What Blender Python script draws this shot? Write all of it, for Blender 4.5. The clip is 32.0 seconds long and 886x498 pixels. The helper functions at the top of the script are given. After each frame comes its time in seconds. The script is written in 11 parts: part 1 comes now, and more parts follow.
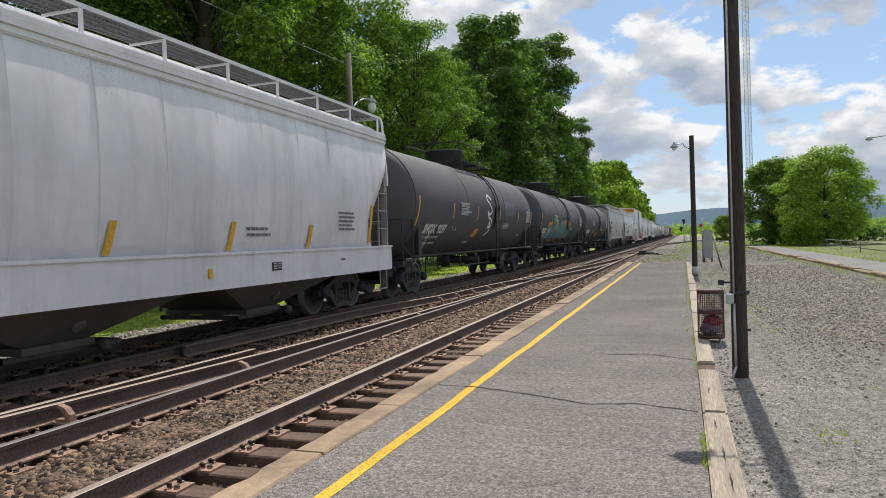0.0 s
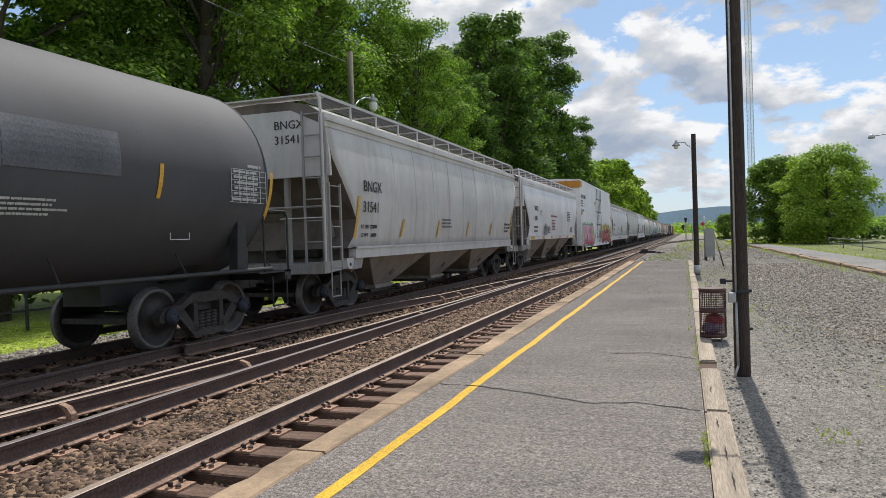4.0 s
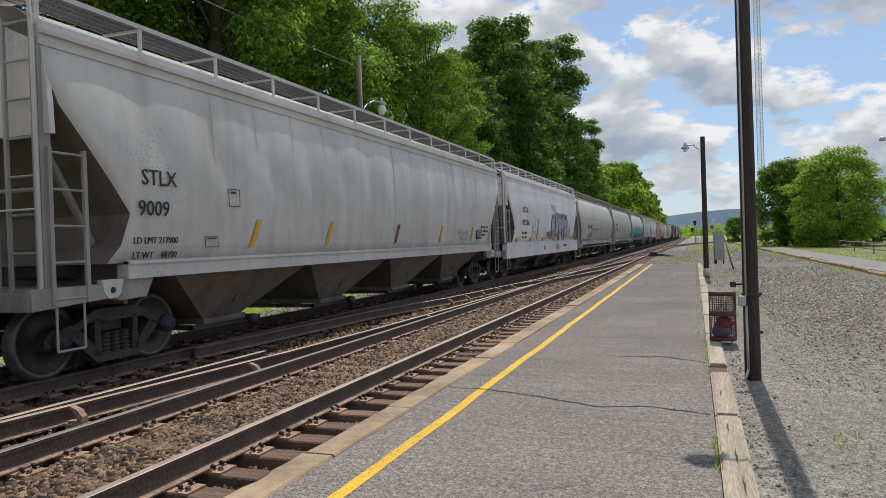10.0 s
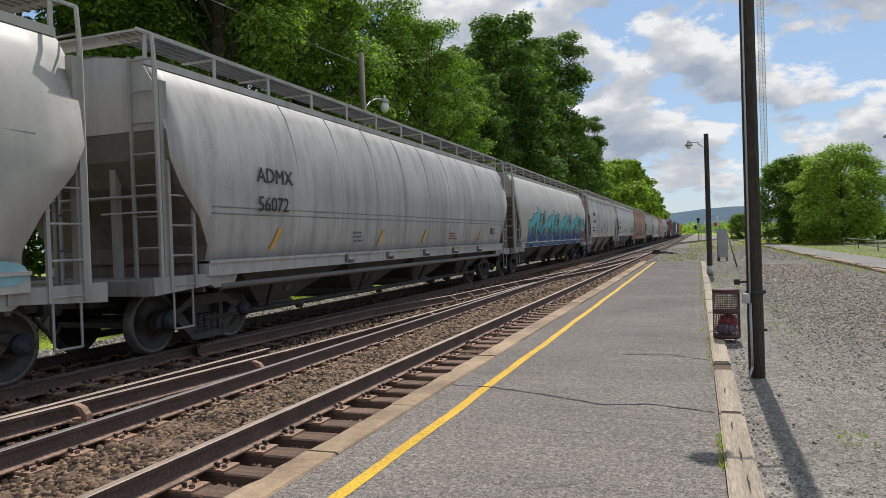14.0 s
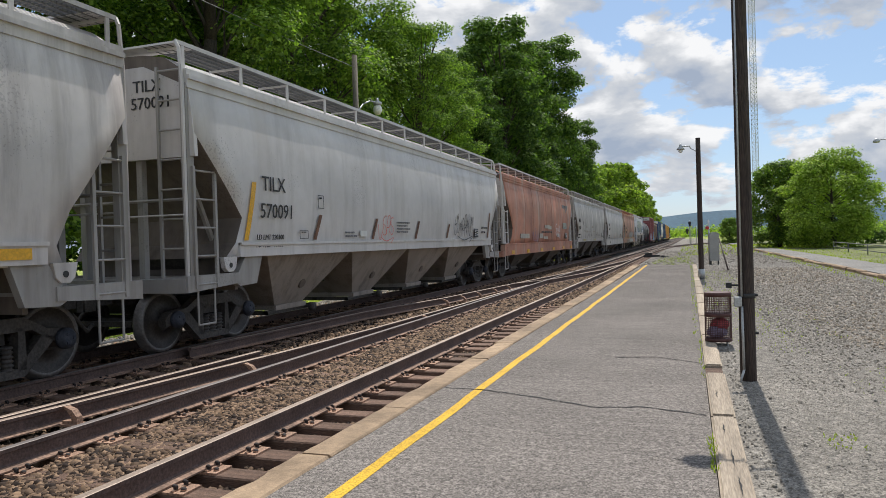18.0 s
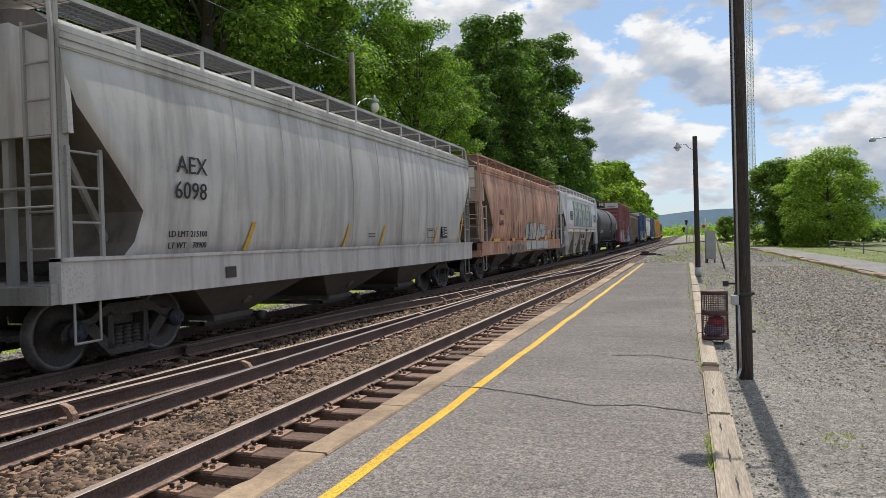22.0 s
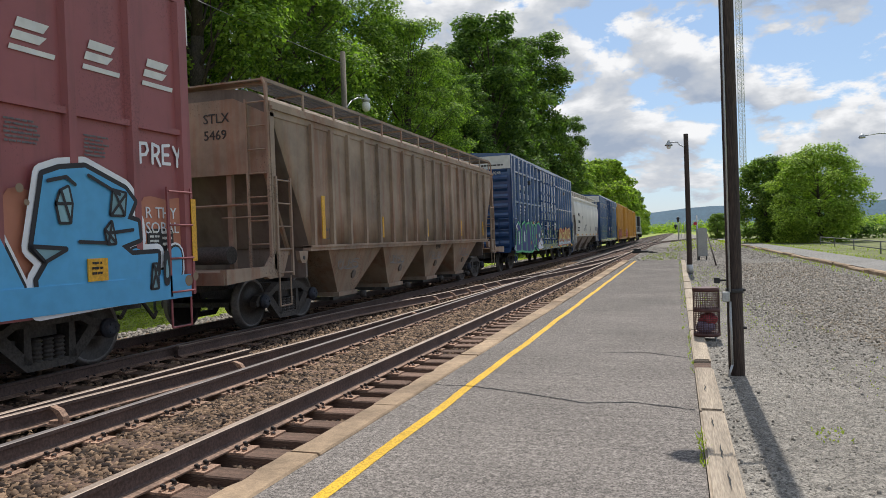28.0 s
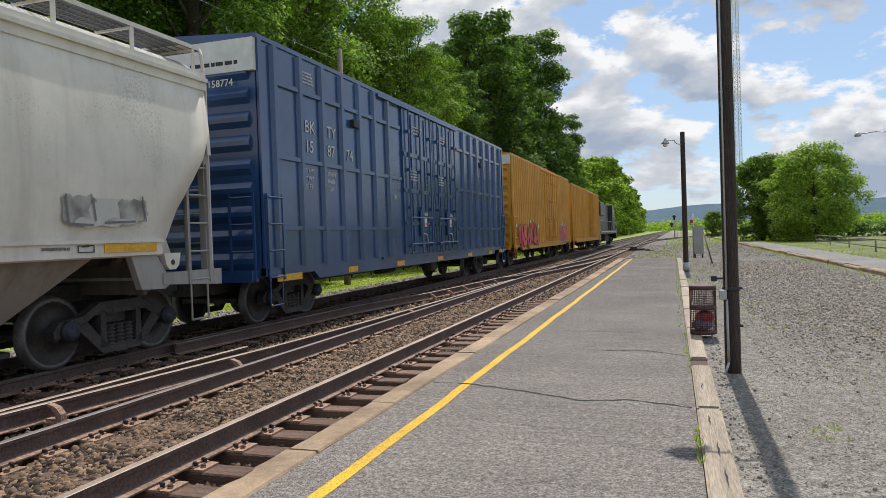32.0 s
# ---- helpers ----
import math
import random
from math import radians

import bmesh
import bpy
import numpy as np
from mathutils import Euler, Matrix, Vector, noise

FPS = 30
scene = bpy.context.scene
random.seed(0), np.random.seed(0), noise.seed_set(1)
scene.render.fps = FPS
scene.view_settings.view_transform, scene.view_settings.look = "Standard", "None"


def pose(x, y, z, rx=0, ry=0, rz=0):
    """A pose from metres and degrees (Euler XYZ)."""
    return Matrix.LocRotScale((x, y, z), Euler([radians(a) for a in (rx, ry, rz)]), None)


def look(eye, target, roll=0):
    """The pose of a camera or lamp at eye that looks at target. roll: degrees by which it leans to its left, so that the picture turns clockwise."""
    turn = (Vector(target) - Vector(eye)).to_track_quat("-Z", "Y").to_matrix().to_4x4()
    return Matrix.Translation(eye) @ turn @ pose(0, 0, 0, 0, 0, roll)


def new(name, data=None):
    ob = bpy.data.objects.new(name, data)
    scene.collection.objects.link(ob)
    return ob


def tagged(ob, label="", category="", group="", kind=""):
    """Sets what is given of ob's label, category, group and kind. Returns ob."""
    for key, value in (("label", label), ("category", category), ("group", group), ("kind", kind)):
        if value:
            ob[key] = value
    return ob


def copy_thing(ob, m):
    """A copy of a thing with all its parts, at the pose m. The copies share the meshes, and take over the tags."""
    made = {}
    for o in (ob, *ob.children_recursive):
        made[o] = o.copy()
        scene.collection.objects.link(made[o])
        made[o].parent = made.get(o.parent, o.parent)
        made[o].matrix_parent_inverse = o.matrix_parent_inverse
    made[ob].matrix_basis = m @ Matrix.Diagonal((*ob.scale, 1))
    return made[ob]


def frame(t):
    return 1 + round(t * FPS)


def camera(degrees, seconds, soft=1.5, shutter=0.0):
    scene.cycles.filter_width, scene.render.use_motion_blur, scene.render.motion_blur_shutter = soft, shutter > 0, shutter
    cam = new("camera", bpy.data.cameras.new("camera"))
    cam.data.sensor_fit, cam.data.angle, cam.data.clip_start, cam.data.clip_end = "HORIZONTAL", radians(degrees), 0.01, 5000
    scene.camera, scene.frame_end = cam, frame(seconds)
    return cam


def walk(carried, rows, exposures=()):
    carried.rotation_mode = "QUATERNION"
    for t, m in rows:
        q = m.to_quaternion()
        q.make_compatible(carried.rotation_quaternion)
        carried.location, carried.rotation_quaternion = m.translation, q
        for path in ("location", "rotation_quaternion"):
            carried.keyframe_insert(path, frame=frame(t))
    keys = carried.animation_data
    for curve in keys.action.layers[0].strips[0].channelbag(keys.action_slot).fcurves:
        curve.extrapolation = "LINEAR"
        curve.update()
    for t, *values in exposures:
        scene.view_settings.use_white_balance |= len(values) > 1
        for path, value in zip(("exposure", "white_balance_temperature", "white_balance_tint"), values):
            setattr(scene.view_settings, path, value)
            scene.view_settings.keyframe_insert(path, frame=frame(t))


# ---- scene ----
cam = camera(64.2, 32.0, soft=0.5)
PATH = [
    (0, 0.013, -0.018, 1.598, 89.334, 1.828, 18.788), (0.5, 0.018, 0.000, 1.601, 89.330, 1.835, 18.866),
    (1, 0.009, -0.008, 1.596, 89.318, 1.827, 18.874), (1.5, 0.015, -0.005, 1.601, 89.274, 1.894, 19.019),
    (2, 0.019, -0.000, 1.601, 89.246, 1.947, 19.069), (2.5, 0.009, -0.007, 1.603, 89.209, 1.914, 18.943),
    (3, 0.010, -0.008, 1.600, 89.191, 1.914, 18.925), (3.5, 0.013, -0.006, 1.599, 89.225, 1.875, 18.946),
    (5.5, 0.012, -0.015, 1.602, 89.247, 1.903, 18.852), (6, 0.016, -0.017, 1.603, 89.250, 1.925, 18.888),
    (6.5, 0.014, -0.014, 1.598, 89.304, 1.915, 18.882), (7, 0.017, -0.011, 1.600, 89.227, 2.016, 18.973),
    (7.5, 0.012, 0.004, 1.602, 89.195, 2.022, 19.137), (8, 0.010, 0.012, 1.606, 89.238, 2.027, 19.224),
    (8.5, 0.019, 0.006, 1.602, 89.323, 1.962, 19.320), (9, 0.006, -0.009, 1.603, 89.335, 1.858, 19.342),
    (9.5, -0.001, -0.005, 1.597, 89.410, 1.890, 19.409), (10, 0.010, -0.011, 1.599, 89.517, 1.914, 19.596),
    (10.5, -0.010, -0.016, 1.604, 89.536, 1.814, 19.653), (11, -0.007, -0.005, 1.601, 89.548, 1.816, 19.725),
    (11.5, -0.001, 0.008, 1.598, 89.482, 1.799, 19.705), (12, 0.000, -0.000, 1.600, 89.410, 1.811, 19.663),
    (12.5, 0.011, -0.003, 1.601, 89.462, 1.862, 19.647), (13, -0.001, -0.012, 1.604, 89.464, 1.808, 19.594),
    (13.5, -0.009, -0.009, 1.602, 89.410, 1.826, 19.721), (14, 0.004, -0.006, 1.601, 89.324, 1.947, 19.831),
    (14.5, 0.002, 0.002, 1.598, 89.362, 2.015, 19.792), (16.5, 0.005, -0.012, 1.595, 89.472, 1.924, 19.446),
    (17, -0.001, -0.010, 1.597, 89.565, 1.866, 19.344), (17.5, -0.004, -0.019, 1.596, 89.623, 1.834, 19.265),
    (18, -0.004, -0.009, 1.599, 89.530, 1.763, 19.215), (18.5, -0.002, 0.002, 1.603, 89.453, 1.803, 19.229),
    (19, 0.000, 0.007, 1.598, 89.464, 1.796, 19.151), (19.5, -0.002, 0.001, 1.604, 89.449, 1.812, 19.099),
    (20, -0.006, 0.002, 1.603, 89.504, 1.817, 19.133), (20.5, -0.004, 0.006, 1.605, 89.466, 1.867, 19.225),
    (21, -0.005, 0.005, 1.600, 89.437, 1.848, 19.074), (21.5, -0.006, 0.011, 1.603, 89.374, 1.764, 19.022),
    (22, -0.011, -0.001, 1.599, 89.340, 1.640, 18.959), (22.5, -0.011, -0.003, 1.596, 89.190, 1.701, 18.960),
    (23, -0.001, 0.005, 1.596, 89.051, 1.821, 18.941), (23.5, -0.009, 0.008, 1.601, 88.914, 1.883, 18.766),
    (24, -0.002, 0.017, 1.595, 88.923, 1.933, 18.565), (24.5, -0.009, 0.013, 1.597, 88.879, 1.828, 18.412),
    (25, -0.006, 0.011, 1.595, 88.895, 1.742, 18.380), (25.5, -0.011, 0.006, 1.596, 89.011, 1.743, 18.392),
    (27.5, -0.002, 0.007, 1.597, 89.312, 2.036, 18.442), (28, -0.004, 0.008, 1.597, 89.241, 2.028, 18.371),
    (28.5, -0.004, 0.002, 1.594, 89.179, 2.033, 18.286), (29, -0.007, 0.009, 1.600, 89.002, 1.991, 18.275),
    (29.5, -0.018, 0.014, 1.600, 88.790, 1.893, 18.269), (30, -0.025, 0.009, 1.602, 88.757, 1.829, 18.299),
    (30.5, -0.008, 0.001, 1.597, 88.939, 1.908, 18.458), (31, -0.006, 0.001, 1.598, 88.988, 2.014, 18.349),
    (31.5, 0.002, 0.007, 1.597, 89.042, 2.081, 18.146), (32, -0.016, -0.006, 1.601, 89.036, 1.969, 18.076),
]

EXPOSURES = [(0, 0.0), (7.4, 0.0), (8.3, -0.15), (9.0, -0.48), (9.5, -0.36), (10.0, -0.12), (11.0, -0.17), (12.0, -0.10), (12.6, 0.0), (13.4, 0.0), (14.0, -0.12), (15, -0.05), (17, 0.0), (32, 0.0)]
walk(cam, [(t, pose(x, y, z, rx, ry, rz)) for t, x, y, z, rx, ry, rz in PATH], exposures=[(t, e + 0.09, 6450, 10.5) for t, e in EXPOSURES])

# ---- world and sun ----
SUN_ELEV = radians(56)
world = bpy.data.worlds.new("world")
scene.world = world
world.use_nodes = True


def build_sky():
    nt = world.node_tree
    nd, lk = nt.nodes, nt.links
    nd.clear()
    out = nd.new("ShaderNodeOutputWorld")
    bg = nd.new("ShaderNodeBackground")
    lk.new(bg.outputs[0], out.inputs[0])
    sky = nd.new("ShaderNodeTexSky")
    sky.sky_type = "NISHITA"
    sky.sun_disc = False
    sky.sun_elevation = SUN_ELEV
    sky.sun_rotation = 0.0
    sky.air_density, sky.dust_density, sky.ozone_density = 1.0, 0.6, 2.0
    tc = nd.new("ShaderNodeTexCoord")
    sep = nd.new("ShaderNodeSeparateXYZ")
    lk.new(tc.outputs["Generated"], sep.inputs[0])

    def math_node(op, a, b=None):
        n = nd.new("ShaderNodeMath")
        n.operation = op
        for i, v in enumerate((a, b)):
            if v is None:
                continue
            if isinstance(v, (int, float)):
                n.inputs[i].default_value = v
            else:
                lk.new(v, n.inputs[i])
        return n.outputs[0]

    # heaped clouds, somewhat flatter towards the horizon
    zz = math_node("POWER", math_node("MAXIMUM", sep.outputs[2], 0.0), 0.85)
    py = math_node("MULTIPLY", zz, 1.7)
    comb = nd.new("ShaderNodeCombineXYZ")
    lk.new(sep.outputs[0], comb.inputs[0])
    lk.new(py, comb.inputs[1])
    lk.new(sep.outputs[1], comb.inputs[2])
    mp = nd.new("ShaderNodeMapping")
    mp.inputs["Location"].default_value = CLOUD_SHIFT
    lk.new(comb.outputs[0], mp.inputs[0])
    n1 = nd.new("ShaderNodeTexNoise")
    n1.inputs["Scale"].default_value = CLOUD_SCALE
    n1.inputs["Detail"].default_value = 12.0
    n1.inputs["Roughness"].default_value = 0.59
    n1.inputs["Distortion"].default_value = 0.15
    lk.new(mp.outputs[0], n1.inputs["Vector"])
    ramp = nd.new("ShaderNodeValToRGB")
    ramp.color_ramp.elements[0].position = CLOUD_EDGE
    ramp.color_ramp.elements[0].color = (0, 0, 0, 1)
    ramp.color_ramp.elements[1].position = CLOUD_EDGE + 0.055
    ramp.color_ramp.elements[1].color = (1, 1, 1, 1)
    lk.new(n1.outputs["Fac"], ramp.inputs[0])
    # cloud tops are bright, bases and thick cores grey
    up = nd.new("ShaderNodeMapping")
    up.inputs["Location"].default_value = (0.0, 0.045, 0.0)
    lk.new(mp.outputs[0], up.inputs[0])
    n2 = nd.new("ShaderNodeTexNoise")
    n2.inputs["Scale"].default_value = CLOUD_SCALE
    n2.inputs["Detail"].default_value = 5.0
    n2.inputs["Roughness"].default_value = 0.5
    n2.inputs["Distortion"].default_value = 0.15
    lk.new(up.outputs[0], n2.inputs["Vector"])
    relief = math_node("SUBTRACT", n1.outputs["Fac"], n2.outputs["Fac"])
    core = math_node("MULTIPLY", math_node("SUBTRACT", n1.outputs["Fac"], 0.5), -2.0)
    light = math_node("ADD", math_node("ADD", math_node("MULTIPLY", relief, 3.2), core), 0.72)
    shade = nd.new("ShaderNodeValToRGB")
    shade.color_ramp.elements[0].position = 0.30
    shade.color_ramp.elements[0].color = (3.3, 3.9, 4.9, 1)
    shade.color_ramp.elements[1].position = 0.98
    shade.color_ramp.elements[1].color = (8.3, 8.35, 8.4, 1)
    mid = shade.color_ramp.elements.new(0.72)
    mid.color = (5.5, 5.75, 6.1, 1)
    lk.new(light, shade.inputs[0])
    # thin veil all over
    veil = nd.new("ShaderNodeMix")
    veil.data_type = "RGBA"
    veil.inputs[0].default_value = 0.45
    veil.inputs[7].default_value = (3.6, 5.4, 8.0, 1)
    lk.new(sky.outputs[0], veil.inputs[6])
    mix = nd.new("ShaderNodeMix")
    mix.data_type = "RGBA"
    lk.new(ramp.outputs[0], mix.inputs[0])
    lk.new(veil.outputs[2], mix.inputs[6])
    lk.new(shade.outputs[0], mix.inputs[7])
    lk.new(mix.outputs[2], bg.inputs[0])
    bg.inputs[1].default_value = SKY_STRENGTH


CLOUD_SHIFT = (0.0, 0.0, 0.0)
CLOUD_EDGE = 0.456
CLOUD_SCALE = 7.2
SKY_STRENGTH = 0.106
build_sky()
sun_data = bpy.data.lights.new("sun", "SUN")
sun_data.energy = 4.1
sun_data.angle = radians(0.5)
sun_data.color = (1.0, 0.95, 0.87)
sun = new("sun", sun_data)
sun.matrix_world = look((-0.1, 40 * math.cos(SUN_ELEV), 40 * math.sin(SUN_ELEV)), (0, 0, 0))

# ---- materials ----


def mat(name, color, rough=0.6, metal=0.0, var=0.2, scale=1.5, fine=30.0, grain=0.15, bump=0.15, streak=None, amount=0.4,
        rnd=0.0, stretch=(1, 1, 1), spec=0.5, thresh=0.52, cells=None, bands=0.0, blotch=0.0, specks=0.0, tall=0.16):
    """A node material: base colour with broad and fine variation, optional vertical streaks, relief."""
    m = bpy.data.materials.new(name)
    m.use_nodes = True
    nt = m.node_tree
    nd, lk = nt.nodes, nt.links
    bsdf = nd["Principled BSDF"]
    bsdf.inputs["Roughness"].default_value = rough
    bsdf.inputs["Metallic"].default_value = metal
    bsdf.inputs["Specular IOR Level"].default_value = spec
    tc = nd.new("ShaderNodeTexCoord")
    mp = nd.new("ShaderNodeMapping")
    mp.inputs["Scale"].default_value = stretch
    lk.new(tc.outputs["Object"], mp.inputs[0])
    tc_object = nd.new("ShaderNodeMapping")
    lk.new(tc.outputs["Object"], tc_object.inputs[0])

    def noise_tex(sc, det=4.0, vec=mp):
        n = nd.new("ShaderNodeTexNoise")
        n.inputs["Scale"].default_value = sc
        n.inputs["Detail"].default_value = det
        lk.new(vec.outputs[0], n.inputs["Vector"])
        return n

    a = noise_tex(scale, 5.0)
    b = noise_tex(fine, 3.0)

    def scaled(c, k):
        return (min(c[0] * k, 1), min(c[1] * k, 1), min(c[2] * k, 1), 1)

    r1 = nd.new("ShaderNodeValToRGB")
    r1.color_ramp.elements[0].position, r1.color_ramp.elements[1].position = 0.3, 0.7
    r1.color_ramp.elements[0].color = scaled(color, 1 - var)
    r1.color_ramp.elements[1].color = scaled(color, 1 + var)
    lk.new(a.outputs["Fac"], r1.inputs[0])
    r2 = nd.new("ShaderNodeValToRGB")
    r2.color_ramp.elements[0].position, r2.color_ramp.elements[1].position = 0.37, 0.63
    r2.color_ramp.elements[0].color = (1 - grain, 1 - grain, 1 - grain, 1)
    r2.color_ramp.elements[1].color = (1 + grain, 1 + grain, 1 + grain, 1)
    lk.new(b.outputs["Fac"], r2.inputs[0])
    mul = nd.new("ShaderNodeMix")
    mul.data_type, mul.blend_type = "RGBA", "MULTIPLY"
    mul.inputs[0].default_value = 1.0
    lk.new(r1.outputs[0], mul.inputs[6])
    lk.new(r2.outputs[0], mul.inputs[7])
    col = mul.outputs[2]
    if streak:
        ms = nd.new("ShaderNodeMapping")
        ms.inputs["Scale"].default_value = (1.6, 1.6, tall)
        lk.new(tc.outputs["Object"], ms.inputs[0])
        s = noise_tex(2.2, 6.0, ms)
        s.inputs["Roughness"].default_value = 0.65
        rs = nd.new("ShaderNodeValToRGB")
        rs.color_ramp.elements[0].position, rs.color_ramp.elements[1].position = thresh - 0.06, thresh + 0.16
        rs.color_ramp.elements[0].color = (0, 0, 0, 1)
        rs.color_ramp.elements[1].color = (amount, amount, amount, 1)
        lk.new(s.outputs["Fac"], rs.inputs[0])
        mx = nd.new("ShaderNodeMix")
        mx.data_type = "RGBA"
        lk.new(rs.outputs[0], mx.inputs[0])
        lk.new(col, mx.inputs[6])
        mx.inputs[7].default_value = (*streak, 1)
        col = mx.outputs[2]
    height = b.outputs["Fac"]

    def times(c, fac, lo, hi):
        mr = nd.new("ShaderNodeMapRange")
        mr.inputs[3].default_value, mr.inputs[4].default_value = lo, hi
        lk.new(fac, mr.inputs[0])
        mm = nd.new("ShaderNodeMix")
        mm.data_type, mm.blend_type = "RGBA", "MULTIPLY"
        mm.inputs[0].default_value = 1.0
        lk.new(c, mm.inputs[6])
        lk.new(mr.outputs[0], mm.inputs[7])
        return mm.outputs[2]

    if cells:
        # single grains of aggregate, each with its own shade
        vo = nd.new("ShaderNodeTexVoronoi")
        vo.inputs["Scale"].default_value = cells[0]
        lk.new(tc.outputs["Object"], vo.inputs["Vector"])
        sp = nd.new("ShaderNodeSeparateColor")
        lk.new(vo.outputs["Color"], sp.inputs[0])
        col = times(col, sp.outputs[0], 1 - cells[1], 1 + cells[1])
        height = sp.outputs[1]
    if blotch:
        # soot and wash marks, wider than high
        nb = noise_tex(0.9, 9.0, tc_object)
        nb.inputs["Roughness"].default_value = 0.68
        mr0 = nd.new("ShaderNodeMapRange")
        mr0.inputs[1].default_value, mr0.inputs[2].default_value = 0.36, 0.62
        lk.new(nb.outputs["Fac"], mr0.inputs[0])
        col = times(col, mr0.outputs[0], 1 - blotch, 1 + blotch * 0.35)
    if specks:
        # chips and splashes of rust in patches
        n_s = noise_tex(34.0, 2.0, tc_object)
        n_p = noise_tex(0.7, 3.0, tc_object)
        prod = nd.new("ShaderNodeMath")
        prod.operation = "MULTIPLY"
        lk.new(n_s.outputs["Fac"], prod.inputs[0])
        lk.new(n_p.outputs["Fac"], prod.inputs[1])
        mr1 = nd.new("ShaderNodeMapRange")
        mr1.inputs[1].default_value, mr1.inputs[2].default_value = 0.37, 0.40
        lk.new(prod.outputs[0], mr1.inputs[0])
        col = times(col, mr1.outputs[0], 1.0, 1 - specks)
    if bands:
        mb = nd.new("ShaderNodeMapping")
        mb.inputs["Scale"].default_value = (0.35, 5.0, 1.0)
        lk.new(tc.outputs["Object"], mb.inputs[0])
        nb = noise_tex(1.6, 2.0, mb)
        mr0 = nd.new("ShaderNodeMapRange")
        mr0.inputs[1].default_value, mr0.inputs[2].default_value = 0.35, 0.65
        lk.new(nb.outputs["Fac"], mr0.inputs[0])
        col = times(col, mr0.outputs[0], 1 - bands, 1 + bands)
    if rnd:
        oi = nd.new("ShaderNodeObjectInfo")
        rr = nd.new("ShaderNodeMapRange")
        rr.inputs[3].default_value, rr.inputs[4].default_value = 1 - rnd, 1 + rnd
        lk.new(oi.outputs["Random"], rr.inputs[0])
        m3 = nd.new("ShaderNodeMix")
        m3.data_type, m3.blend_type = "RGBA", "MULTIPLY"
        m3.inputs[0].default_value = 1.0
        lk.new(col, m3.inputs[6])
        lk.new(rr.outputs[0], m3.inputs[7])
        col = m3.outputs[2]
    lk.new(col, bsdf.inputs["Base Color"])
    if bump:
        bp = nd.new("ShaderNodeBump")
        bp.inputs["Strength"].default_value = bump
        bp.inputs["Distance"].default_value = 0.02
        lk.new(height, bp.inputs["Height"])
        lk.new(bp.outputs[0], bsdf.inputs["Normal"])
    return m


def island_mat(name, dark, light, rough=0.9, spec=0.3, trans=0.0):
    """Loose stuff: each piece has its own shade between two colours."""
    m = bpy.data.materials.new(name)
    m.use_nodes = True
    nd, lk = m.node_tree.nodes, m.node_tree.links
    bsdf = nd["Principled BSDF"]
    bsdf.inputs["Roughness"].default_value = rough
    bsdf.inputs["Specular IOR Level"].default_value = spec
    geo = nd.new("ShaderNodeNewGeometry")
    r = nd.new("ShaderNodeValToRGB")
    r.color_ramp.elements[0].position = 0.2
    r.color_ramp.elements[0].color = (*dark, 1)
    r.color_ramp.elements[1].color = (*light, 1)
    lk.new(geo.outputs["Random Per Island"], r.inputs[0])
    lk.new(r.outputs[0], bsdf.inputs["Base Color"])
    if trans:
        tr = nd.new("ShaderNodeBsdfTranslucent")
        br = nd.new("ShaderNodeMix")
        br.data_type, br.blend_type = "RGBA", "MULTIPLY"
        br.inputs[0].default_value = 1.0
        lk.new(r.outputs[0], br.inputs[6])
        br.inputs[7].default_value = (1.1, 1.4, 0.55, 1)
        lk.new(br.outputs[2], tr.inputs[0])
        mixer = nd.new("ShaderNodeMixShader")
        mixer.inputs[0].default_value = trans
        lk.new(bsdf.outputs[0], mixer.inputs[1])
        lk.new(tr.outputs[0], mixer.inputs[2])
        lk.new(mixer.outputs[0], nd["Material Output"].inputs[0])
    return m


ASPHALT = mat("asphalt", (0.207, 0.184, 0.166), 0.92, 0, 0.14, 0.5, 22, 0.22, 0.9, cells=(105, 0.6), bands=0.07, spec=0.3)
ASPHALT_OLD = mat("old_asphalt", (0.21, 0.20, 0.185), 0.95, 0, 0.15, 0.4, 20, 0.2, 0.4, cells=(40, 0.35))
CONCRETE = mat("kerb_concrete", (0.33, 0.235, 0.15), 0.9, 0, 0.3, 1.3, 9, 0.12, 0.5, rnd=0.12, cells=(100, 0.15))
TIMBER = mat("weathered_timber", (0.35, 0.285, 0.215), 0.85, 0, 0.22, 1.6, 14, 0.2, 0.6, rnd=0.1, stretch=(6, 0.45, 6))
YELLOW_PAINT = mat("yellow_line_paint", (0.62, 0.37, 0.02), 0.8, 0, 0.12, 2.0, 70, 0.3, 0.4)
CRACK = mat("crack_tar", (0.03, 0.03, 0.03), 0.95)
GRAVEL = mat("gravel_lot", (0.215, 0.195, 0.168), 0.95, 0, 0.22, 0.35, 14, 0.25, 1.0, cells=(85, 0.55))
BALLAST_BED = mat("ballast_bed", (0.05, 0.036, 0.028), 0.95, 0, 0.3, 1.2, 15, 0.4, 1.0, cells=(24, 0.7))
STONE = island_mat("ballast_stone", (0.025, 0.016, 0.012), (0.31, 0.205, 0.13))
TAN_STONE = island_mat("tan_gravel", (0.13, 0.108, 0.085), (0.40, 0.33, 0.25))
SPIKE_IRON = mat("spike_iron", (0.03, 0.022, 0.02), 0.8, 0.1, 0.3, 6)
# rust lightened so the foot's upper faces look lit beside the web
LIT_RAIL_FOOT = mat("lit_rail_foot_rust", (0.24, 0.15, 0.105), 0.85, 0, 0.35, 4.0, 30, 0.3, 0.3)
GREY_STONE = island_mat("grey_stone", (0.17, 0.155, 0.132), (0.37, 0.335, 0.29))
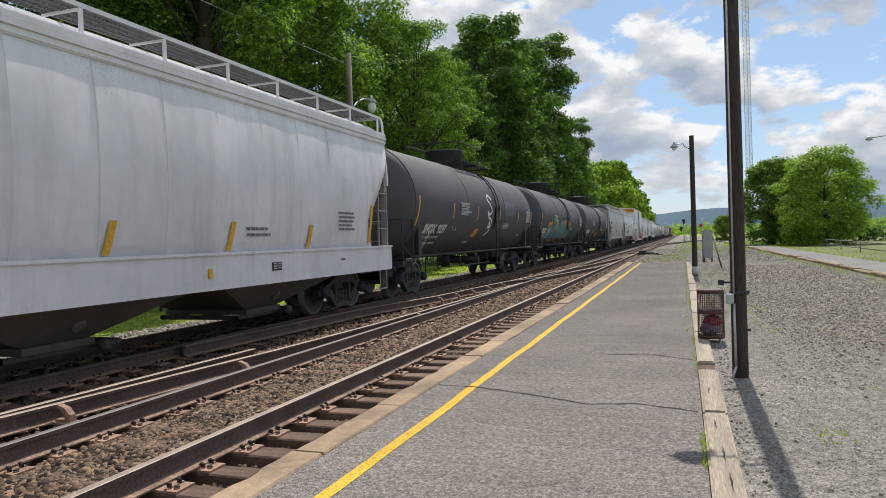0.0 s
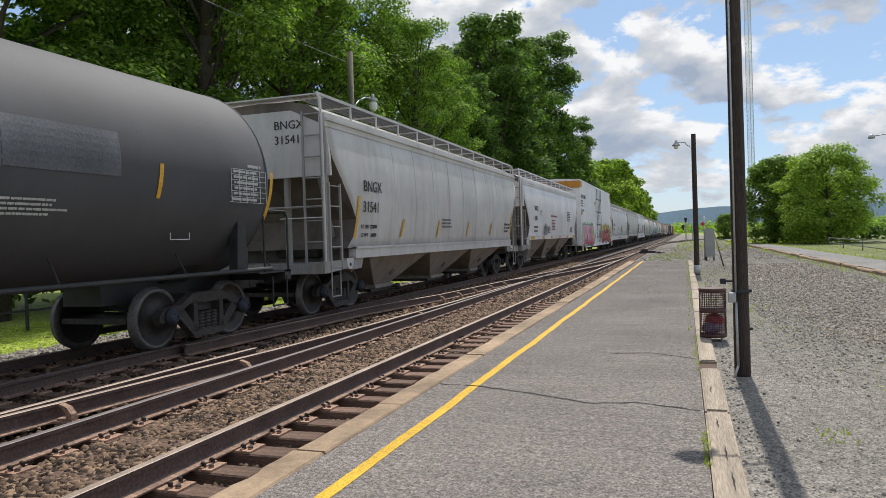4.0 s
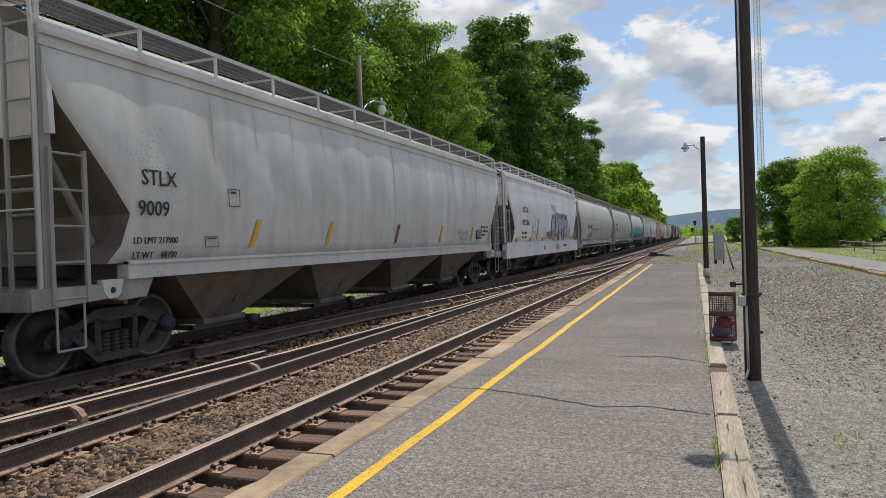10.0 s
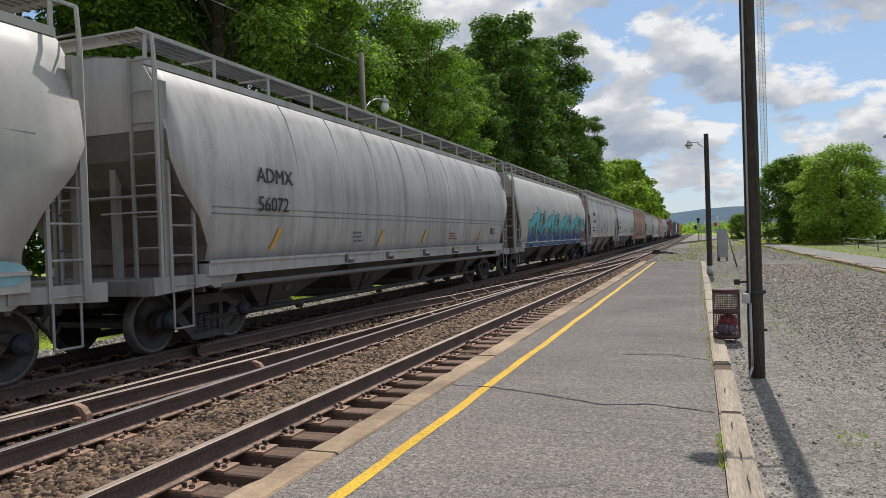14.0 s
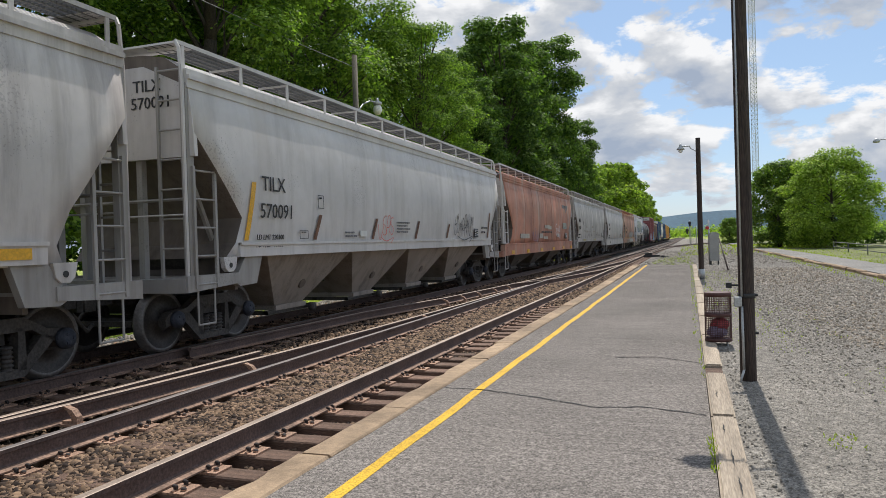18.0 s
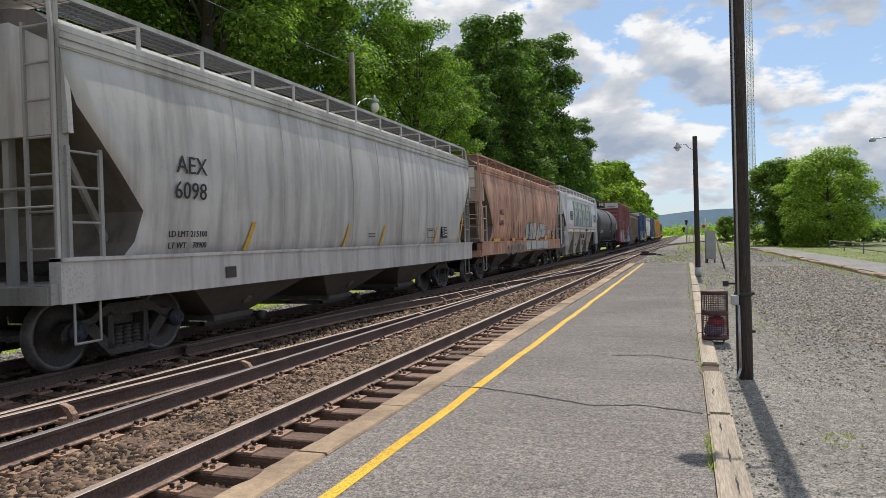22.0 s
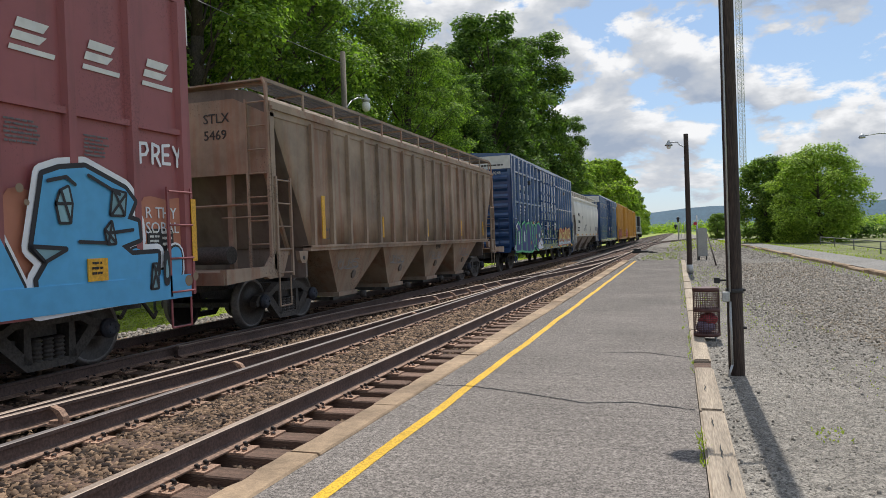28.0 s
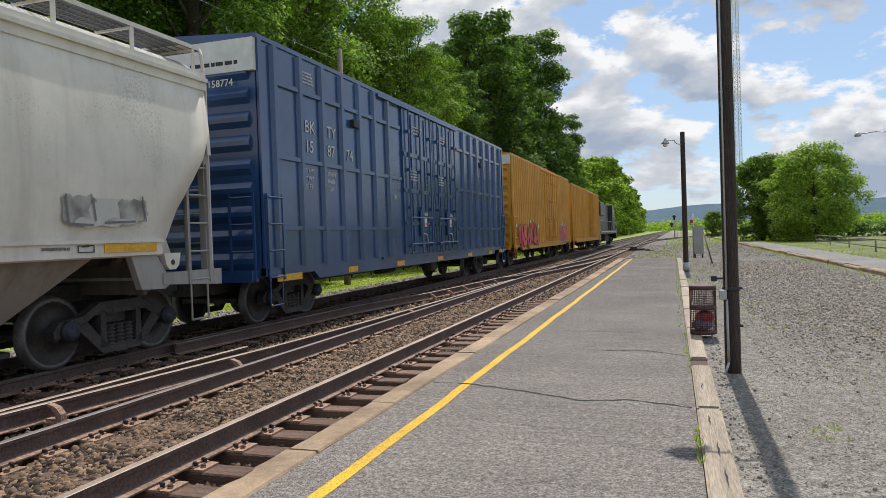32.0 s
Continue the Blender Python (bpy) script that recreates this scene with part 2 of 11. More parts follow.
TIE_WOOD = mat("creosote_tie", (0.165, 0.10, 0.07), 0.9, 0, 0.35, 3.0, 40, 0.35, 0.6, rnd=0.3, stretch=(0.5, 5, 5))
RUST_STEEL = mat("rusty_steel", (0.33, 0.205, 0.14), 0.8, 0.1, 0.3, 6.0, 60, 0.3, 0.3, rnd=0.2)
RAIL_SIDE = mat("rail_web_rust", (0.105, 0.068, 0.057), 0.75, 0.15, 0.25, 3.0, 40, 0.25, 0.2)
RAIL_TOP = mat("polished_rail", (0.20, 0.175, 0.165), 0.62, 0.35, 0.1, 3, 60, 0.1, 0.02, spec=0.3)
RAIL_TOP_DULL = mat("dull_rail_top", (0.32, 0.25, 0.20), 0.6, 0.3, 0.2, 3, 60, 0.2, 0.05)
GRASS_GROUND = mat("grass_ground", (0.24, 0.29, 0.04), 0.95, 0, 0.3, 0.15, 8, 0.4, 0.6)
GRASS = island_mat("grass_blade", (0.27, 0.32, 0.04), (0.46, 0.52, 0.09), 0.8, 0.2, 0.4)
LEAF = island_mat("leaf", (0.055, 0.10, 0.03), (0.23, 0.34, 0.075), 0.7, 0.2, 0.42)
# brighter copy of leaf, with the sunlight on those crowns in its colour
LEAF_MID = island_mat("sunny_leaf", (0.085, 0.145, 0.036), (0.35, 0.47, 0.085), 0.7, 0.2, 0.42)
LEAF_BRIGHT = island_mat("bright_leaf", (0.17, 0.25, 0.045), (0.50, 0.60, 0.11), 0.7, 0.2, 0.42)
VERGE = mat("rough_verge", (0.14, 0.155, 0.05), 0.95, 0, 0.35, 0.4, 9, 0.4, 0.8)
BARK = mat("bark", (0.07, 0.055, 0.042), 0.95, 0, 0.3, 2, 18, 0.4, 0.8, stretch=(3, 3, 0.6))
POLE_WOOD = mat("creosoted_pole", (0.048, 0.033, 0.027), 0.85, 0, 0.35, 2.5, 25, 0.4, 0.6, stretch=(5, 5, 0.35))
GREY_POLE = mat("grey_pole_wood", (0.16, 0.14, 0.11), 0.9, 0, 0.25, 2.5, 25, 0.3, 0.4, stretch=(5, 5, 0.4))
GALV = mat("galvanised_steel", (0.45, 0.46, 0.46), 0.5, 0.6, 0.12, 2, 40, 0.1, 0.05)
WHITE_ENAMEL = mat("white_enamel", (0.75, 0.75, 0.73), 0.4, 0, 0.05, 3)
BLACK_IRON = mat("black_iron", (0.03, 0.03, 0.031), 0.6, 0.1, 0.2, 4, 40, 0.2, 0.1)
TRUCK_IRON = mat("truck_cast_iron", (0.048, 0.042, 0.038), 0.75, 0.0, 0.4, 3, 30, 0.3, 0.3)
WHEEL_STEEL = mat("wheel_steel", (0.040, 0.034, 0.031), 0.55, 0.2, 0.3, 3, 30, 0.25, 0.1)
CAP_PAINT = mat("blue_grey_cap", (0.05, 0.055, 0.07), 0.8, 0.0, 0.25, 8, spec=0.2)
DULL_PIPE = mat("dull_pipe", (0.15, 0.155, 0.15), 0.7, 0.2, 0.2, 4)
RIM_STEEL = mat("wheel_rim_steel", (0.13, 0.12, 0.115), 0.5, 0.4, 0.25, 8)
BRIGHT_STEEL = mat("bright_steel", (0.25, 0.26, 0.28), 0.35, 0.8, 0.15, 6)
BIN_STEEL = mat("bin_brown_paint", (0.085, 0.035, 0.03), 0.6, 0.1, 0.2, 6)
RED_BAG = mat("red_bag", (0.42, 0.05, 0.07), 0.5, 0, 0.3, 8)
BLUE_BAG = mat("blue_bag", (0.22, 0.18, 0.26), 0.5, 0, 0.3, 8)
BOX_GREY = mat("cabinet_paint", (0.36, 0.36, 0.34), 0.5, 0.2, 0.1, 2)
RED_LAMP = mat("red_marker", (0.5, 0.03, 0.04), 0.4)
HILL = mat("hazy_hill_forest", (0.03, 0.065, 0.085), 0.95, 0, 0.2, 0.01, 0.1, 0.3, 0)
# blue distance haze is put into the hill by this emission
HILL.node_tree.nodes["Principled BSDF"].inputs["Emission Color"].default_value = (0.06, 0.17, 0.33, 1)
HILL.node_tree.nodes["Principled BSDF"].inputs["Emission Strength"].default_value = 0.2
FAR_LEAF = island_mat("far_leaf", (0.12, 0.18, 0.035), (0.42, 0.50, 0.09), 0.7, 0.2, 0.55)
STRIPE = mat("yellow_reflector", (0.68, 0.36, 0.02), 0.45, 0, 0.1, 6)
INK_BLACK = mat("black_lettering", (0.022, 0.022, 0.024), 0.6, 0, 0.1, 5, 8, 0.03, 0.0)
INK_WHITE = mat("white_lettering", (0.62, 0.62, 0.60), 0.6, 0, 0.1, 5, 8, 0.03, 0.0)
INK_GREY = mat("faded_lettering", (0.16, 0.16, 0.17), 0.7, 0, 0.1, 5, 8, 0.03, 0.0)
INK_RED = mat("red_lettering", (0.30, 0.06, 0.06), 0.7, 0, 0.1, 5, 8, 0.03, 0.0)


def runs(m, color, scale, edge, amount):
    """Broad soft runs of another colour down the sides, wavering and uneven along their length."""
    nd, lk = m.node_tree.nodes, m.node_tree.links
    bsdf = nd["Principled BSDF"]
    src = bsdf.inputs["Base Color"].links[0].from_socket
    tc = nd.new("ShaderNodeTexCoord")
    mp = nd.new("ShaderNodeMapping")
    mp.inputs["Scale"].default_value = (0.0, 1.0, 0.05)
    mp.inputs["Location"].default_value = (scale * 7, 0, 0)
    lk.new(tc.outputs["Object"], mp.inputs[0])
    band = nd.new("ShaderNodeTexNoise")
    band.inputs["Scale"].default_value = scale * 2
    band.inputs["Detail"].default_value = 3
    lk.new(mp.outputs[0], band.inputs[0])
    mr = nd.new("ShaderNodeMapRange")
    mr.interpolation_type = "SMOOTHSTEP"
    mr.inputs[1].default_value, mr.inputs[2].default_value = edge - 0.02, edge + 0.10
    lk.new(band.outputs[0], mr.inputs[0])
    cover = nd.new("ShaderNodeTexNoise")
    cover.inputs["Scale"].default_value = 1.6
    cover.inputs["Detail"].default_value = 4
    lk.new(tc.outputs["Object"], cover.inputs[0])
    mul = nd.new("ShaderNodeMath")
    mul.operation = "MULTIPLY"
    lk.new(mr.outputs[0], mul.inputs[0])
    lk.new(cover.outputs[0], mul.inputs[1])
    amt = nd.new("ShaderNodeMath")
    amt.operation = "MULTIPLY"
    amt.use_clamp = True
    amt.inputs[1].default_value = amount * 1.8
    lk.new(mul.outputs[0], amt.inputs[0])
    mx = nd.new("ShaderNodeMix")
    mx.data_type = "RGBA"
    lk.new(amt.outputs[0], mx.inputs[0])
    lk.new(src, mx.inputs[6])
    mx.inputs[7].default_value = (*color, 1)
    lk.new(mx.outputs[2], bsdf.inputs["Base Color"])


def paint(name, color, rough=0.5, streak=(0.16, 0.12, 0.09), amount=0.35, var=0.12, thresh=0.54, blotch=0.10, specks=0.2, tall=0.16):
    return mat(name, color, rough, 0, var * 0.5, 0.5, 5, 0.02, 0.03, streak=streak, amount=amount, thresh=thresh, blotch=blotch, specks=specks, tall=tall)

# ---- mesh helpers ----


def box(bm, x0, x1, y0, y1, z0, z1):
    v = [bm.verts.new(p) for p in ((x0, y0, z0), (x1, y0, z0), (x1, y1, z0), (x0, y1, z0),
                                   (x0, y0, z1), (x1, y0, z1), (x1, y1, z1), (x0, y1, z1))]
    for f in ((3, 2, 1, 0), (4, 5, 6, 7), (0, 1, 5, 4), (1, 2, 6, 5), (2, 3, 7, 6), (3, 0, 4, 7)):
        bm.faces.new([v[i] for i in f])


def cyl(bm, p0, p1, r0, r1=None, seg=8, caps=True):
    r1 = r0 if r1 is None else r1
    p0, p1 = Vector(p0), Vector(p1)
    q = (p1 - p0).to_track_quat("Z", "Y")
    rings = []
    for p, r in ((p0, r0), (p1, r1)):
        rings.append([bm.verts.new(p + q @ Vector((r * math.cos(a), r * math.sin(a), 0)))
                      for a in (2 * math.pi * i / seg for i in range(seg))])
    for i in range(seg):
        j = (i + 1) % seg
        f = bm.faces.new((rings[0][i], rings[0][j], rings[1][j], rings[1][i]))
        f.smooth = seg > 6
    if caps:
        bm.faces.new(rings[0][::-1])
        bm.faces.new(rings[1])


def tube(bm, pts, r, seg=6):
    for a, b in zip(pts, pts[1:]):
        cyl(bm, a, b, r, seg=seg)


def lathe(bm, rings, axis="Z", at=(0, 0, 0), seg=16, smooth=True):
    """Rings of (radius, height) turned about an axis through at."""
    at = Vector(at)
    rows = []
    for r, h in rings:
        row = []
        for i in range(seg):
            a = 2 * math.pi * i / seg
            c, s = r * math.cos(a), r * math.sin(a)
            v = {"Z": (c, s, h), "X": (h, c, s), "Y": (s, h, c)}[axis]
            row.append(bm.verts.new(at + Vector(v)))
        rows.append(row)
    for a, b in zip(rows, rows[1:]):
        for i in range(seg):
            j = (i + 1) % seg
            f = bm.faces.new((a[i], a[j], b[j], b[i]))
            f.smooth = smooth
    bm.faces.new(rows[0][::-1])
    bm.faces.new(rows[-1])


def prism(bm, poly, x0, x1, axis="X"):
    """A polygon of (y, z) drawn out along X, or of (x, z) along Y, or of (x, y) along Z."""
    def at(p, h):
        return {"X": (h, p[0], p[1]), "Y": (p[0], h, p[1]), "Z": (p[0], p[1], h)}[axis]
    a = [bm.verts.new(at(p, x0)) for p in poly]
    b = [bm.verts.new(at(p, x1)) for p in poly]
    n = len(poly)
    for i in range(n):
        bm.faces.new((a[i], a[(i + 1) % n], b[(i + 1) % n], b[i]))
    bm.faces.new(a[::-1])
    bm.faces.new(b)


def mesh_of(bm, name, material=None):
    bmesh.ops.recalc_face_normals(bm, faces=bm.faces[:])
    me = bpy.data.meshes.new(name)
    bm.to_mesh(me)
    bm.free()
    if material:
        me.materials.append(material)
    return me


def soft_edges(bm, w=0.01):
    bmesh.ops.bevel(bm, geom=bm.edges[:], offset=w, segments=1, affect="EDGES", profile=0.7)


def part(name, bm, material, parent, label="", at=None):
    me = mesh_of(bm, name, material) if isinstance(bm, bmesh.types.BMesh) else bm
    ob = new(name, me)
    if parent:
        ob.parent = parent
    if at is not None:
        ob.location = at
    if label:
        tagged(ob, label)
    return ob


def thing(name, label, category, group="", at=(0, 0, 0)):
    ob = new(name)
    ob.location = at
    ob.empty_display_size = 0.2
    return tagged(ob, label, category, group)


def solid(name, bm, material, label="", category="", kind="", at=(0, 0, 0)):
    ob = part(name, bm, material, None, at=at)
    return tagged(ob, label, category, kind=kind)


def text_mesh(body, size, material, bold=0.0, depth=0.006, slant=0.0, spacing=1.0):
    cu = bpy.data.curves.new("lettering", "FONT")
    cu.body = body
    cu.size = size
    cu.extrude = depth
    cu.offset = bold
    cu.shear = slant
    cu.space_character = spacing
    cu.resolution_u = 2
    tmp = bpy.data.objects.new("lettering", cu)
    me = bpy.data.meshes.new_from_object(tmp)
    bpy.data.objects.remove(tmp)
    me.materials.clear()
    me.materials.append(material)
    return me




def side_text(car, body, y, z, size, material, x=1.63, bold=0.0, tilt=0.0, slant=0.0, spacing=1.0, width=1.0, turn=0.0, name="lettering"):
    """Lettering on the side of a car; size is the capital height."""
    me = text_mesh(body, size / 0.69, material, bold, 0.004, slant, spacing)
    ob = new(name, me)
    ob.parent = car
    ob.location = (x, y, z)
    ob.rotation_euler = Euler((radians(90 - tilt), radians(turn), radians(90)))
    ob.scale = (width, 1, 1)
    return tagged(ob, kind="stuff")


def end_text(car, body, x, y, z, size, material):
    me = text_mesh(body, size / 0.69, material, 0, 0.004)
    ob = new("lettering", me)
    ob.parent = car
    ob.location = (x, y, z)
    ob.rotation_euler = Euler((radians(90), 0, 0))
    return tagged(ob, kind="stuff")


def bars(car, y, z, w, h, material, x=1.63, lines=4, tilt=0.0):
    """Small print that cannot be read: rows of short bars."""
    rnd = random.Random(int(y * 100) + int(z * 1000) + lines)
    bm = bmesh.new()
    step = h / lines
    ch = step * 0.5
    for i in range(lines):
        a, full = rnd.uniform(0, 0.06) * w, w * rnd.uniform(0.72, 1.0)
        while a < full:
            word = ch * rnd.choice((1.2, 2.0, 2.6, 3.4))
            k = a
            while k < min(a + word, full):
                letter = ch * rnd.uniform(0.30, 0.5)
                box(bm, 0, 0.004, k, k + letter, -i * step - ch * rnd.choice((1.0, 1.0, 0.85)), -i * step)
                k += letter + ch * 0.16
            a += word + ch * 0.55
    ob = part("small_print", bm, material, car)
    ob.location = (x, y, z)
    ob.rotation_euler = (0, radians(-tilt), 0)
    return tagged(ob, kind="stuff")


def plate(car, name, y0, y1, z0, z1, material, x=1.63, lean=0.0):
    bm = bmesh.new()
    prism(bm, [(y0, z0), (y1, z0), (y1 + lean, z1), (y0 + lean, z1)], x - 0.01, x + 0.008)
    return part(name, bm, material, car)


# ---- trucks (bogies), shared meshes ----
WHEEL_R = 0.457


def truck_meshes():
    out = {}
    bm = bmesh.new()
    for s in (-1, 1):
        x0, x1 = (0.90, 1.04) if s > 0 else (-1.04, -0.90)
        top = [(-1.12, 0.50), (-1.02, 0.60), (-0.66, 0.64), (-0.35, 0.80), (0.35, 0.80), (0.66, 0.64), (1.02, 0.60), (1.12, 0.50),
               (1.10, 0.40), (0.86, 0.44), (0.70, 0.50), (0.46, 0.64), (-0.46, 0.64), (-0.70, 0.50), (-0.86, 0.44), (-1.10, 0.40)]
        prism(bm, top, x0, x1)
        prism(bm, [(-0.78, 0.52), (-0.60, 0.58), (-0.26, 0.22), (0.26, 0.22), (0.60, 0.58), (0.78, 0.52), (0.34, 0.12), (-0.34, 0.12)], x0, x1)
        for a in (-1, 1):
            prism(bm, [(a * 0.26, 0.20), (a * 0.38, 0.20), (a * 0.36, 0.68), (a * 0.28, 0.68)], x0, x1)
    box(bm, -0.92, 0.92, -0.2, 0.2, 0.50, 0.78)
    for a in (-1.28, 1.28):
        box(bm, -0.6, 0.6, a - 0.03, a + 0.03, 0.42, 0.50)
    box(bm, -0.8, 0.8, -0.42, -0.36, 0.38, 0.5)
    box(bm, -0.8, 0.8, 0.36, 0.42, 0.38, 0.5)
    out["frame"] = mesh_of(bm, "truck_frame", TRUCK_IRON)
    bm = bmesh.new()
    for s in (-1, 1):
        r = WHEEL_R
        lathe(bm, [(0.10, s * 0.66), (r - 0.09, s * 0.69), (r - 0.07, s * 0.67), (r + 0.025, s * 0.675), (r + 0.025, s * 0.70),
                   (r, s * 0.72), (r - 0.005, s * 0.80), (r - 0.06, s * 0.80), (r - 0.08, s * 0.77), (0.13, s * 0.78), (0.12, s * 0.81)], "X", seg=28)
    cyl(bm, (-1.05, 0, 0), (1.05, 0, 0), 0.08, seg=10)
    for f in bm.faces:
        c = f.calc_center_median()
        if math.hypot(c.y, c.z) > WHEEL_R - 0.04 and abs(c.x) < 0.9:
            f.material_index = 1
    out["wheelset"] = mesh_of(bm, "wheelset", WHEEL_STEEL)
    out["wheelset"].materials.append(RIM_STEEL)
    bm = bmesh.new()
    rings = []
    for k in range(6):
        rings += [(0.058, 0.20 + k * 0.05), (0.077, 0.215 + k * 0.05), (0.077, 0.225 + k * 0.05), (0.058, 0.24 + k * 0.05)]
    lathe(bm, rings, "Z", (0, 0, 0), seg=10)
    out["spring"] = mesh_of(bm, "spring", TRUCK_IRON)
    bm = bmesh.new()
    lathe(bm, [(0.13, 0.0), (0.13, 0.06), (0.10, 0.075), (0.10, 0.09), (0.05, 0.095)], "X", seg=14)
    for i in range(3):
        a = 2 * math.pi * i / 3
        cyl(bm, (0.085, 0.06 * math.cos(a), 0.06 * math.sin(a)), (0.108, 0.06 * math.cos(a), 0.06 * math.sin(a)), 0.018, seg=6)
    out["cap"] = mesh_of(bm, "bearing_cap", CAP_PAINT)
    return out


TRUCK = truck_meshes()
WHEELSETS = ([], [])


def add_truck(car, y):
    fr = part("truck", TRUCK["frame"], None, car, at=(0, y, 0))
    for i, a in enumerate((-0.89, 0.89)):
        w = part("wheelset", TRUCK["wheelset"], None, fr, at=(0, a, WHEEL_R))
        WHEELSETS[i].append(w)
        part("bearing_cap", TRUCK["cap"], None, fr, at=(1.04, a, WHEEL_R + 0.03))
    for i in range(3):
        part("spring", TRUCK["spring"], None, fr, at=(0.98, (i - 1) * 0.16, 0))


def coupler_mesh():
    bm = bmesh.new()
    box(bm, -0.09, 0.09, 0, 0.45, 0.74, 0.92)
    prism(bm, [(-0.16, 0.38), (0.10, 0.38), (0.19, 0.55), (0.14, 0.66), (0.04, 0.60), (0.0, 0.5), (-0.06, 0.62), (-0.16, 0.58)], 0.68, 0.98, "Z")
    cyl(bm, (0.35, 0.05, 0.7), (0.30, 0.35, 0.42), 0.03, seg=6)
    cyl(bm, (0.30, 0.35, 0.42), (0.12, 0.62, 0.48), 0.03, seg=6)
    return mesh_of(bm, "coupler", TRUCK_IRON)


COUPLER = coupler_mesh()


def add_couplers(car, half):
    a = part("coupler", COUPLER, None, car, at=(0, half - 0.12, 0))
    b = part("coupler", COUPLER, None, car, at=(0, -half + 0.12, 0))
    b.rotation_euler = (0, 0, math.pi)


def ladder(bm, x, y0, y1, z0, z1, n, r=0.016):
    for y in (y0, y1):
        box(bm, x - 0.02, x + 0.02, y - 0.025, y + 0.025, z0, z1)
    for i in range(n):
        z = z0 + 0.06 + (z1 - z0 - 0.12) * i / (n - 1)
        cyl(bm, (x, y0, z), (x, y1, z), r, seg=6)


def end_ladder(bm, y, x0, x1, z0, z1, n, r=0.016):
    for x in (x0, x1):
        box(bm, x - 0.02, x + 0.02, y - 0.02, y + 0.02, z0, z1)
    for i in range(n):
        z = z0 + 0.06 + (z1 - z0 - 0.12) * i / (n - 1)
        cyl(bm, (x0, y, z), (x1, y, z), r, seg=6)


def stirrup(bm, x, y0, y1, z0, z1):
    tube(bm, [(x, y0, z1), (x, y0, z0), (x, y1, z0), (x, y1, z1)], 0.016)

# ---- ground, tracks, platform ----
HEAD = 0.10          # top of rail
TIE_TOP = -0.095
TRAIN_X = -8.25      # centre line of the train's track
NEAR_X = -4.36       # centre line of the near track


def flat(name, x0, x1, y0, y1, z, material, label, nx=1, ny=1, wave=0.0, thick=0.0, category="ground"):
    bm = bmesh.new()
    grid = [[bm.verts.new((x0 + (x1 - x0) * i / nx, y0 + (y1 - y0) * j / ny,
                           z + wave * noise.noise(Vector((i * 0.7 + x0, j * 0.7 + y0, 3.1))))) for j in range(ny + 1)] for i in range(nx + 1)]
    for i in range(nx):
        for j in range(ny):
            bm.faces.new((grid[i][j], grid[i + 1][j], grid[i + 1][j + 1], grid[i][j + 1]))
    ob = solid(name, bm, material, label, category, "structure")
    return ob


flat("ground", -3000, 3000, -600, 4500, -0.34, GRASS_GROUND, "wide green grassy ground reaching the hills", 8, 8)


def build_ballast_bed():
    bm = bmesh.new()
    prof = [(-11.9, -0.36), (-10.9, -0.26), (-10.2, -0.20), (-2.80, -0.20), (-2.80, -0.5), (-11.9, -0.5)]
    prism(bm, prof, -30, 700, "Y")
    solid("ballast_bed", bm, BALLAST_BED, "brown crushed stone ballast under the tracks", "ballast", "structure")


build_ballast_bed()

# gravel lot on the right of the platform and past its end
bm = bmesh.new()
prism(bm, [(0.135, -0.5), (6.3, -0.5), (6.3, -0.03), (0.135, -0.03)], -30, 41.4, "Y")
prism(bm, [(-2.93, -0.5), (6.75, -0.5), (6.75, -0.06), (-2.93, -0.06)], 41.4, 420, "Y")
solid("gravel_lot", bm, GRAVEL, "grey gravel lot with worn tracks", "ground", "structure")

# platform
bm = bmesh.new()
prism(bm, [(-2.62, -0.5), (0.13, -0.5), (0.13, 0.0), (-2.62, 0.0)], -30, 41.3, "Y")
platform = solid("platform", bm, ASPHALT, "worn grey asphalt railway platform with cracks", "platform", "structure")


def crack(pts, w=0.012):
    """A dark open crack in the asphalt along the points, with small wanderings."""
    rnd = random.Random(len(pts) * 7 + int(pts[0][1] * 10))
    fine = []
    for (xa, ya), (xb, yb) in zip(pts, pts[1:]):
        n = max(3, int(math.hypot(xb - xa, yb - ya) / 0.05))
        for i in range(n):
            t = i / n
            fine.append((xa + (xb - xa) * t, ya + (yb - ya) * t + rnd.uniform(-0.014, 0.014)))
    fine.append(pts[-1])
    bm = bmesh.new()
    prev = None
    for i, (x, y) in enumerate(fine):
        ww = w * rnd.uniform(0.35, 1.1)
        cur = (bm.verts.new((x, y - ww, 0.004)), bm.verts.new((x, y + ww, 0.004)))
        if prev:
            bm.faces.new((prev[0], cur[0], cur[1], prev[1]))
        prev = cur
    part("crack", bm, CRACK, platform)


crack([(-2.6, 7.35), (-2.1, 7.3), (-1.5, 7.05), (-0.9, 6.75), (-0.45, 6.85), (0.1, 6.65)], 0.018)
crack([(-0.95, 9.65), (-0.45, 9.75), (0.1, 9.35)], 0.018)
crack([(-2.1, 8.1), (-1.5, 8.2), (-0.8, 8.0)], 0.005)
crack([(-1.8, 5.9), (-1.0, 5.75), (-0.5, 5.8)], 0.004)
crack([(-2.0, 11.4), (-1.1, 11.5), (-0.3, 11.3), (0.1, 11.35)], 0.008)
crack([(-2.1, 15.1), (-1.2, 15.0), (0.1, 15.2)], 0.009)
crack([(-2.1, 19.6), (-1.1, 19.8), (0.1, 19.5)], 0.012)
crack([(-2.4, 25.6), (-1.2, 25.9), (0.1, 25.7)], 0.012)
crack([(-2.5, 34), (0.1, 33.8)], 0.012)
crack([(-1.6, 9.9), (-0.95, 9.65)], 0.006)
crack([(-2.1, 13.1), (-1.2, 13.3), (-0.2, 12.9), (0.1, 12.8)], 0.008)
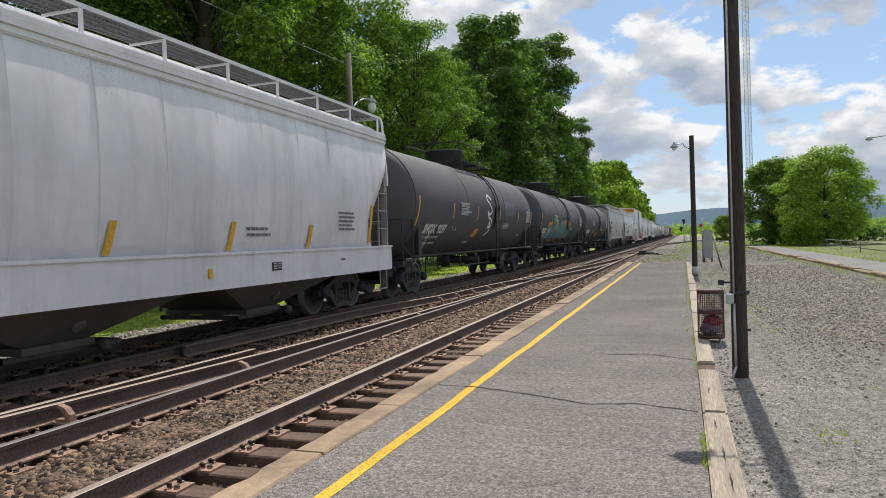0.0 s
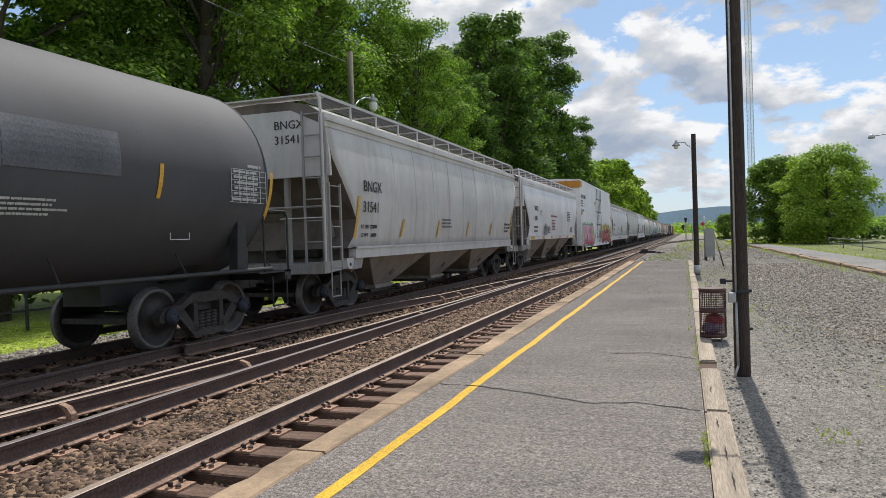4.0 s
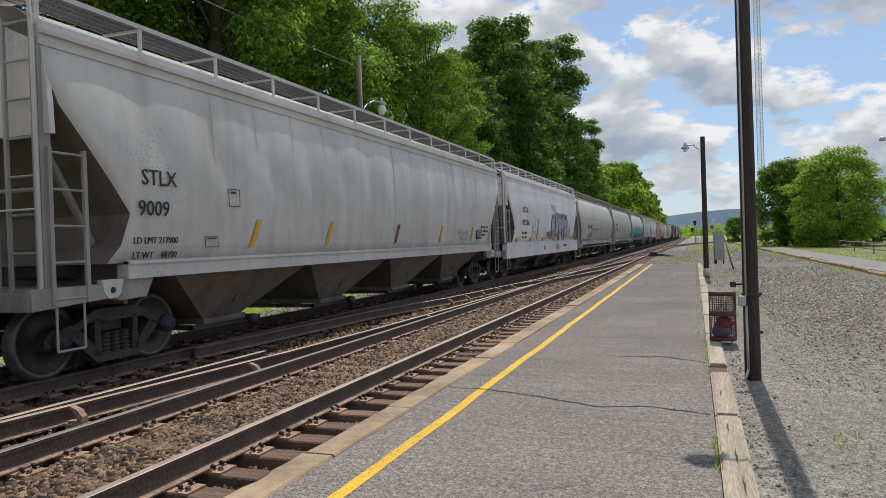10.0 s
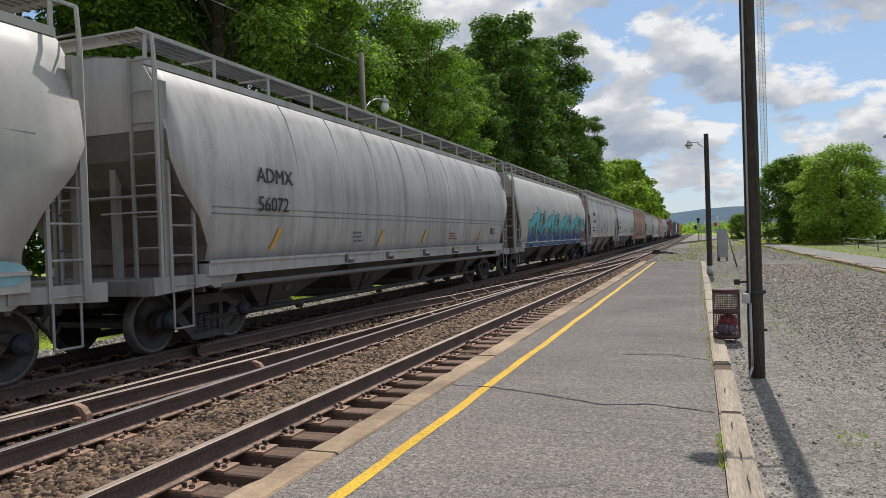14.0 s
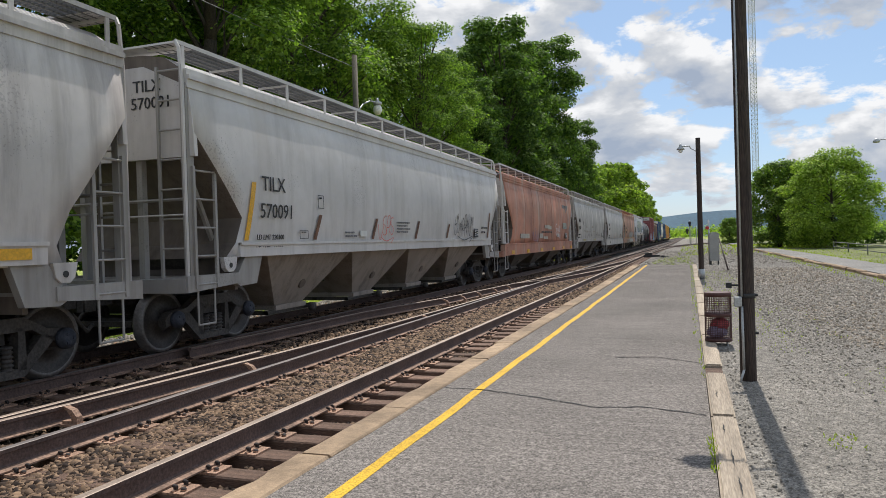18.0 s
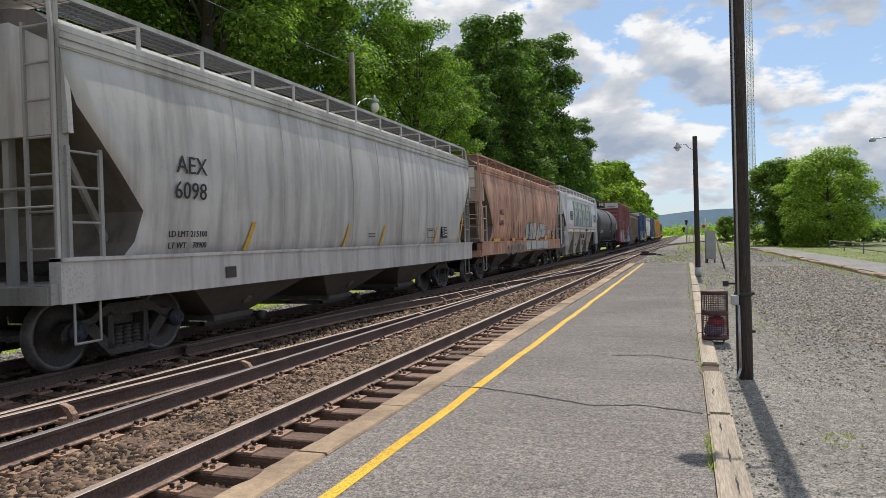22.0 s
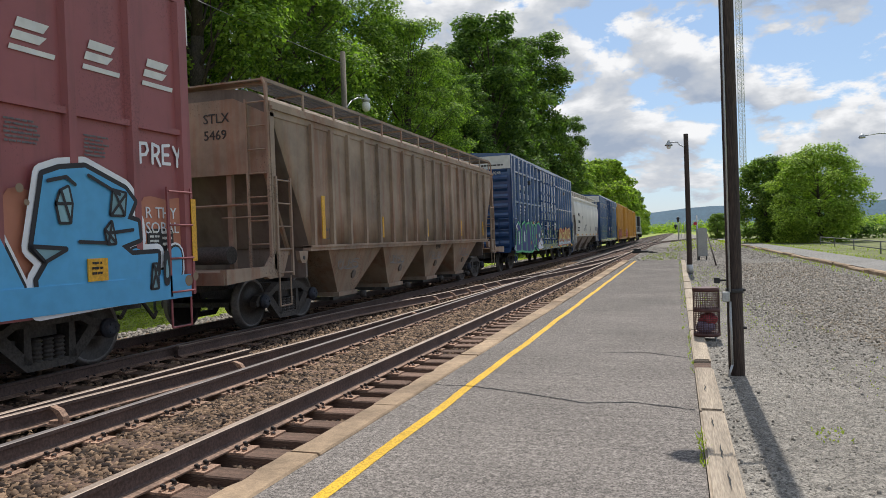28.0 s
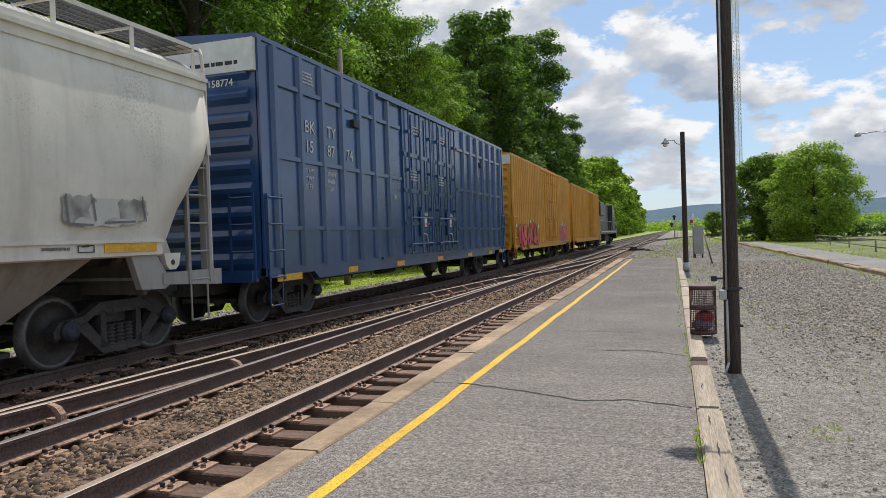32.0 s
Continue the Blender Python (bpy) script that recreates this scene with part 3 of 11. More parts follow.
crack([(-2.1, 17.2), (-1.0, 17.0), (0.1, 17.1)], 0.008)
crack([(-2.5, 22.5), (-1.0, 22.1), (0.1, 22.2)], 0.01)
crack([(-2.5, 29.5), (0.1, 29.2)], 0.01)
crack([(-0.5, 5.35), (0.1, 5.25)], 0.005)

# yellow edge line, hand-painted with wavering edges
bm = bmesh.new()
prev = None
for i in range(570):
    y = -12.5 + i * 0.095
    c = -2.185 + 0.007 * math.sin(y * 1.3) + 0.005 * math.sin(y * 3.1 + 1) - 0.0035 * max(0, y - 6)
    w0, w1 = 0.052 + 0.006 * noise.noise((y * 5, 0, 0)), 0.052 + 0.006 * noise.noise((y * 5, 4, 0))
    cur = (bm.verts.new((c - w0, y, 0.004)), bm.verts.new((c + w1, y, 0.004)))
    if prev:
        bm.faces.new((prev[0], prev[1], cur[1], cur[0]))
    prev = cur
solid("yellow_line", bm, YELLOW_PAINT, "yellow painted safety line along the platform edge", "line", "structure")

# concrete kerb slabs on the track side
kerb = thing("kerb", "weathered tan concrete kerb slabs along the platform edge", "kerb")
tagged(kerb, kind="structure")
kerb_y = [-20.0]
rk = random.Random(4)
while kerb_y[-1] < 41:
    kerb_y.append(kerb_y[-1] + rk.uniform(1.35, 1.6))
for a, b in zip(kerb_y, kerb_y[1:]):
    bm = bmesh.new()
    dx = rk.uniform(-0.015, 0.015) - 0.006 * max(0, a - 5)
    dz = rk.uniform(-0.008, 0.01)
    xa, xb = -2.885 + dx, -2.615 + dx * 0.4
    rows = []
    nk = 12
    for j in range(nk + 1):
        y = a + 0.008 + (b - a - 0.016) * j / nk
        ch = max(0.0, noise.noise((y * 2.3, 5, 0)) - 0.15) * 0.07
        w = 0.012 * noise.noise((y * 4.1, 1, 0))
        zt = 0.012 + dz + 0.004 * noise.noise((y * 3, 9, 0))
        rows.append([bm.verts.new(q) for q in ((xa + w, y, -0.45), (xa + w, y, zt - 0.03 - ch), (xa + w + 0.02 + ch, y, zt), (xb - 0.012, y, zt), (xb, y, zt - 0.016), (xb, y, -0.45))])
    for p, q in zip(rows, rows[1:]):
        for k in range(6):
            bm.faces.new((p[k], p[(k + 1) % 6], q[(k + 1) % 6], q[k]))
    bm.faces.new(rows[0][::-1])
    bm.faces.new(rows[-1])
    part("kerb_slab", bm, CONCRETE, kerb)

# timber edging on the lot side
edging = thing("timber_edging", "weathered split timber beams edging the platform", "edging")
tagged(edging, kind="structure")
for y0, y1, dz in ((-12.6, -9.9, 0.0), (-9.85, -7.1, 0.01), (-7.05, -4.3, 0.0), (-4.25, -1.6, 0.005), (-1.55, 1.15, 0.0), (1.2, 4.0, 0.0), (4.0, 6.52, 0.01), (6.54, 8.55, 0.015), (9.15, 11.9, 0.0), (11.95, 14.7, 0.0), (14.75, 17.5, 0), (17.55, 20.3, 0),
                   (20.4, 23.2, 0), (23.3, 26.0, 0), (26.1, 28.8, 0), (28.9, 31.7, 0), (31.8, 34.6, 0), (34.7, 37.5, 0), (37.6, 41, 0)):
    bm = bmesh.new()
    x0 = 0.135
    box(bm, x0, x0 + 0.20, y0 + 0.01, y1 - 0.01, -0.3, 0.025 + dz)
    bmesh.ops.bevel(bm, geom=[e for e in bm.edges if all(v.co.z > -0.1 for v in e.verts)], offset=0.016, segments=2, affect="EDGES")
    part("timber", bm, TIMBER, edging)
bm = bmesh.new()
box(bm, 0.14, 0.33, 8.56, 9.14, -0.3, -0.02)
part("timber", bm, TIE_WOOD, edging, "dark rotten timber gap")
for (x, y, l) in ((0.24, 5.3, 0.4), (0.22, 6.1, 0.3), (0.26, 4.7, 0.35), (0.21, 7.4, 0.35)):
    bm = bmesh.new()
    prev = None
    rr = random.Random(int(y * 10))
    for i in range(9):
        yy = y - l / 2 + l * i / 8
        xx = x + rr.uniform(-0.008, 0.008)
        w = 0.006 * (1 - abs(i - 4) / 4.5)
        cur = (bm.verts.new((xx - w, yy, 0.043)), bm.verts.new((xx + w, yy, 0.043)))
        if prev:
            bm.faces.new((prev[0], prev[1], cur[1], cur[0]))
        prev = cur
    part("crack", bm, CRACK, edging)

# raised walk with a kerb beyond the lot
bm = bmesh.new()
prism(bm, [(6.16, -0.5), (8.05, -0.5), (8.05, 0.09), (6.16, 0.10)], 12, 130, "Y")
solid("pavement_far", bm, ASPHALT_OLD, "pale old asphalt walk beyond the lot", "pavement", "structure")
bm = bmesh.new()
prism(bm, [(8.06, -0.5), (40, -0.5), (40, 0.0), (9.0, 0.05), (8.06, 0.085)], 12, 150, "Y")
solid("verge", bm, VERGE, "rough green grass verge behind the walk", "grass", "structure")
far_kerb = tagged(thing("far_kerb", "low broken concrete kerb with grass at its foot", "kerb"), kind="structure")
rk = random.Random(9)
y = 12.0
while y < 120:
    l = rk.uniform(2.2, 3.4)
    bm = bmesh.new()
    d = rk.uniform(-0.03, 0.03)
    top = 0.12 + rk.uniform(-0.05, 0.02)
    rows = []
    for k in range(9):
        yy = y + (l - 0.06) * k / 8
        ch = max(0.0, noise.noise((yy * 1.9, 3, 0))) * 0.09
        rows.append([bm.verts.new(q) for q in ((5.95 + d, yy, -0.3), (5.95 + d + ch * 0.4, yy, top - 0.03 - ch), (5.98 + d + ch, yy, top), (6.15, yy, top), (6.15, yy, -0.3))])
    for p, q in zip(rows, rows[1:]):
        for k in range(5):
            bm.faces.new((p[k], p[(k + 1) % 5], q[(k + 1) % 5], q[k]))
    bm.faces.new(rows[0][::-1])
    bm.faces.new(rows[-1])
    part("kerb_slab", bm, CONCRETE, far_kerb)
    y += l

# rails
RAIL_PROFILE = [(-0.076, -0.175), (0.076, -0.175), (0.076, -0.163), (0.02, -0.145), (0.011, -0.13), (0.011, -0.045), (0.036, -0.034),
                (0.036, -0.004), (0.030, 0.0), (-0.030, 0.0), (-0.036, -0.004), (-0.036, -0.034), (-0.011, -0.045), (-0.011, -0.13), (-0.02, -0.145), (-0.076, -0.163)]


def rail(pts, polish=True, label=""):
    """A rail whose head runs through the points (x, y)."""
    bm = bmesh.new()
    rows = []
    for i, (x, y) in enumerate(pts):
        rows.append([bm.verts.new((x + px, y, HEAD + pz)) for px, pz in RAIL_PROFILE])
    n = len(RAIL_PROFILE)
    for a, b in zip(rows, rows[1:]):
        for i in range(n):
            f = bm.faces.new((a[i], a[(i + 1) % n], b[(i + 1) % n], b[i]))
            f.material_index = 1 if i in (7, 8, 9) else 2 if i in (1, 2, 14, 15) else 0
    bm.faces.new(rows[0])
    bm.faces.new(rows[-1][::-1])
    me = mesh_of(bm, "rail", RAIL_SIDE)
    me.materials.append(RAIL_TOP if polish else RAIL_TOP_DULL)
    me.materials.append(LIT_RAIL_FOOT)
    ob = new("rail", me)
    return tagged(ob, label or "rusty steel rail with a polished head", "rail", "rails of the two tracks", "structure")


RAIL_A, RAIL_B = NEAR_X + 0.7525, NEAR_X - 0.7525
RAIL_D, RAIL_E = TRAIN_X + 0.7525, TRAIN_X - 0.7525
rail([(RAIL_A, -12), (RAIL_A, 60), (RAIL_A - 0.2, 150), (RAIL_A - 0.3, 700)], False, "brown rusty rail beside the platform kerb")
rail([(RAIL_B, -12), (RAIL_B, 60), (RAIL_B, 700)], True)
rail([(RAIL_D, -12), (RAIL_D, 700)], True, "dark steel rail in the train's shade")
rail([(RAIL_E, -12), (RAIL_E, 700)], True, "dark steel rail under the train")
# turnout rails between the tracks
rail([(-6.5, 0), (-6.02, 4.7), (-5.62, 8.8), (-5.46, 11.5), (-5.30, 16.5), (-5.20, 23.5)], False, "curved closure rail of the turnout")
rail([(-6.28, -10), (-6.15, 4.7), (-6.02, 8.9)], False, "worn guard rail of the turnout")
rail([(-7.36, 9), (-7.0, 14.5), (-6.4, 18.3), (-5.95, 24), (-5.2, 32), (-4.4, 41), (-3.9, 48), (-3.68, 56)], False, "braced diverging rail of the crossover")
rail([(-5.9, 24.5), (-5.0, 27), (-4.0, 34), (-3.7, 40)], False, "short diverging rail of the crossover")
# siding leaving to the right
rail([(-3.5, 62), (-3.3, 80), (-2.4, 108), (1.2, 133), (8, 160), (22, 200)], False, "rusty rail of the siding")
rail([(-5.0, 62), (-4.75, 80), (-3.8, 108), (-0.2, 134), (6.6, 161), (20.6, 202)], False, "rusty rail of the siding")

# rail braces
bm = bmesh.new()
box(bm, -0.03, 0.11, -0.05, 0.05, -0.09, -0.075)
prism(bm, [(-0.02, -0.08), (0.10, -0.08), (0.095, -0.02), (0.06, 0.03), (0.0, 0.055), (-0.02, 0.05), (0.02, 0.02), (0.05, -0.02), (0.055, -0.055), (-0.02, -0.055)], -0.022, 0.022, "Y")
BRACE = mesh_of(bm, "rail_brace", RUST_STEEL)
for x, y in ((-5.93, 5.35), (-5.62, 7.9), (-5.36, 13.8), (-6.3, 17.8), (-6.2, 19.0), (-6.12, 20.3), (-6.02, 21.8), (-5.92, 23.2)):
    b = part("rail_brace", BRACE, None, None, at=(x + 0.06, y, 0.03))
    tagged(b, "rusty cast rail brace clamped beside a rail", "rail brace", "rail braces")
    b.scale = (1.6, 1.6, 1.3)

# ties with plates and spikes
bm = bmesh.new()
box(bm, -1.30, 1.30, -0.115, 0.115, -0.30, 0.0)
bmesh.ops.bevel(bm, geom=[e for e in bm.edges if all(v.co.z > -0.1 for v in e.verts)], offset=0.012, segments=1, affect="EDGES")
TIE = mesh_of(bm, "tie", TIE_WOOD)
bm = bmesh.new()
box(bm, -0.18, 0.20, -0.105, 0.105, 0.0, 0.018)
for x in (-0.105, 0.105):
    box(bm, x - 0.012, x + 0.012, -0.095, 0.095, 0.018, 0.03)
    for y in (-0.055, 0.055):
        box(bm, x - 0.012, x + 0.012, y - 0.012, y + 0.012, 0.018, 0.055)
        lathe(bm, [(0.014, 0.045), (0.02, 0.052), (0.014, 0.062)], "Z", (x + (0.012 if x < 0 else -0.012), y, 0), seg=6)
for x in (-0.145, 0.16):
    lathe(bm, [(0.02, 0.016), (0.024, 0.03), (0.014, 0.042)], "Z", (x, 0.05 if x < 0 else -0.04, 0), seg=6)
for f in bm.faces:
    if f.calc_center_median().z > 0.0305:
        f.material_index = 1
PLATE_ME = mesh_of(bm, "tie_plate", RUST_STEEL)
PLATE_ME.materials.append(SPIKE_IRON)
rt = random.Random(12)


def tie_row(cx, y0, n, step, plates, group):
    y = y0
    for i in range(n):
        t = part("tie", TIE, None, None, at=(cx + rt.uniform(-0.05, 0.05), y + rt.uniform(-0.03, 0.03), TIE_TOP + rt.uniform(-0.012, 0.0)))
        t.rotation_euler = (0, 0, radians(rt.uniform(-1.2, 1.2)))
        t.scale = (rt.uniform(0.97, 1.02), rt.uniform(0.9, 1.1), 1)
        tagged(t, "cracked creosoted wooden railway tie in ballast", "railway tie", group, "structure")
        if i < plates:
            for x in (-0.7525, 0.7525):
                p = part("tie_plate", PLATE_ME, None, t, at=(x, 0, 0))
        y += step + rt.uniform(-0.02, 0.02)


tie_row(NEAR_X, 1.2 - 0.475 * 24, 174, 0.475, 119, "ties of the near track")
tie_row(TRAIN_X, 1.2 - 0.52 * 22, 152, 0.52, 82, "ties of the train's track")


def stones(name, areas, material, label, seed, category="ballast"):
    """Loose angular stones scattered over areas (x0, x1, y0, y1, z, count, size)."""
    rng = np.random.default_rng(seed)
    base_v = np.array([(-1, -1, -.7), (1, -1, -.7), (1, 1, -.7), (-1, 1, -.7), (-.7, -.6, .6), (.8, -.7, .5), (.6, .8, .7), (-.8, .6, .55)]) * 0.5
    base_f = np.array([(0, 1, 5, 4), (1, 2, 6, 5), (2, 3, 7, 6), (3, 0, 4, 7), (4, 5, 6, 7)])
    vs, fs, off = [], [], 0
    for x0, x1, y0, y1, z, count, size in areas:
        c = np.stack([rng.uniform(x0, x1, count), rng.uniform(y0, y1, count), z + rng.uniform(-0.3, 0.35, count) * size], 1)
        s = size * rng.uniform(0.55, 1.25, (count, 1, 1)) * rng.uniform(0.7, 1.3, (count, 1, 3))
        v = base_v[None] * s + rng.normal(0, 0.09, (count, 8, 3)) * size
        a = rng.uniform(0, 6.283, count)
        b = rng.uniform(-0.7, 0.7, count)
        ca, sa, cb, sb = np.cos(a), np.sin(a), np.cos(b), np.sin(b)
        y2 = v[:, :, 1] * cb[:, None] - v[:, :, 2] * sb[:, None]
        z2 = v[:, :, 1] * sb[:, None] + v[:, :, 2] * cb[:, None]
        x3 = v[:, :, 0] * ca[:, None] - y2 * sa[:, None]
        y3 = v[:, :, 0] * sa[:, None] + y2 * ca[:, None]
        v = np.stack([x3, y3, z2], 2) + c[:, None]
        vs.append(v.reshape(-1, 3))
        fs.append((base_f[None] + 8 * np.arange(count)[:, None, None] + off).reshape(-1, 4))
        off += 8 * count
    quad_object(name, np.concatenate(vs), np.concatenate(fs), material, label, category)


def quad_mesh(name, v, f, material):
    me = bpy.data.meshes.new(name)
    me.vertices.add(len(v))
    me.vertices.foreach_set("co", v.astype(np.float32).ravel())
    me.loops.add(f.size)
    me.loops.foreach_set("vertex_index", f.astype(np.int32).ravel())
    me.polygons.add(len(f))
    me.polygons.foreach_set("loop_start", np.arange(0, f.size, f.shape[1], dtype=np.int32))
    me.update(calc_edges=True)
    me.materials.append(material)
    return me


def quad_object(name, v, f, material, label, category, kind="stuff"):
    return tagged(new(name, quad_mesh(name, v, f, material)), label, category, kind=kind)


A0, B0, D0 = RAIL_A, RAIL_B, RAIL_D
stones("ballast_stones", [(B0 + 0.14, A0 - 0.14, -9, 2.4, -0.122, 8000, 0.068), (D0 + 0.1, B0 - 0.1, -9, 3, -0.135, 7000, 0.068), (A0 + 0.16, -2.9, -9, 2.4, -0.19, 1600, 0.055), (B0 + 0.14, A0 - 0.14, 2.4, 9, -0.122, 15500, 0.048), (B0 + 0.14, A0 - 0.14, 9, 18, -0.12, 14500, 0.054),
                          (B0 + 0.14, A0 - 0.14, 18, 45, -0.112, 11000, 0.074), (A0 + 0.16, -2.9, 2.4, 10, -0.19, 2600, 0.045), (A0 + 0.16, -2.9, 10, 18, -0.15, 2600, 0.05),
                          (A0 + 0.12, -2.9, 18, 42, -0.10, 2500, 0.065),
                          (D0 + 0.1, B0 - 0.1, 3, 12, -0.14, 9000, 0.055), (D0 + 0.1, B0 - 0.1, 12, 45, -0.125, 13000, 0.062), (-10.3, -9.1, 6, 40, -0.14, 5000, 0.08),
                          (-9.0, D0, 4, 30, -0.13, 4000, 0.06)], STONE, "loose brown crushed stone ballast between the rails", 3)
stones("shoulder_stones", [(-11.8, -10.2, 4, 22, -0.25, 5000, 0.07), (-11.7, -10.2, 22, 60, -0.25, 4000, 0.09)], GREY_STONE, "pale grey stone along the ballast shoulder", 5)
stones("lot_stones", [(0.4, 5, -9, 3, -0.03, 3000, 0.028), (0.4, 2.6, 3, 9, -0.033, 17000, 0.014), (1.0, 5.6, 8, 14, -0.034, 9000, 0.026), (0.36, 0.55, 3, 11, -0.025, 260, 0.022), (0.4, 4, 3, 14, -0.03, 160, 0.034),
                      (1.5, 5.3, 9.5, 15, -0.028, 2600, 0.03), (1.4, 5.4, 11.5, 19, -0.027, 4600, 0.036), (1.3, 5.3, 14, 25, -0.025, 5600, 0.045), (1.5, 5.2, 18, 36, -0.023, 5200, 0.06), (4.8, 5.8, 12, 40, -0.03, 1600, 0.04),
                      (-2.7, 6, 42, 80, -0.06, 4000, 0.09), (0.5, 3.0, 17, 40, -0.03, 3500, 0.04)], GREY_STONE, "loose grey gravel scattered over the lot", 7, "gravel")
stones("tan_gravel", [(2.4, 4.6, 8.5, 12.5, -0.028, 1500, 0.028), (2.0, 5.2, 11, 24, -0.027, 4200, 0.038), (2.0, 5.0, 24, 36, -0.024, 2200, 0.055)], TAN_STONE, "coarse tan stones in a worn patch of the lot", 8, "gravel")


def blades(name, areas, material, label, seed, category="grass", lean=0.4):
    """Tufts of blades over areas (x0, x1, y0, y1, z, count, height, width)."""
    rng = np.random.default_rng(seed)
    vs, fs, off = [], [], 0
    for x0, x1, y0, y1, z, count, h, w in areas:
        c = np.stack([rng.uniform(x0, x1, count), rng.uniform(y0, y1, count), np.full(count, z)], 1)
        a = rng.uniform(0, 6.283, count)
        hh = h * rng.uniform(0.5, 1.3, count)
        d = np.stack([np.cos(a), np.sin(a), np.zeros(count)], 1) * w
        tip = c + np.stack([rng.normal(0, lean, count) * hh, rng.normal(0, lean, count) * hh, hh], 1)
        v = np.stack([c - d, c + d, tip + d * 0.2, tip - d * 0.2], 1)
        vs.append(v.reshape(-1, 3))
        fs.append(np.arange(4 * count).reshape(-1, 4) + off)
        off += 4 * count
    quad_object(name, np.concatenate(vs), np.concatenate(fs), material, label, category)


blades("lawn_grass", [(-17, -11.5, 5, 30, -0.33, 16000, 0.035, 0.02), (-17, -11.5, 30, 90, -0.33, 8000, 0.06, 0.05)], GRASS, "bright green mown grass beyond the tracks", 21, lean=1.3)
blades("weeds", [(0.09, 0.15, 5.0, 5.9, 0.0, 60, 0.04, 0.006), (0.08, 0.14, 8.3, 12, 0.0, 50, 0.04, 0.007), (0.02, 0.13, 12, 40, 0.0, 200, 0.035, 0.012),
                 (0.9, 2.3, 12, 17, -0.03, 260, 0.02, 0.012), (2.2, 3.6, 8, 10, -0.03, 60, 0.02, 0.009), (0.95, 1.2, 5.9, 6.4, -0.03, 45, 0.02, 0.009),
                 (0.4, 1.6, 15, 34, -0.03, 380, 0.03, 0.02), (0.5, 1.5, 10.5, 16, -0.03, 260, 0.016, 0.010), (1.6, 3.4, 6.5, 9.5, -0.03, 260, 0.016, 0.008), (3.2, 5.0, 9, 12.5, -0.03, 260, 0.016, 0.010), (5.3, 5.95, 12, 60, -0.03, 800, 0.06, 0.02), (8.0, 8.4, 16, 80, 0.08, 500, 0.10, 0.02), (8.4, 12, 30, 70, 0.03, 500, 0.10, 0.03),
                 (-2.2, 0.2, 43, 60, -0.06, 350, 0.06, 0.04), (-1, 6, 60, 140, -0.06, 500, 0.12, 0.1),
                 (5.5, 12.4, 78, 110, -0.1, 2500, 0.25, 0.12)],
       GRASS, "sparse green weeds along edges and over the lot", 23, "weeds")

# ---- things beside the tracks ----


def lamp_post(name, x, y, h, r, label, arm=True, lean=0.0, above=0.0, reach=0.62):
    root = thing(name, label, "street lamp", at=(x, y, 0 if x > -5 else -0.33))
    bm = bmesh.new()
    lathe(bm, [(r * (1 - 0.15 * k / 9) * (1 + 0.012 * math.sin(k * 2.1)), -0.4 + (h + above + 0.4) * k / 9) for k in range(10)], "Z", seg=16)
    part("pole", bm, POLE_WOOD, root)
    if arm:
        tx = lean * h
        bm = bmesh.new()
        pts = [(tx, 0, h - 0.55)] + [(tx - 0.08 - 0.22 * math.sin(a), 0, h - 0.45 + 0.18 * (1 - math.cos(a))) for a in (0.3, 0.7, 1.1, 1.5)] + [(tx - reach + 0.04, 0, h - 0.28)]
        tube(bm, pts, 0.018, 8)
        part("arm", bm, GALV, root)
        bm = bmesh.new()
        lathe(bm, [(0.03, 0.12), (0.05, 0.06), (0.06, 0.02), (0.14, -0.06), (0.15, -0.10), (0.10, -0.11)], "Z", (tx - reach, 0, h - 0.30), seg=14)
        part("shade", bm, GALV, root)
        bm = bmesh.new()
        lathe(bm, [(0.06, 0.0), (0.085, -0.05), (0.06, -0.10), (0.02, -0.12)], "Z", (tx - reach, 0, h - 0.40), seg=12)
        part("bulb", bm, WHITE_ENAMEL, root)
    return root


near_post = lamp_post("lamp_post", 0.58, 8.50, 5.16, 0.086, "dark creosoted wooden lamp post with conduit beside the platform", above=1.3, reach=0.55)
bm = bmesh.new()
lathe(bm, [(0.094, 0.0), (0.094, 0.05)], "Z", (0, 0, 0.89), seg=14)
part("band", bm, BLACK_IRON, near_post)
bm = bmesh.new()
box(bm, -0.135, -0.055, -0.13, -0.06, 0.80, 0.91)
soft_edges(bm, 0.008)
part("junction_box", bm, GALV, near_post, "small grey junction box")
bm = bmesh.new()
tube(bm, [(-0.055, -0.10, 0.80), (-0.05, -0.10, 0.10), (-0.10, -0.12, -0.05)], 0.014, 8)
tube(bm, [(-0.055, -0.095, 0.91), (-0.05, -0.08, 5.0)], 0.011, 8)
part("conduit", bm, GALV, near_post)
bm = bmesh.new()
cyl(bm, (0.07, -0.02, 0.92), (0.115, -0.02, 0.92), 0.016, seg=6)
part("bolt", bm, BLACK_IRON, near_post)
bm = bmesh.new()
cyl(bm, (0.07, -0.02, 0.50), (0.115, -0.02, 0.50), 0.016, seg=6)
part("bolt", bm, BLACK_IRON, near_post)
bm = bmesh.new()
box(bm, -0.21, -0.15, -0.03, 0.03, 1.0, 1.06)
cyl(bm, (-0.16, 0, 1.03), (-0.08, 0, 1.03), 0.012, seg=6)
part("bracket", bm, BLACK_IRON, near_post)

second_post = lamp_post("lamp_post", 0.40, 28.2, 5.25, 0.10, "tall dark wooden lamp post with a curved lamp arm")
bm = bmesh.new()
lathe(bm, [(0.12, 0.0), (0.12, 0.35)], "Z", (0, 0, -0.02), seg=12)
part("guard", bm, GALV, second_post, "grey metal guard round the foot")

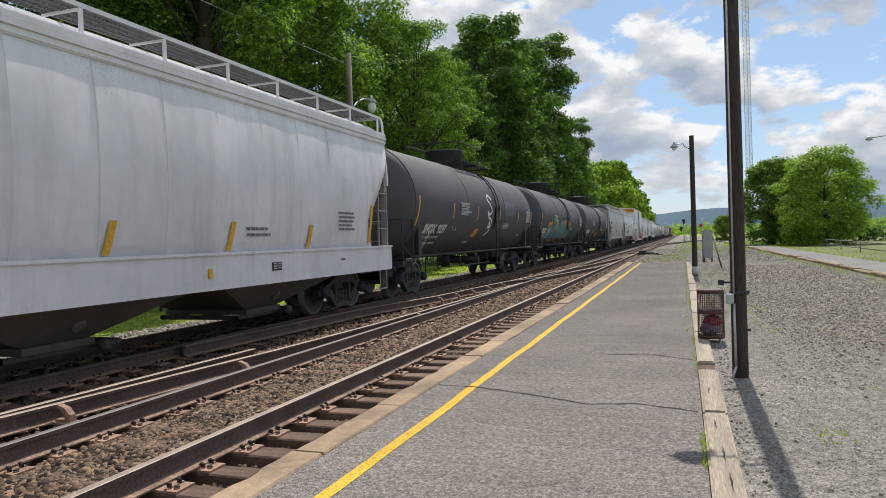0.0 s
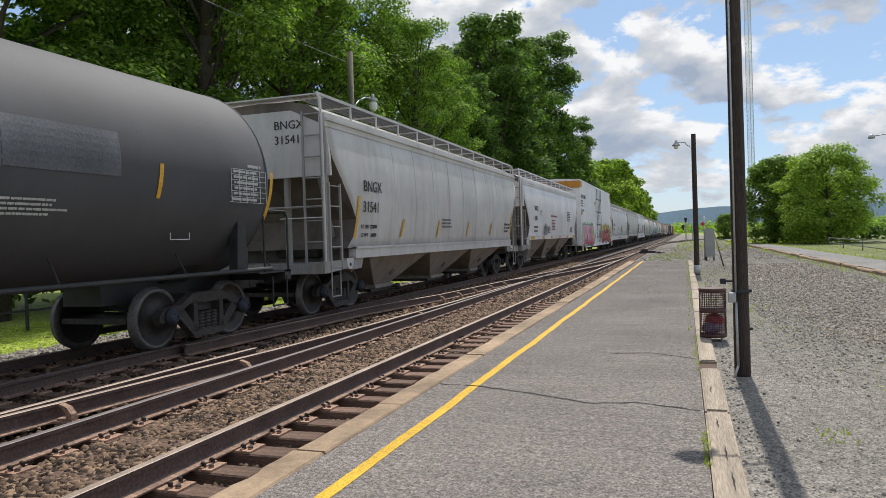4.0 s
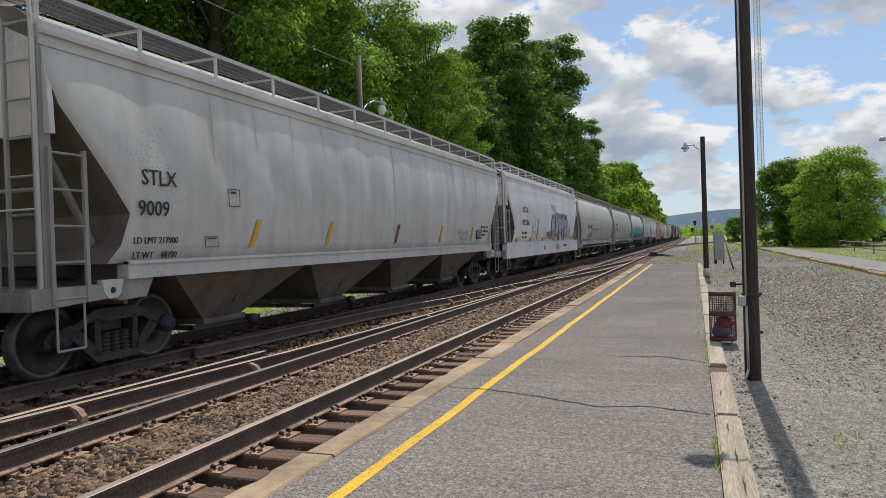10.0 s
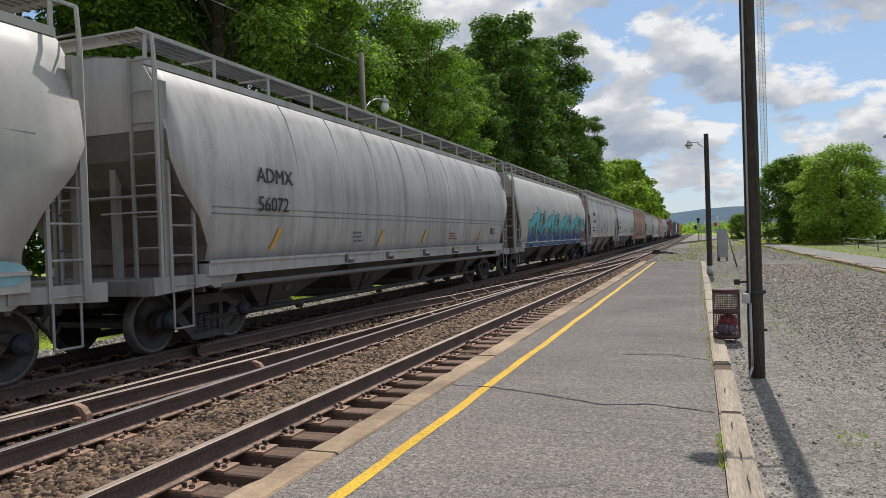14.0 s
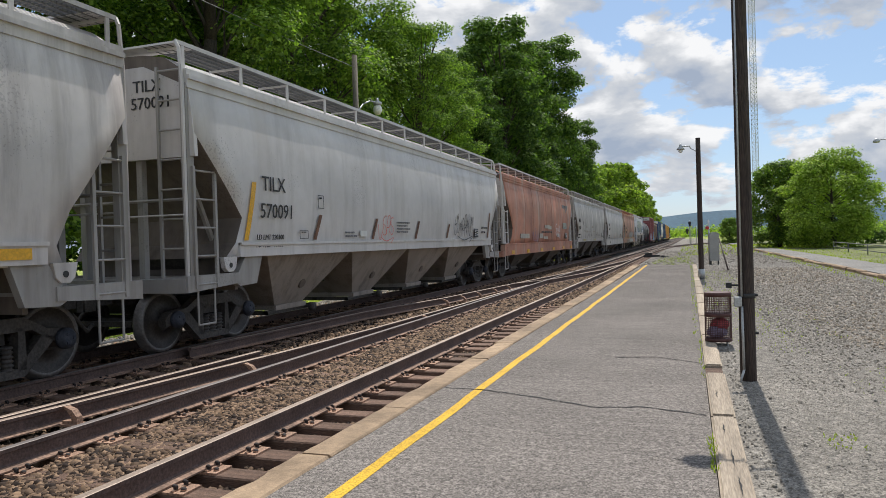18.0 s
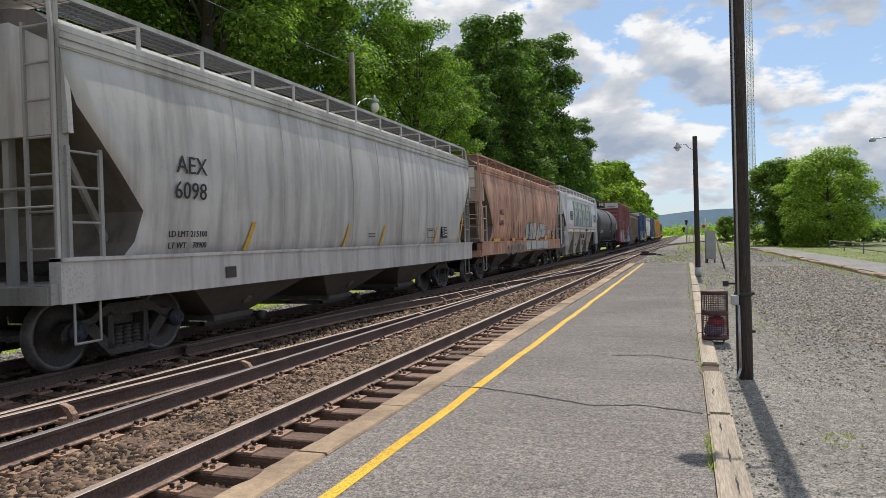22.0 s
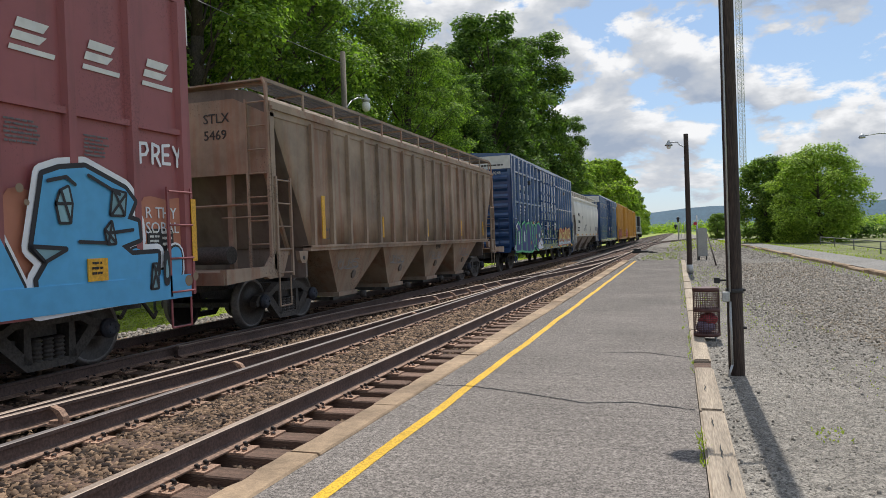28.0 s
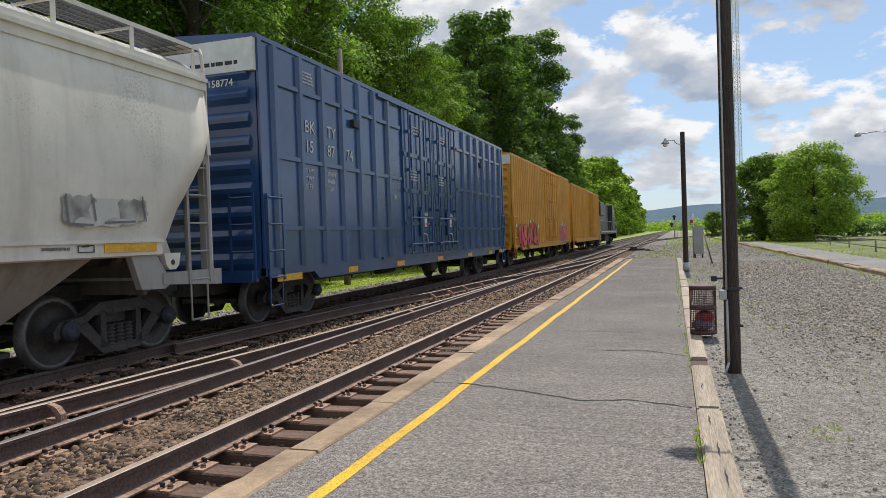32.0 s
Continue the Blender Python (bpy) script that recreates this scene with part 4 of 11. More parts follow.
# litter basket of expanded metal
basket = thing("litter_basket", "brown mesh litter basket with red and blue rubbish inside", "litter bin", at=(0.37, 11.2, 0.03))
bm = bmesh.new()
R, H0 = 0.185, 0.72
for z, t in ((0.0, 0.05), (0.36, 0.06), (0.66, 0.06)):
    bm = bmesh.new()
    lathe(bm, [(R - 0.004, z), (R + 0.006, z), (R + 0.006, z + t), (R - 0.004, z + t)], "Z", seg=22)
    part("hoop", bm, BIN_STEEL, basket)
bm = bmesh.new()
n = 34
for i in range(n):
    a = 2 * math.pi * i / n
    for k in range(2):
        z0, z1 = (0.04, 0.37) if k == 0 else (0.41, 0.67)
        tube(bm, [(R * math.cos(a), R * math.sin(a), z0), (R * math.cos(a), R * math.sin(a), z1)], 0.0035, 4)
for z in [0.07 + 0.027 * i for i in range(11)] + [0.43 + 0.027 * i for i in range(9)]:
    ring = [(R * math.cos(2 * math.pi * i / 24), R * math.sin(2 * math.pi * i / 24), z) for i in range(25)]
    tube(bm, ring, 0.0035, 4)
part("mesh_wall", bm, BIN_STEEL, basket)
bm = bmesh.new()
lathe(bm, [(R - 0.01, 0.0), (R - 0.01, 0.02)], "Z", seg=20)
part("bottom", bm, BIN_STEEL, basket)


def lump(name, material, at, size, seed, parent, label):
    bm = bmesh.new()
    bmesh.ops.create_icosphere(bm, subdivisions=3, radius=1)
    for v in bm.verts:
        d = 1 + 0.35 * noise.noise(v.co * 2.2 + Vector((seed, 0, 0)))
        v.co = Vector((v.co.x * size[0], v.co.y * size[1], v.co.z * size[2])) * d
    for f in bm.faces:
        f.smooth = True
    part(name, bm, material, parent, label, at)


lump("rubbish", RED_BAG, (0.02, 0, 0.25), (0.13, 0.13, 0.09), 3, basket, "crumpled red plastic bag")
lump("rubbish", BLUE_BAG, (-0.02, -0.03, 0.13), (0.13, 0.12, 0.11), 8, basket, "crumpled blue and grey rubbish")
for x, y in ((0.12, 0.08), (0.12, -0.1)):
    bm = bmesh.new()
    tube(bm, [(x, y, 0.0), (x, y, -0.1)], 0.012)
    part("foot", bm, GALV, basket)

# relay cabinets past the platform end
for x, y, w, h, nm in ((1.30, 42.0, 0.50, 1.75, "relay_cabinet"),):
    cab = thing(nm, "pale grey steel relay cabinet on short legs", "cabinet", at=(x, y, -0.05))
    bm = bmesh.new()
    box(bm, -w / 2, w / 2, -0.25, 0.25, 0.22, h)
    prism(bm, [(-w / 2 - 0.02, h), (w / 2 + 0.02, h), (0, h + 0.06)], -0.27, 0.27, "Y")
    part("body", bm, BOX_GREY, cab)
    bm = bmesh.new()
    box(bm, -w / 2 + 0.03, w / 2 - 0.03, -0.265, -0.25, 0.27, h - 0.06)
    box(bm, w / 2 - 0.09, w / 2 - 0.07, -0.285, -0.265, 0.9, 1.05)
    part("door", bm, BOX_GREY, cab)
    for sx in (-1, 1):
        bm = bmesh.new()
        box(bm, sx * (w / 2 - 0.06) - 0.03, sx * (w / 2 - 0.06) + 0.03, -0.2, 0.2, 0, 0.22)
        part("leg", bm, BLACK_IRON, cab)
mk = thing("marker_post", "thin steel post with a red marker beside the cabinet", "post", at=(1.04, 42.2, -0.05))
bm = bmesh.new()
cyl(bm, (0, 0, 0), (0, 0, 2.5), 0.05, 0.04, seg=10)
part("post", bm, GALV, mk)
bm = bmesh.new()
cyl(bm, (-0.08, -0.06, 2.05), (-0.08, -0.02, 2.05), 0.10, seg=12)
part("marker", bm, RED_LAMP, mk, "round red marker")
br = thing("brace_pole", "slanting dark pole leaning by the relay cabinet", "pole", at=(1.62, 33.4, -0.03))
bm = bmesh.new()
cyl(bm, (0, 0, -0.1), (-0.28, 2.6, 1.45), 0.035, 0.03, seg=8)
part("pole", bm, POLE_WOOD, br)

# signal mast
sig = thing("signal_mast", "railway colour-light signal mast with two black heads", "signal", at=(0.15, 132, -0.06))
bm = bmesh.new()
cyl(bm, (0, 0, 0), (0, 0, 4.3), 0.09, seg=10)
cyl(bm, (1.1, 1, 0), (1.1, 1, 3.4), 0.06, seg=8)
part("mast", bm, GALV, sig)
for x, z in ((0, 3.9), (-0.45, 2.6)):
    bm = bmesh.new()
    lathe(bm, [(0.06, 0.3), (0.26, 0.28), (0.28, -0.1), (0.2, -0.14)], "Y", (x, -0.2, z), seg=14)
    box(bm, x - 0.17, x + 0.17, -0.35, 0.1, z - 0.6, z - 0.2)
    part("signal_head", bm, BLACK_IRON, sig)
bm = bmesh.new()
tube(bm, [(-0.45, 0, 1.9), (0.55, 0, 1.9)], 0.05)
for xx in (0.2, 0.5):
    tube(bm, [(xx, -0.15, 0.2), (xx, -0.15, 3.7)], 0.03)
for k in range(9):
    tube(bm, [(0.2, -0.15, 0.3 + 0.4 * k), (0.5, -0.15, 0.3 + 0.4 * k)], 0.025)
part("ladder", bm, GALV, sig)
# track-side hardware
for x, y, s in ((-3.0, 60.5, 1.0), (-1.9, 58.0, 0.5)):
    sw = thing("switch_machine", "low dark switch machine beside the turnout", "switch machine", at=(x, y, -0.06))
    bm = bmesh.new()
    box(bm, -0.7 * s, 0.7 * s, -0.3 * s, 0.3 * s, 0, 0.18 * s)
    box(bm, -0.5 * s, 0.1 * s, -0.22 * s, 0.22 * s, 0.18 * s, 0.34 * s)
    cyl(bm, (-1.4 * s, 0, 0.1), (-0.7 * s, 0, 0.1), 0.03, seg=6)
    soft_edges(bm, 0.02)
    part("body", bm, BLACK_IRON, sw)

# lattice mast on the right
TW = (14.3, 170.0)
tower = thing("lattice_tower", "slender steel lattice radio tower with cross bracing", "tower", at=(TW[0], TW[1], -0.3))
corners = [(0.0, -0.75), (0.65, 0.38), (-0.65, 0.38)]
for c in corners:
    bm = bmesh.new()
    cyl(bm, (c[0], c[1], 0), (c[0], c[1], 72), 0.055, seg=6)
    part("leg", bm, GALV, tower)
bm = bmesh.new()
for k in range(72):
    for i in range(3):
        a, b = corners[i], corners[(i + 1) % 3]
        tube(bm, [(a[0], a[1], k), (b[0], b[1], k + 1)], 0.025, 4)
        tube(bm, [(b[0], b[1], k), (a[0], a[1], k + 1)], 0.025, 4)
        tube(bm, [(a[0], a[1], k), (b[0], b[1], k)], 0.025, 4)
tagged(part("bracing", bm, GALV, tower), kind="stuff")

# utility pole and lamp in front of the wood
up = thing("utility_pole", "grey wooden utility pole with a lamp arm before the trees", "utility pole", at=(-13.5, 28.0, -0.33))
bm = bmesh.new()
cyl(bm, (-0.12, 0, -0.3), (-0.10, 0, 10.25), 0.15, 0.115, seg=12)
part("pole", bm, GREY_POLE, up)
bm = bmesh.new()
tube(bm, [(-0.1, 0.05, 7.75), (0.0, 0.5, 8.2), (0.1, 1.0, 8.42), (0.18, 1.5, 8.45)], 0.03, 8)
part("arm", bm, GALV, up)
bm = bmesh.new()
lathe(bm, [(0.06, 0.30), (0.08, 0.16), (0.2, 0.10), (0.2, 0.0), (0.14, -0.05)], "Z", (0.2, 1.62, 8.36), seg=14)
part("shade", bm, GALV, up)
bm = bmesh.new()
lathe(bm, [(0.14, -0.05), (0.19, -0.14), (0.19, -0.32), (0.13, -0.44), (0.04, -0.48)], "Z", (0.2, 1.62, 8.36), seg=14)
part("globe", bm, WHITE_ENAMEL, up, "white glass lamp globe")


def wire(name, a, b, sag, r, label):
    a, b = Vector(a), Vector(b)
    bm = bmesh.new()
    pts = [a.lerp(b, i / 14) - Vector((0, 0, sag * 4 * (i / 14) * (1 - i / 14))) for i in range(15)]
    q = (b - a).to_track_quat("Z", "Y")
    rows = [[bm.verts.new(p + q @ Vector((r * math.cos(k * math.pi * 0.4), r * math.sin(k * math.pi * 0.4), 0))) for k in range(5)] for p in pts]
    for ra, rb in zip(rows, rows[1:]):
        for k in range(5):
            bm.faces.new((ra[k], ra[(k + 1) % 5], rb[(k + 1) % 5], rb[k]))
    solid(name, bm, INK_GREY, label, "wire")


wire("overhead_wire", (-13.6, 28, 9.4), (-13.8, -8, 9.6), 0.4, 0.014, "thin overhead wire running from the utility pole")

# lamp on the right edge
rl = thing("street_lamp", "far street lamp with a long curved arm", "street lamp", at=(17.5, 62, -0.2))
bm = bmesh.new()
cyl(bm, (0, 0, 0), (0, 0, 8.4), 0.12, 0.09, seg=10)
part("pole", bm, GREY_POLE, rl)
bm = bmesh.new()
tube(bm, [(0, 0, 8.0), (-1.2, 0, 8.6), (-2.6, 0, 8.75), (-3.6, 0, 8.65)], 0.04, 8)
part("arm", bm, GALV, rl)
bm = bmesh.new()
lathe(bm, [(0.05, 0.2), (0.16, 0.12), (0.26, -0.08), (0.2, -0.14)], "Z", (-3.8, 0, 8.6), seg=12)
part("shade", bm, GALV, rl)

# pipe railing by the far road
fence = thing("pipe_railing", "grey two-bar pipe railing along the far road", "railing", at=(0, 0, 0))
for i in range(5):
    y = 34 + i * 8.0
    x = 9.55 + (y - 34) * 0.055
    bm = bmesh.new()
    cyl(bm, (x, y, -0.2), (x, y, 0.72), 0.035, seg=8)
    part("post", bm, DULL_PIPE, fence)
for z in (0.70, 0.32):
    bm = bmesh.new()
    cyl(bm, (9.55, 34, z), (11.31, 66, z), 0.028, seg=8)
    part("bar", bm, DULL_PIPE, fence)

# iron fence beyond the tracks
ifence = thing("iron_fence", "low black iron fence on the grass beyond the tracks", "fence", at=(0, 0, -0.33))
for i in range(30):
    y = 6 + i * 2.4
    bm = bmesh.new()
    box(bm, -15.53, -15.47, y - 0.03, y + 0.03, 0, 1.05)
    part("post", bm, BLACK_IRON, ifence)
for z in (0.95, 0.5):
    bm = bmesh.new()
    box(bm, -15.52, -15.48, 6, 75.6, z - 0.025, z + 0.025)
    part("rail", bm, BLACK_IRON, ifence)


# ---- trees ----
def leaf_cloud(rng, lobes, count, size, up=0.7):
    """Leaf cards through many small clumps (x, y, z, rx, ry, rz), thickest towards the outside and top of each."""
    lob = np.array(lobes)
    wgt = (lob[:, 3] * lob[:, 5])
    idx = rng.choice(len(lob), count, p=wgt / wgt.sum())
    d = rng.normal(size=(count, 3))
    d /= np.linalg.norm(d, axis=1)[:, None]
    d[:, 2] = np.where((d[:, 2] < -0.2) & (rng.random(count) < 0.6), -d[:, 2], d[:, 2])
    rad = np.where(rng.random(count) < 0.8, rng.uniform(0.72, 1.04, count), rng.uniform(0.3, 0.8, count))
    ph = np.sin(d[:, 0] * 7 + idx) * np.sin(d[:, 1] * 6 + 2 * idx) * np.sin(d[:, 2] * 7 + idx * 3)
    rad = rad * (1 + 0.38 * ph)
    c = lob[idx, :3] + d * lob[idx, 3:6] * rad[:, None]
    nrm = d * 0.75 + rng.normal(0, 0.42, (count, 3)) + np.array([0, 0, up])
    nrm /= np.linalg.norm(nrm, axis=1)[:, None]
    t = np.cross(nrm, rng.normal(size=(count, 3)))
    t /= np.linalg.norm(t, axis=1)[:, None]
    b = np.cross(nrm, t)
    s = size * rng.uniform(0.5, 1.3, (count, 1))
    v = np.stack([c - t * s, c - b * s * 0.6, c + t * s, c + b * s * 0.6], 1).reshape(-1, 3)
    return v, np.arange(4 * count).reshape(-1, 4)


def tree(name, at, height, spread, seed, material, label, leaves=9000, leaf=0.28, low=0.25, group="", trunk_r=0.3, clumps=64, clump=(0.15, 0.30), top=0.16):
    rnd = random.Random(seed)
    rng = np.random.default_rng(seed)
    root = thing(name, label, "tree", group, at)
    bm = bmesh.new()
    tip = Vector((rnd.uniform(-0.5, 0.5), rnd.uniform(-0.5, 0.5), height * 0.85))
    pts = [Vector((0, 0, -0.3)), Vector((0, 0, height * 0.2)) + Vector((rnd.uniform(-.2, .2), rnd.uniform(-.2, .2), 0)), Vector((tip.x * .5, tip.y * .5, height * 0.5)), tip]
    rs = [trunk_r * 1.25, trunk_r, trunk_r * 0.65, trunk_r * 0.15]
    for i in range(3):
        cyl(bm, pts[i], pts[i + 1], rs[i], rs[i + 1], 9)
    lobes = []
    for i in range(clumps):
        f = (i + 0.5) / clumps
        z = height * (low + (0.97 - low) * f)
        wide = spread * math.sin(math.pi * (0.16 + (0.84 - top) * f)) ** 0.65
        # boughs of uneven reach
        wide *= 0.84 + 0.34 * noise.noise((seed * 3.1 + math.cos(i * 2.4) * 1.3, math.sin(i * 2.4) * 1.3, f * 5))
        a = i * 2.4 + rnd.uniform(-0.5, 0.5)
        rr = wide * math.sqrt(rnd.uniform(0.12, 0.95))
        p = Vector((rr * math.cos(a), rr * math.sin(a), z + rnd.uniform(-0.03, 0.03) * height))
        s = spread * rnd.uniform(*clump)
        lobes.append((p.x, p.y, p.z, s * rnd.uniform(0.9, 1.3), s * rnd.uniform(0.9, 1.3), s * rnd.uniform(0.6, 0.95)))
        if i % 2 == 0:
            k = max(0.0, min(1.0, (z / height - 0.30) * 1.2))
            st = pts[1].lerp(pts[3], k)
            cyl(bm, st, p, trunk_r * 0.30 * (1 - 0.6 * k), trunk_r * 0.06, 6)
            cyl(bm, st.lerp(p, 0.5), p + Vector((rnd.uniform(-1, 1), rnd.uniform(-1, 1), rnd.uniform(-.3, 1))) * s, trunk_r * 0.12, trunk_r * 0.03, 5)
    part("trunk", bm, BARK, root)
    v, f = leaf_cloud(rng, lobes, leaves, leaf)
    part("crown", quad_mesh("crown", v, f, material), None, root)
    return root


def place_trees():
    wood = "trees of the wood beyond the tracks"
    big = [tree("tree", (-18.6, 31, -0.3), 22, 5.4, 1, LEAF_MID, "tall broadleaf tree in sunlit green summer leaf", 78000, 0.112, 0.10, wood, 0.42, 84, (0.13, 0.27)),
           tree("tree", (-18.0, 71, -0.3), 25, 5.5, 2, LEAF, "tall dense broadleaf tree in dark green summer leaf", 46000, 0.185, 0.10, wood, 0.45, 84),
           tree("tree", (-18.0, 96, -0.3), 29.5, 5.9, 3, LEAF, "tall dense broadleaf tree in dark green summer leaf", 46000, 0.205, 0.08, wood, 0.45, 84)]
    spots = [(-16.8, 43.5, 16.8, 0), (-20, 38, 20, 0), (-22, 67, 21, 1), (-17.5, 23, 20, 0), (-19, 15, 22, 0), (-24, 18, 25, 0), (-25, 27, 25, 1), (-18.6, 54, 16.5, 0), (-17.8, 60, 16.5, 1), (-18.6, 82, 25.0, 1), (-17.6, 121, 22, 2),
             (-23, 84, 27, 2), (-24, 58, 20.5, 0), (-24, 42, 22, 2), (-18.2, 132, 16.5, 1), (-23, 108, 28, 1)]
    for x, y, h, k in spots:
        src = big[k]
        hh = (22, 25, 29.5)[k]
        c = copy_thing(src, pose(x, y, -0.3, 0, 0, (x * 37 + y * 53) % 360))
        c.scale = (h / hh,) * 3
    far = tree("tree", (-23, 160, -0.3), 18, 6.5, 5, FAR_LEAF, "light green tree in a row along the railway", 13000, 0.38, 0.02, "row of far trees", 0.4, 60)
    for x, y, s in ((-24, 178, 1.05), (-24, 200, 1.2), (-24, 222, 1.4), (-24, 245, 1.5), (-25, 272, 1.5), (-25, 302, 1.55), (-26, 335, 1.5), (-26, 372, 1.5), (-27, 412, 1.4),
                    (-27, 455, 1.4), (-28, 505, 1.35), (-28, 560, 1.3), (-29, 620, 1.25)):
        c = copy_thing(far, pose(x, y, -0.3, 0, 0, (x * 91 + y * 17) % 360))
        c.scale = (s, s, s)
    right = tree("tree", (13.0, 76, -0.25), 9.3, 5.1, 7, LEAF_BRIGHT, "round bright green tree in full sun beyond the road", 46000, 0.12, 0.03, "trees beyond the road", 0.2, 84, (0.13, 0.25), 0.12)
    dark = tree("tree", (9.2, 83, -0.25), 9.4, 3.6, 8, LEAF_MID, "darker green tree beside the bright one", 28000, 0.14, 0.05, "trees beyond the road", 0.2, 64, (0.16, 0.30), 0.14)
    for src, x, y, s, rz in ((dark, 15.6, 92, 0.85, 77), (dark, 12.0, 96, 0.9, 200), (dark, 6.6, 130, 0.5, 20)):
        c = copy_thing(src, pose(x, y, -0.3, 0, 0, rz))
        c.scale = (s, s, s)


place_trees()


def undergrowth():
    """Bushes along the foot of the wood."""
    rng = np.random.default_rng(17)
    lobes = []
    for i in range(150):
        y = -6 + i * 1.1
        s = rng.uniform(0.9, 1.7)
        lobes.append((-21.5 + rng.uniform(-1.2, 1.2), y, s * 0.8, s, s, s * 1.1))
    for i in range(46):
        s = rng.uniform(0.9, 1.5)
        lobes.append((13.5 + i * 0.45, 92 + rng.uniform(-2, 2), s * 0.7, s * 1.2, s, s))
    v, f = leaf_cloud(rng, lobes, 34000, 0.20)
    quad_object("undergrowth", v, f, LEAF, "dense dark green bushes at the foot of the trees", "bushes")


undergrowth()


def far_woods():
    """Low woods below the hills, one sheet of leaf clumps."""
    rng = np.random.default_rng(11)
    lobes = []
    for i in range(260):
        x = rng.uniform(-150, 260)
        y = rng.uniform(760, 1250)
        s = rng.uniform(5, 9)
        lobes.append((x, y, s * 0.6, s * 1.3, s, s))
    v, f = leaf_cloud(rng, lobes, 30000, 1.3)
    quad_object("far_woods", v, f, FAR_LEAF, "distant green woods below the hills", "woods")


far_woods()
bm = bmesh.new()
ridge = []
for i in range(61):
    x = -900 + i * 45
    h = 72 + 18 * (1 / (1 + math.exp(-(x - 20) / 90))) + 14 * noise.noise((x * 0.003, 1.3, 0)) + 4 * noise.noise((x * 0.02, 7.3, 0))
    ridge.append((bm.verts.new((x, 2600, -1)), bm.verts.new((x, 3200, h + 8))))
for a, b in zip(ridge, ridge[1:]):
    bm.faces.new((a[0], b[0], b[1], a[1]))
solid("backdrop_hills", bm, HILL, "long blue-green wooded hill ridge with painted haze on the horizon", "hills", "structure")

# ---- the train ----
WHITE_CAR = paint("white_car_paint", (0.73, 0.705, 0.725), 0.45, (0.36, 0.34, 0.335), 0.28, specks=0.15)
GREY_CAR = paint("light_grey_car_paint", (0.58, 0.555, 0.545), 0.5, (0.30, 0.27, 0.245), 0.35, 0.12, specks=0.3)
GREY_WORN = paint("worn_grey_car_paint", (0.50, 0.465, 0.44), 0.55, (0.21, 0.18, 0.16), 0.5, 0.2, 0.5, 0.22, 0.5)
CREAM_CAR = paint("cream_grey_car_paint", (0.68, 0.64, 0.575), 0.5, (0.32, 0.28, 0.23), 0.3)
RUST_CAR = paint("faded_red_car_paint", (0.47, 0.205, 0.135), 0.65, (0.40, 0.34, 0.29), 0.6, 0.3, 0.58, 0.28, 0.5, 0.10)
runs(RUST_CAR, (0.45, 0.40, 0.34), 0.75, 0.56, 0.6)
runs(RUST_CAR, (0.27, 0.11, 0.075), 1.1, 0.55, 0.5)
BROWN_CAR = paint("faded_brown_car_paint", (0.60, 0.31, 0.195), 0.65, (0.20, 0.085, 0.07), 0.8, 0.3, 0.48, 0.3, 0.5, 0.4)
TAUPE_CAR = paint("dirty_brown_car_paint", (0.31, 0.235, 0.175), 0.7, (0.27, 0.125, 0.075), 0.8, 0.3, 0.52, 0.3, 0.4)
TANK_BLACK = paint("black_tank_paint", (0.074, 0.074, 0.082), 0.75, (0.075, 0.07, 0.066), 0.45, 0.2)
BOX_RED = paint("boxcar_red_paint", (0.29, 0.085, 0.09), 0.5, (0.11, 0.05, 0.042), 0.4)
NAVY = mat("navy_car_paint", (0.020, 0.063, 0.178), 0.2, 0, 0.1, 0.6, 1.5, 0.06, 0.3, streak=(0.03, 0.055, 0.12), amount=0.3, thresh=0.54, blotch=0.2, spec=0.8)
CAR_YELLOW = paint("yellow_car_paint", (0.62, 0.30, 0.03), 0.5, (0.35, 0.16, 0.03), 0.4)
REEFER_WHITE = paint("reefer_white_paint", (0.83, 0.81, 0.835), 0.4, (0.50, 0.48, 0.47), 0.2, blotch=0.05, specks=0.0)
ORANGE_END = paint("orange_end_paint", (0.60, 0.25, 0.02), 0.5)
GREY_END = paint("dark_grey_end", (0.16, 0.155, 0.15), 0.6, (0.09, 0.08, 0.07), 0.5)
HOPPER_GREY = paint("grimy_hopper", (0.28, 0.24, 0.21), 0.7, (0.09, 0.075, 0.065), 0.6, 0.25)
LOCO_BLACK = paint("locomotive_black", (0.02, 0.02, 0.022), 0.4)
SEAM = mat("weld_seam", (0.20, 0.20, 0.20), 0.6, 0, 0.2)
SEAM_DARK = mat("dark_seam", (0.06, 0.05, 0.045), 0.7, 0, 0.2)
DULL_CREAM = paint("dull_cream_car_paint", (0.45, 0.43, 0.40), 0.55, (0.28, 0.25, 0.22), 0.3)
GRATING = mat("walkway_grating", (0.15, 0.148, 0.145), 0.6, 0.3, 0.2)
DARK_GREY_CAR = paint("dull_grey_car_paint", (0.43, 0.41, 0.40), 0.55, (0.19, 0.175, 0.165), 0.5, 0.16, 0.5)
# brown dirt plus painted shade for the end recesses and bay undersides
SHADED_DIRT = paint("shaded_brown_grime", (0.17, 0.14, 0.12), 0.8, (0.075, 0.06, 0.05), 0.6, 0.3, blotch=0.3)
# car grey with streaks, darkened to carry the shade on the car ends
SHADED_END_GREY = paint("shaded_end_grey", (0.33, 0.315, 0.30), 0.6, (0.16, 0.135, 0.115), 0.55, 0.2, 0.5)
BEIGE_BAY = paint("beige_bay_grime", (0.47, 0.42, 0.37), 0.7, (0.16, 0.12, 0.095), 0.6, 0.25, 0.5)
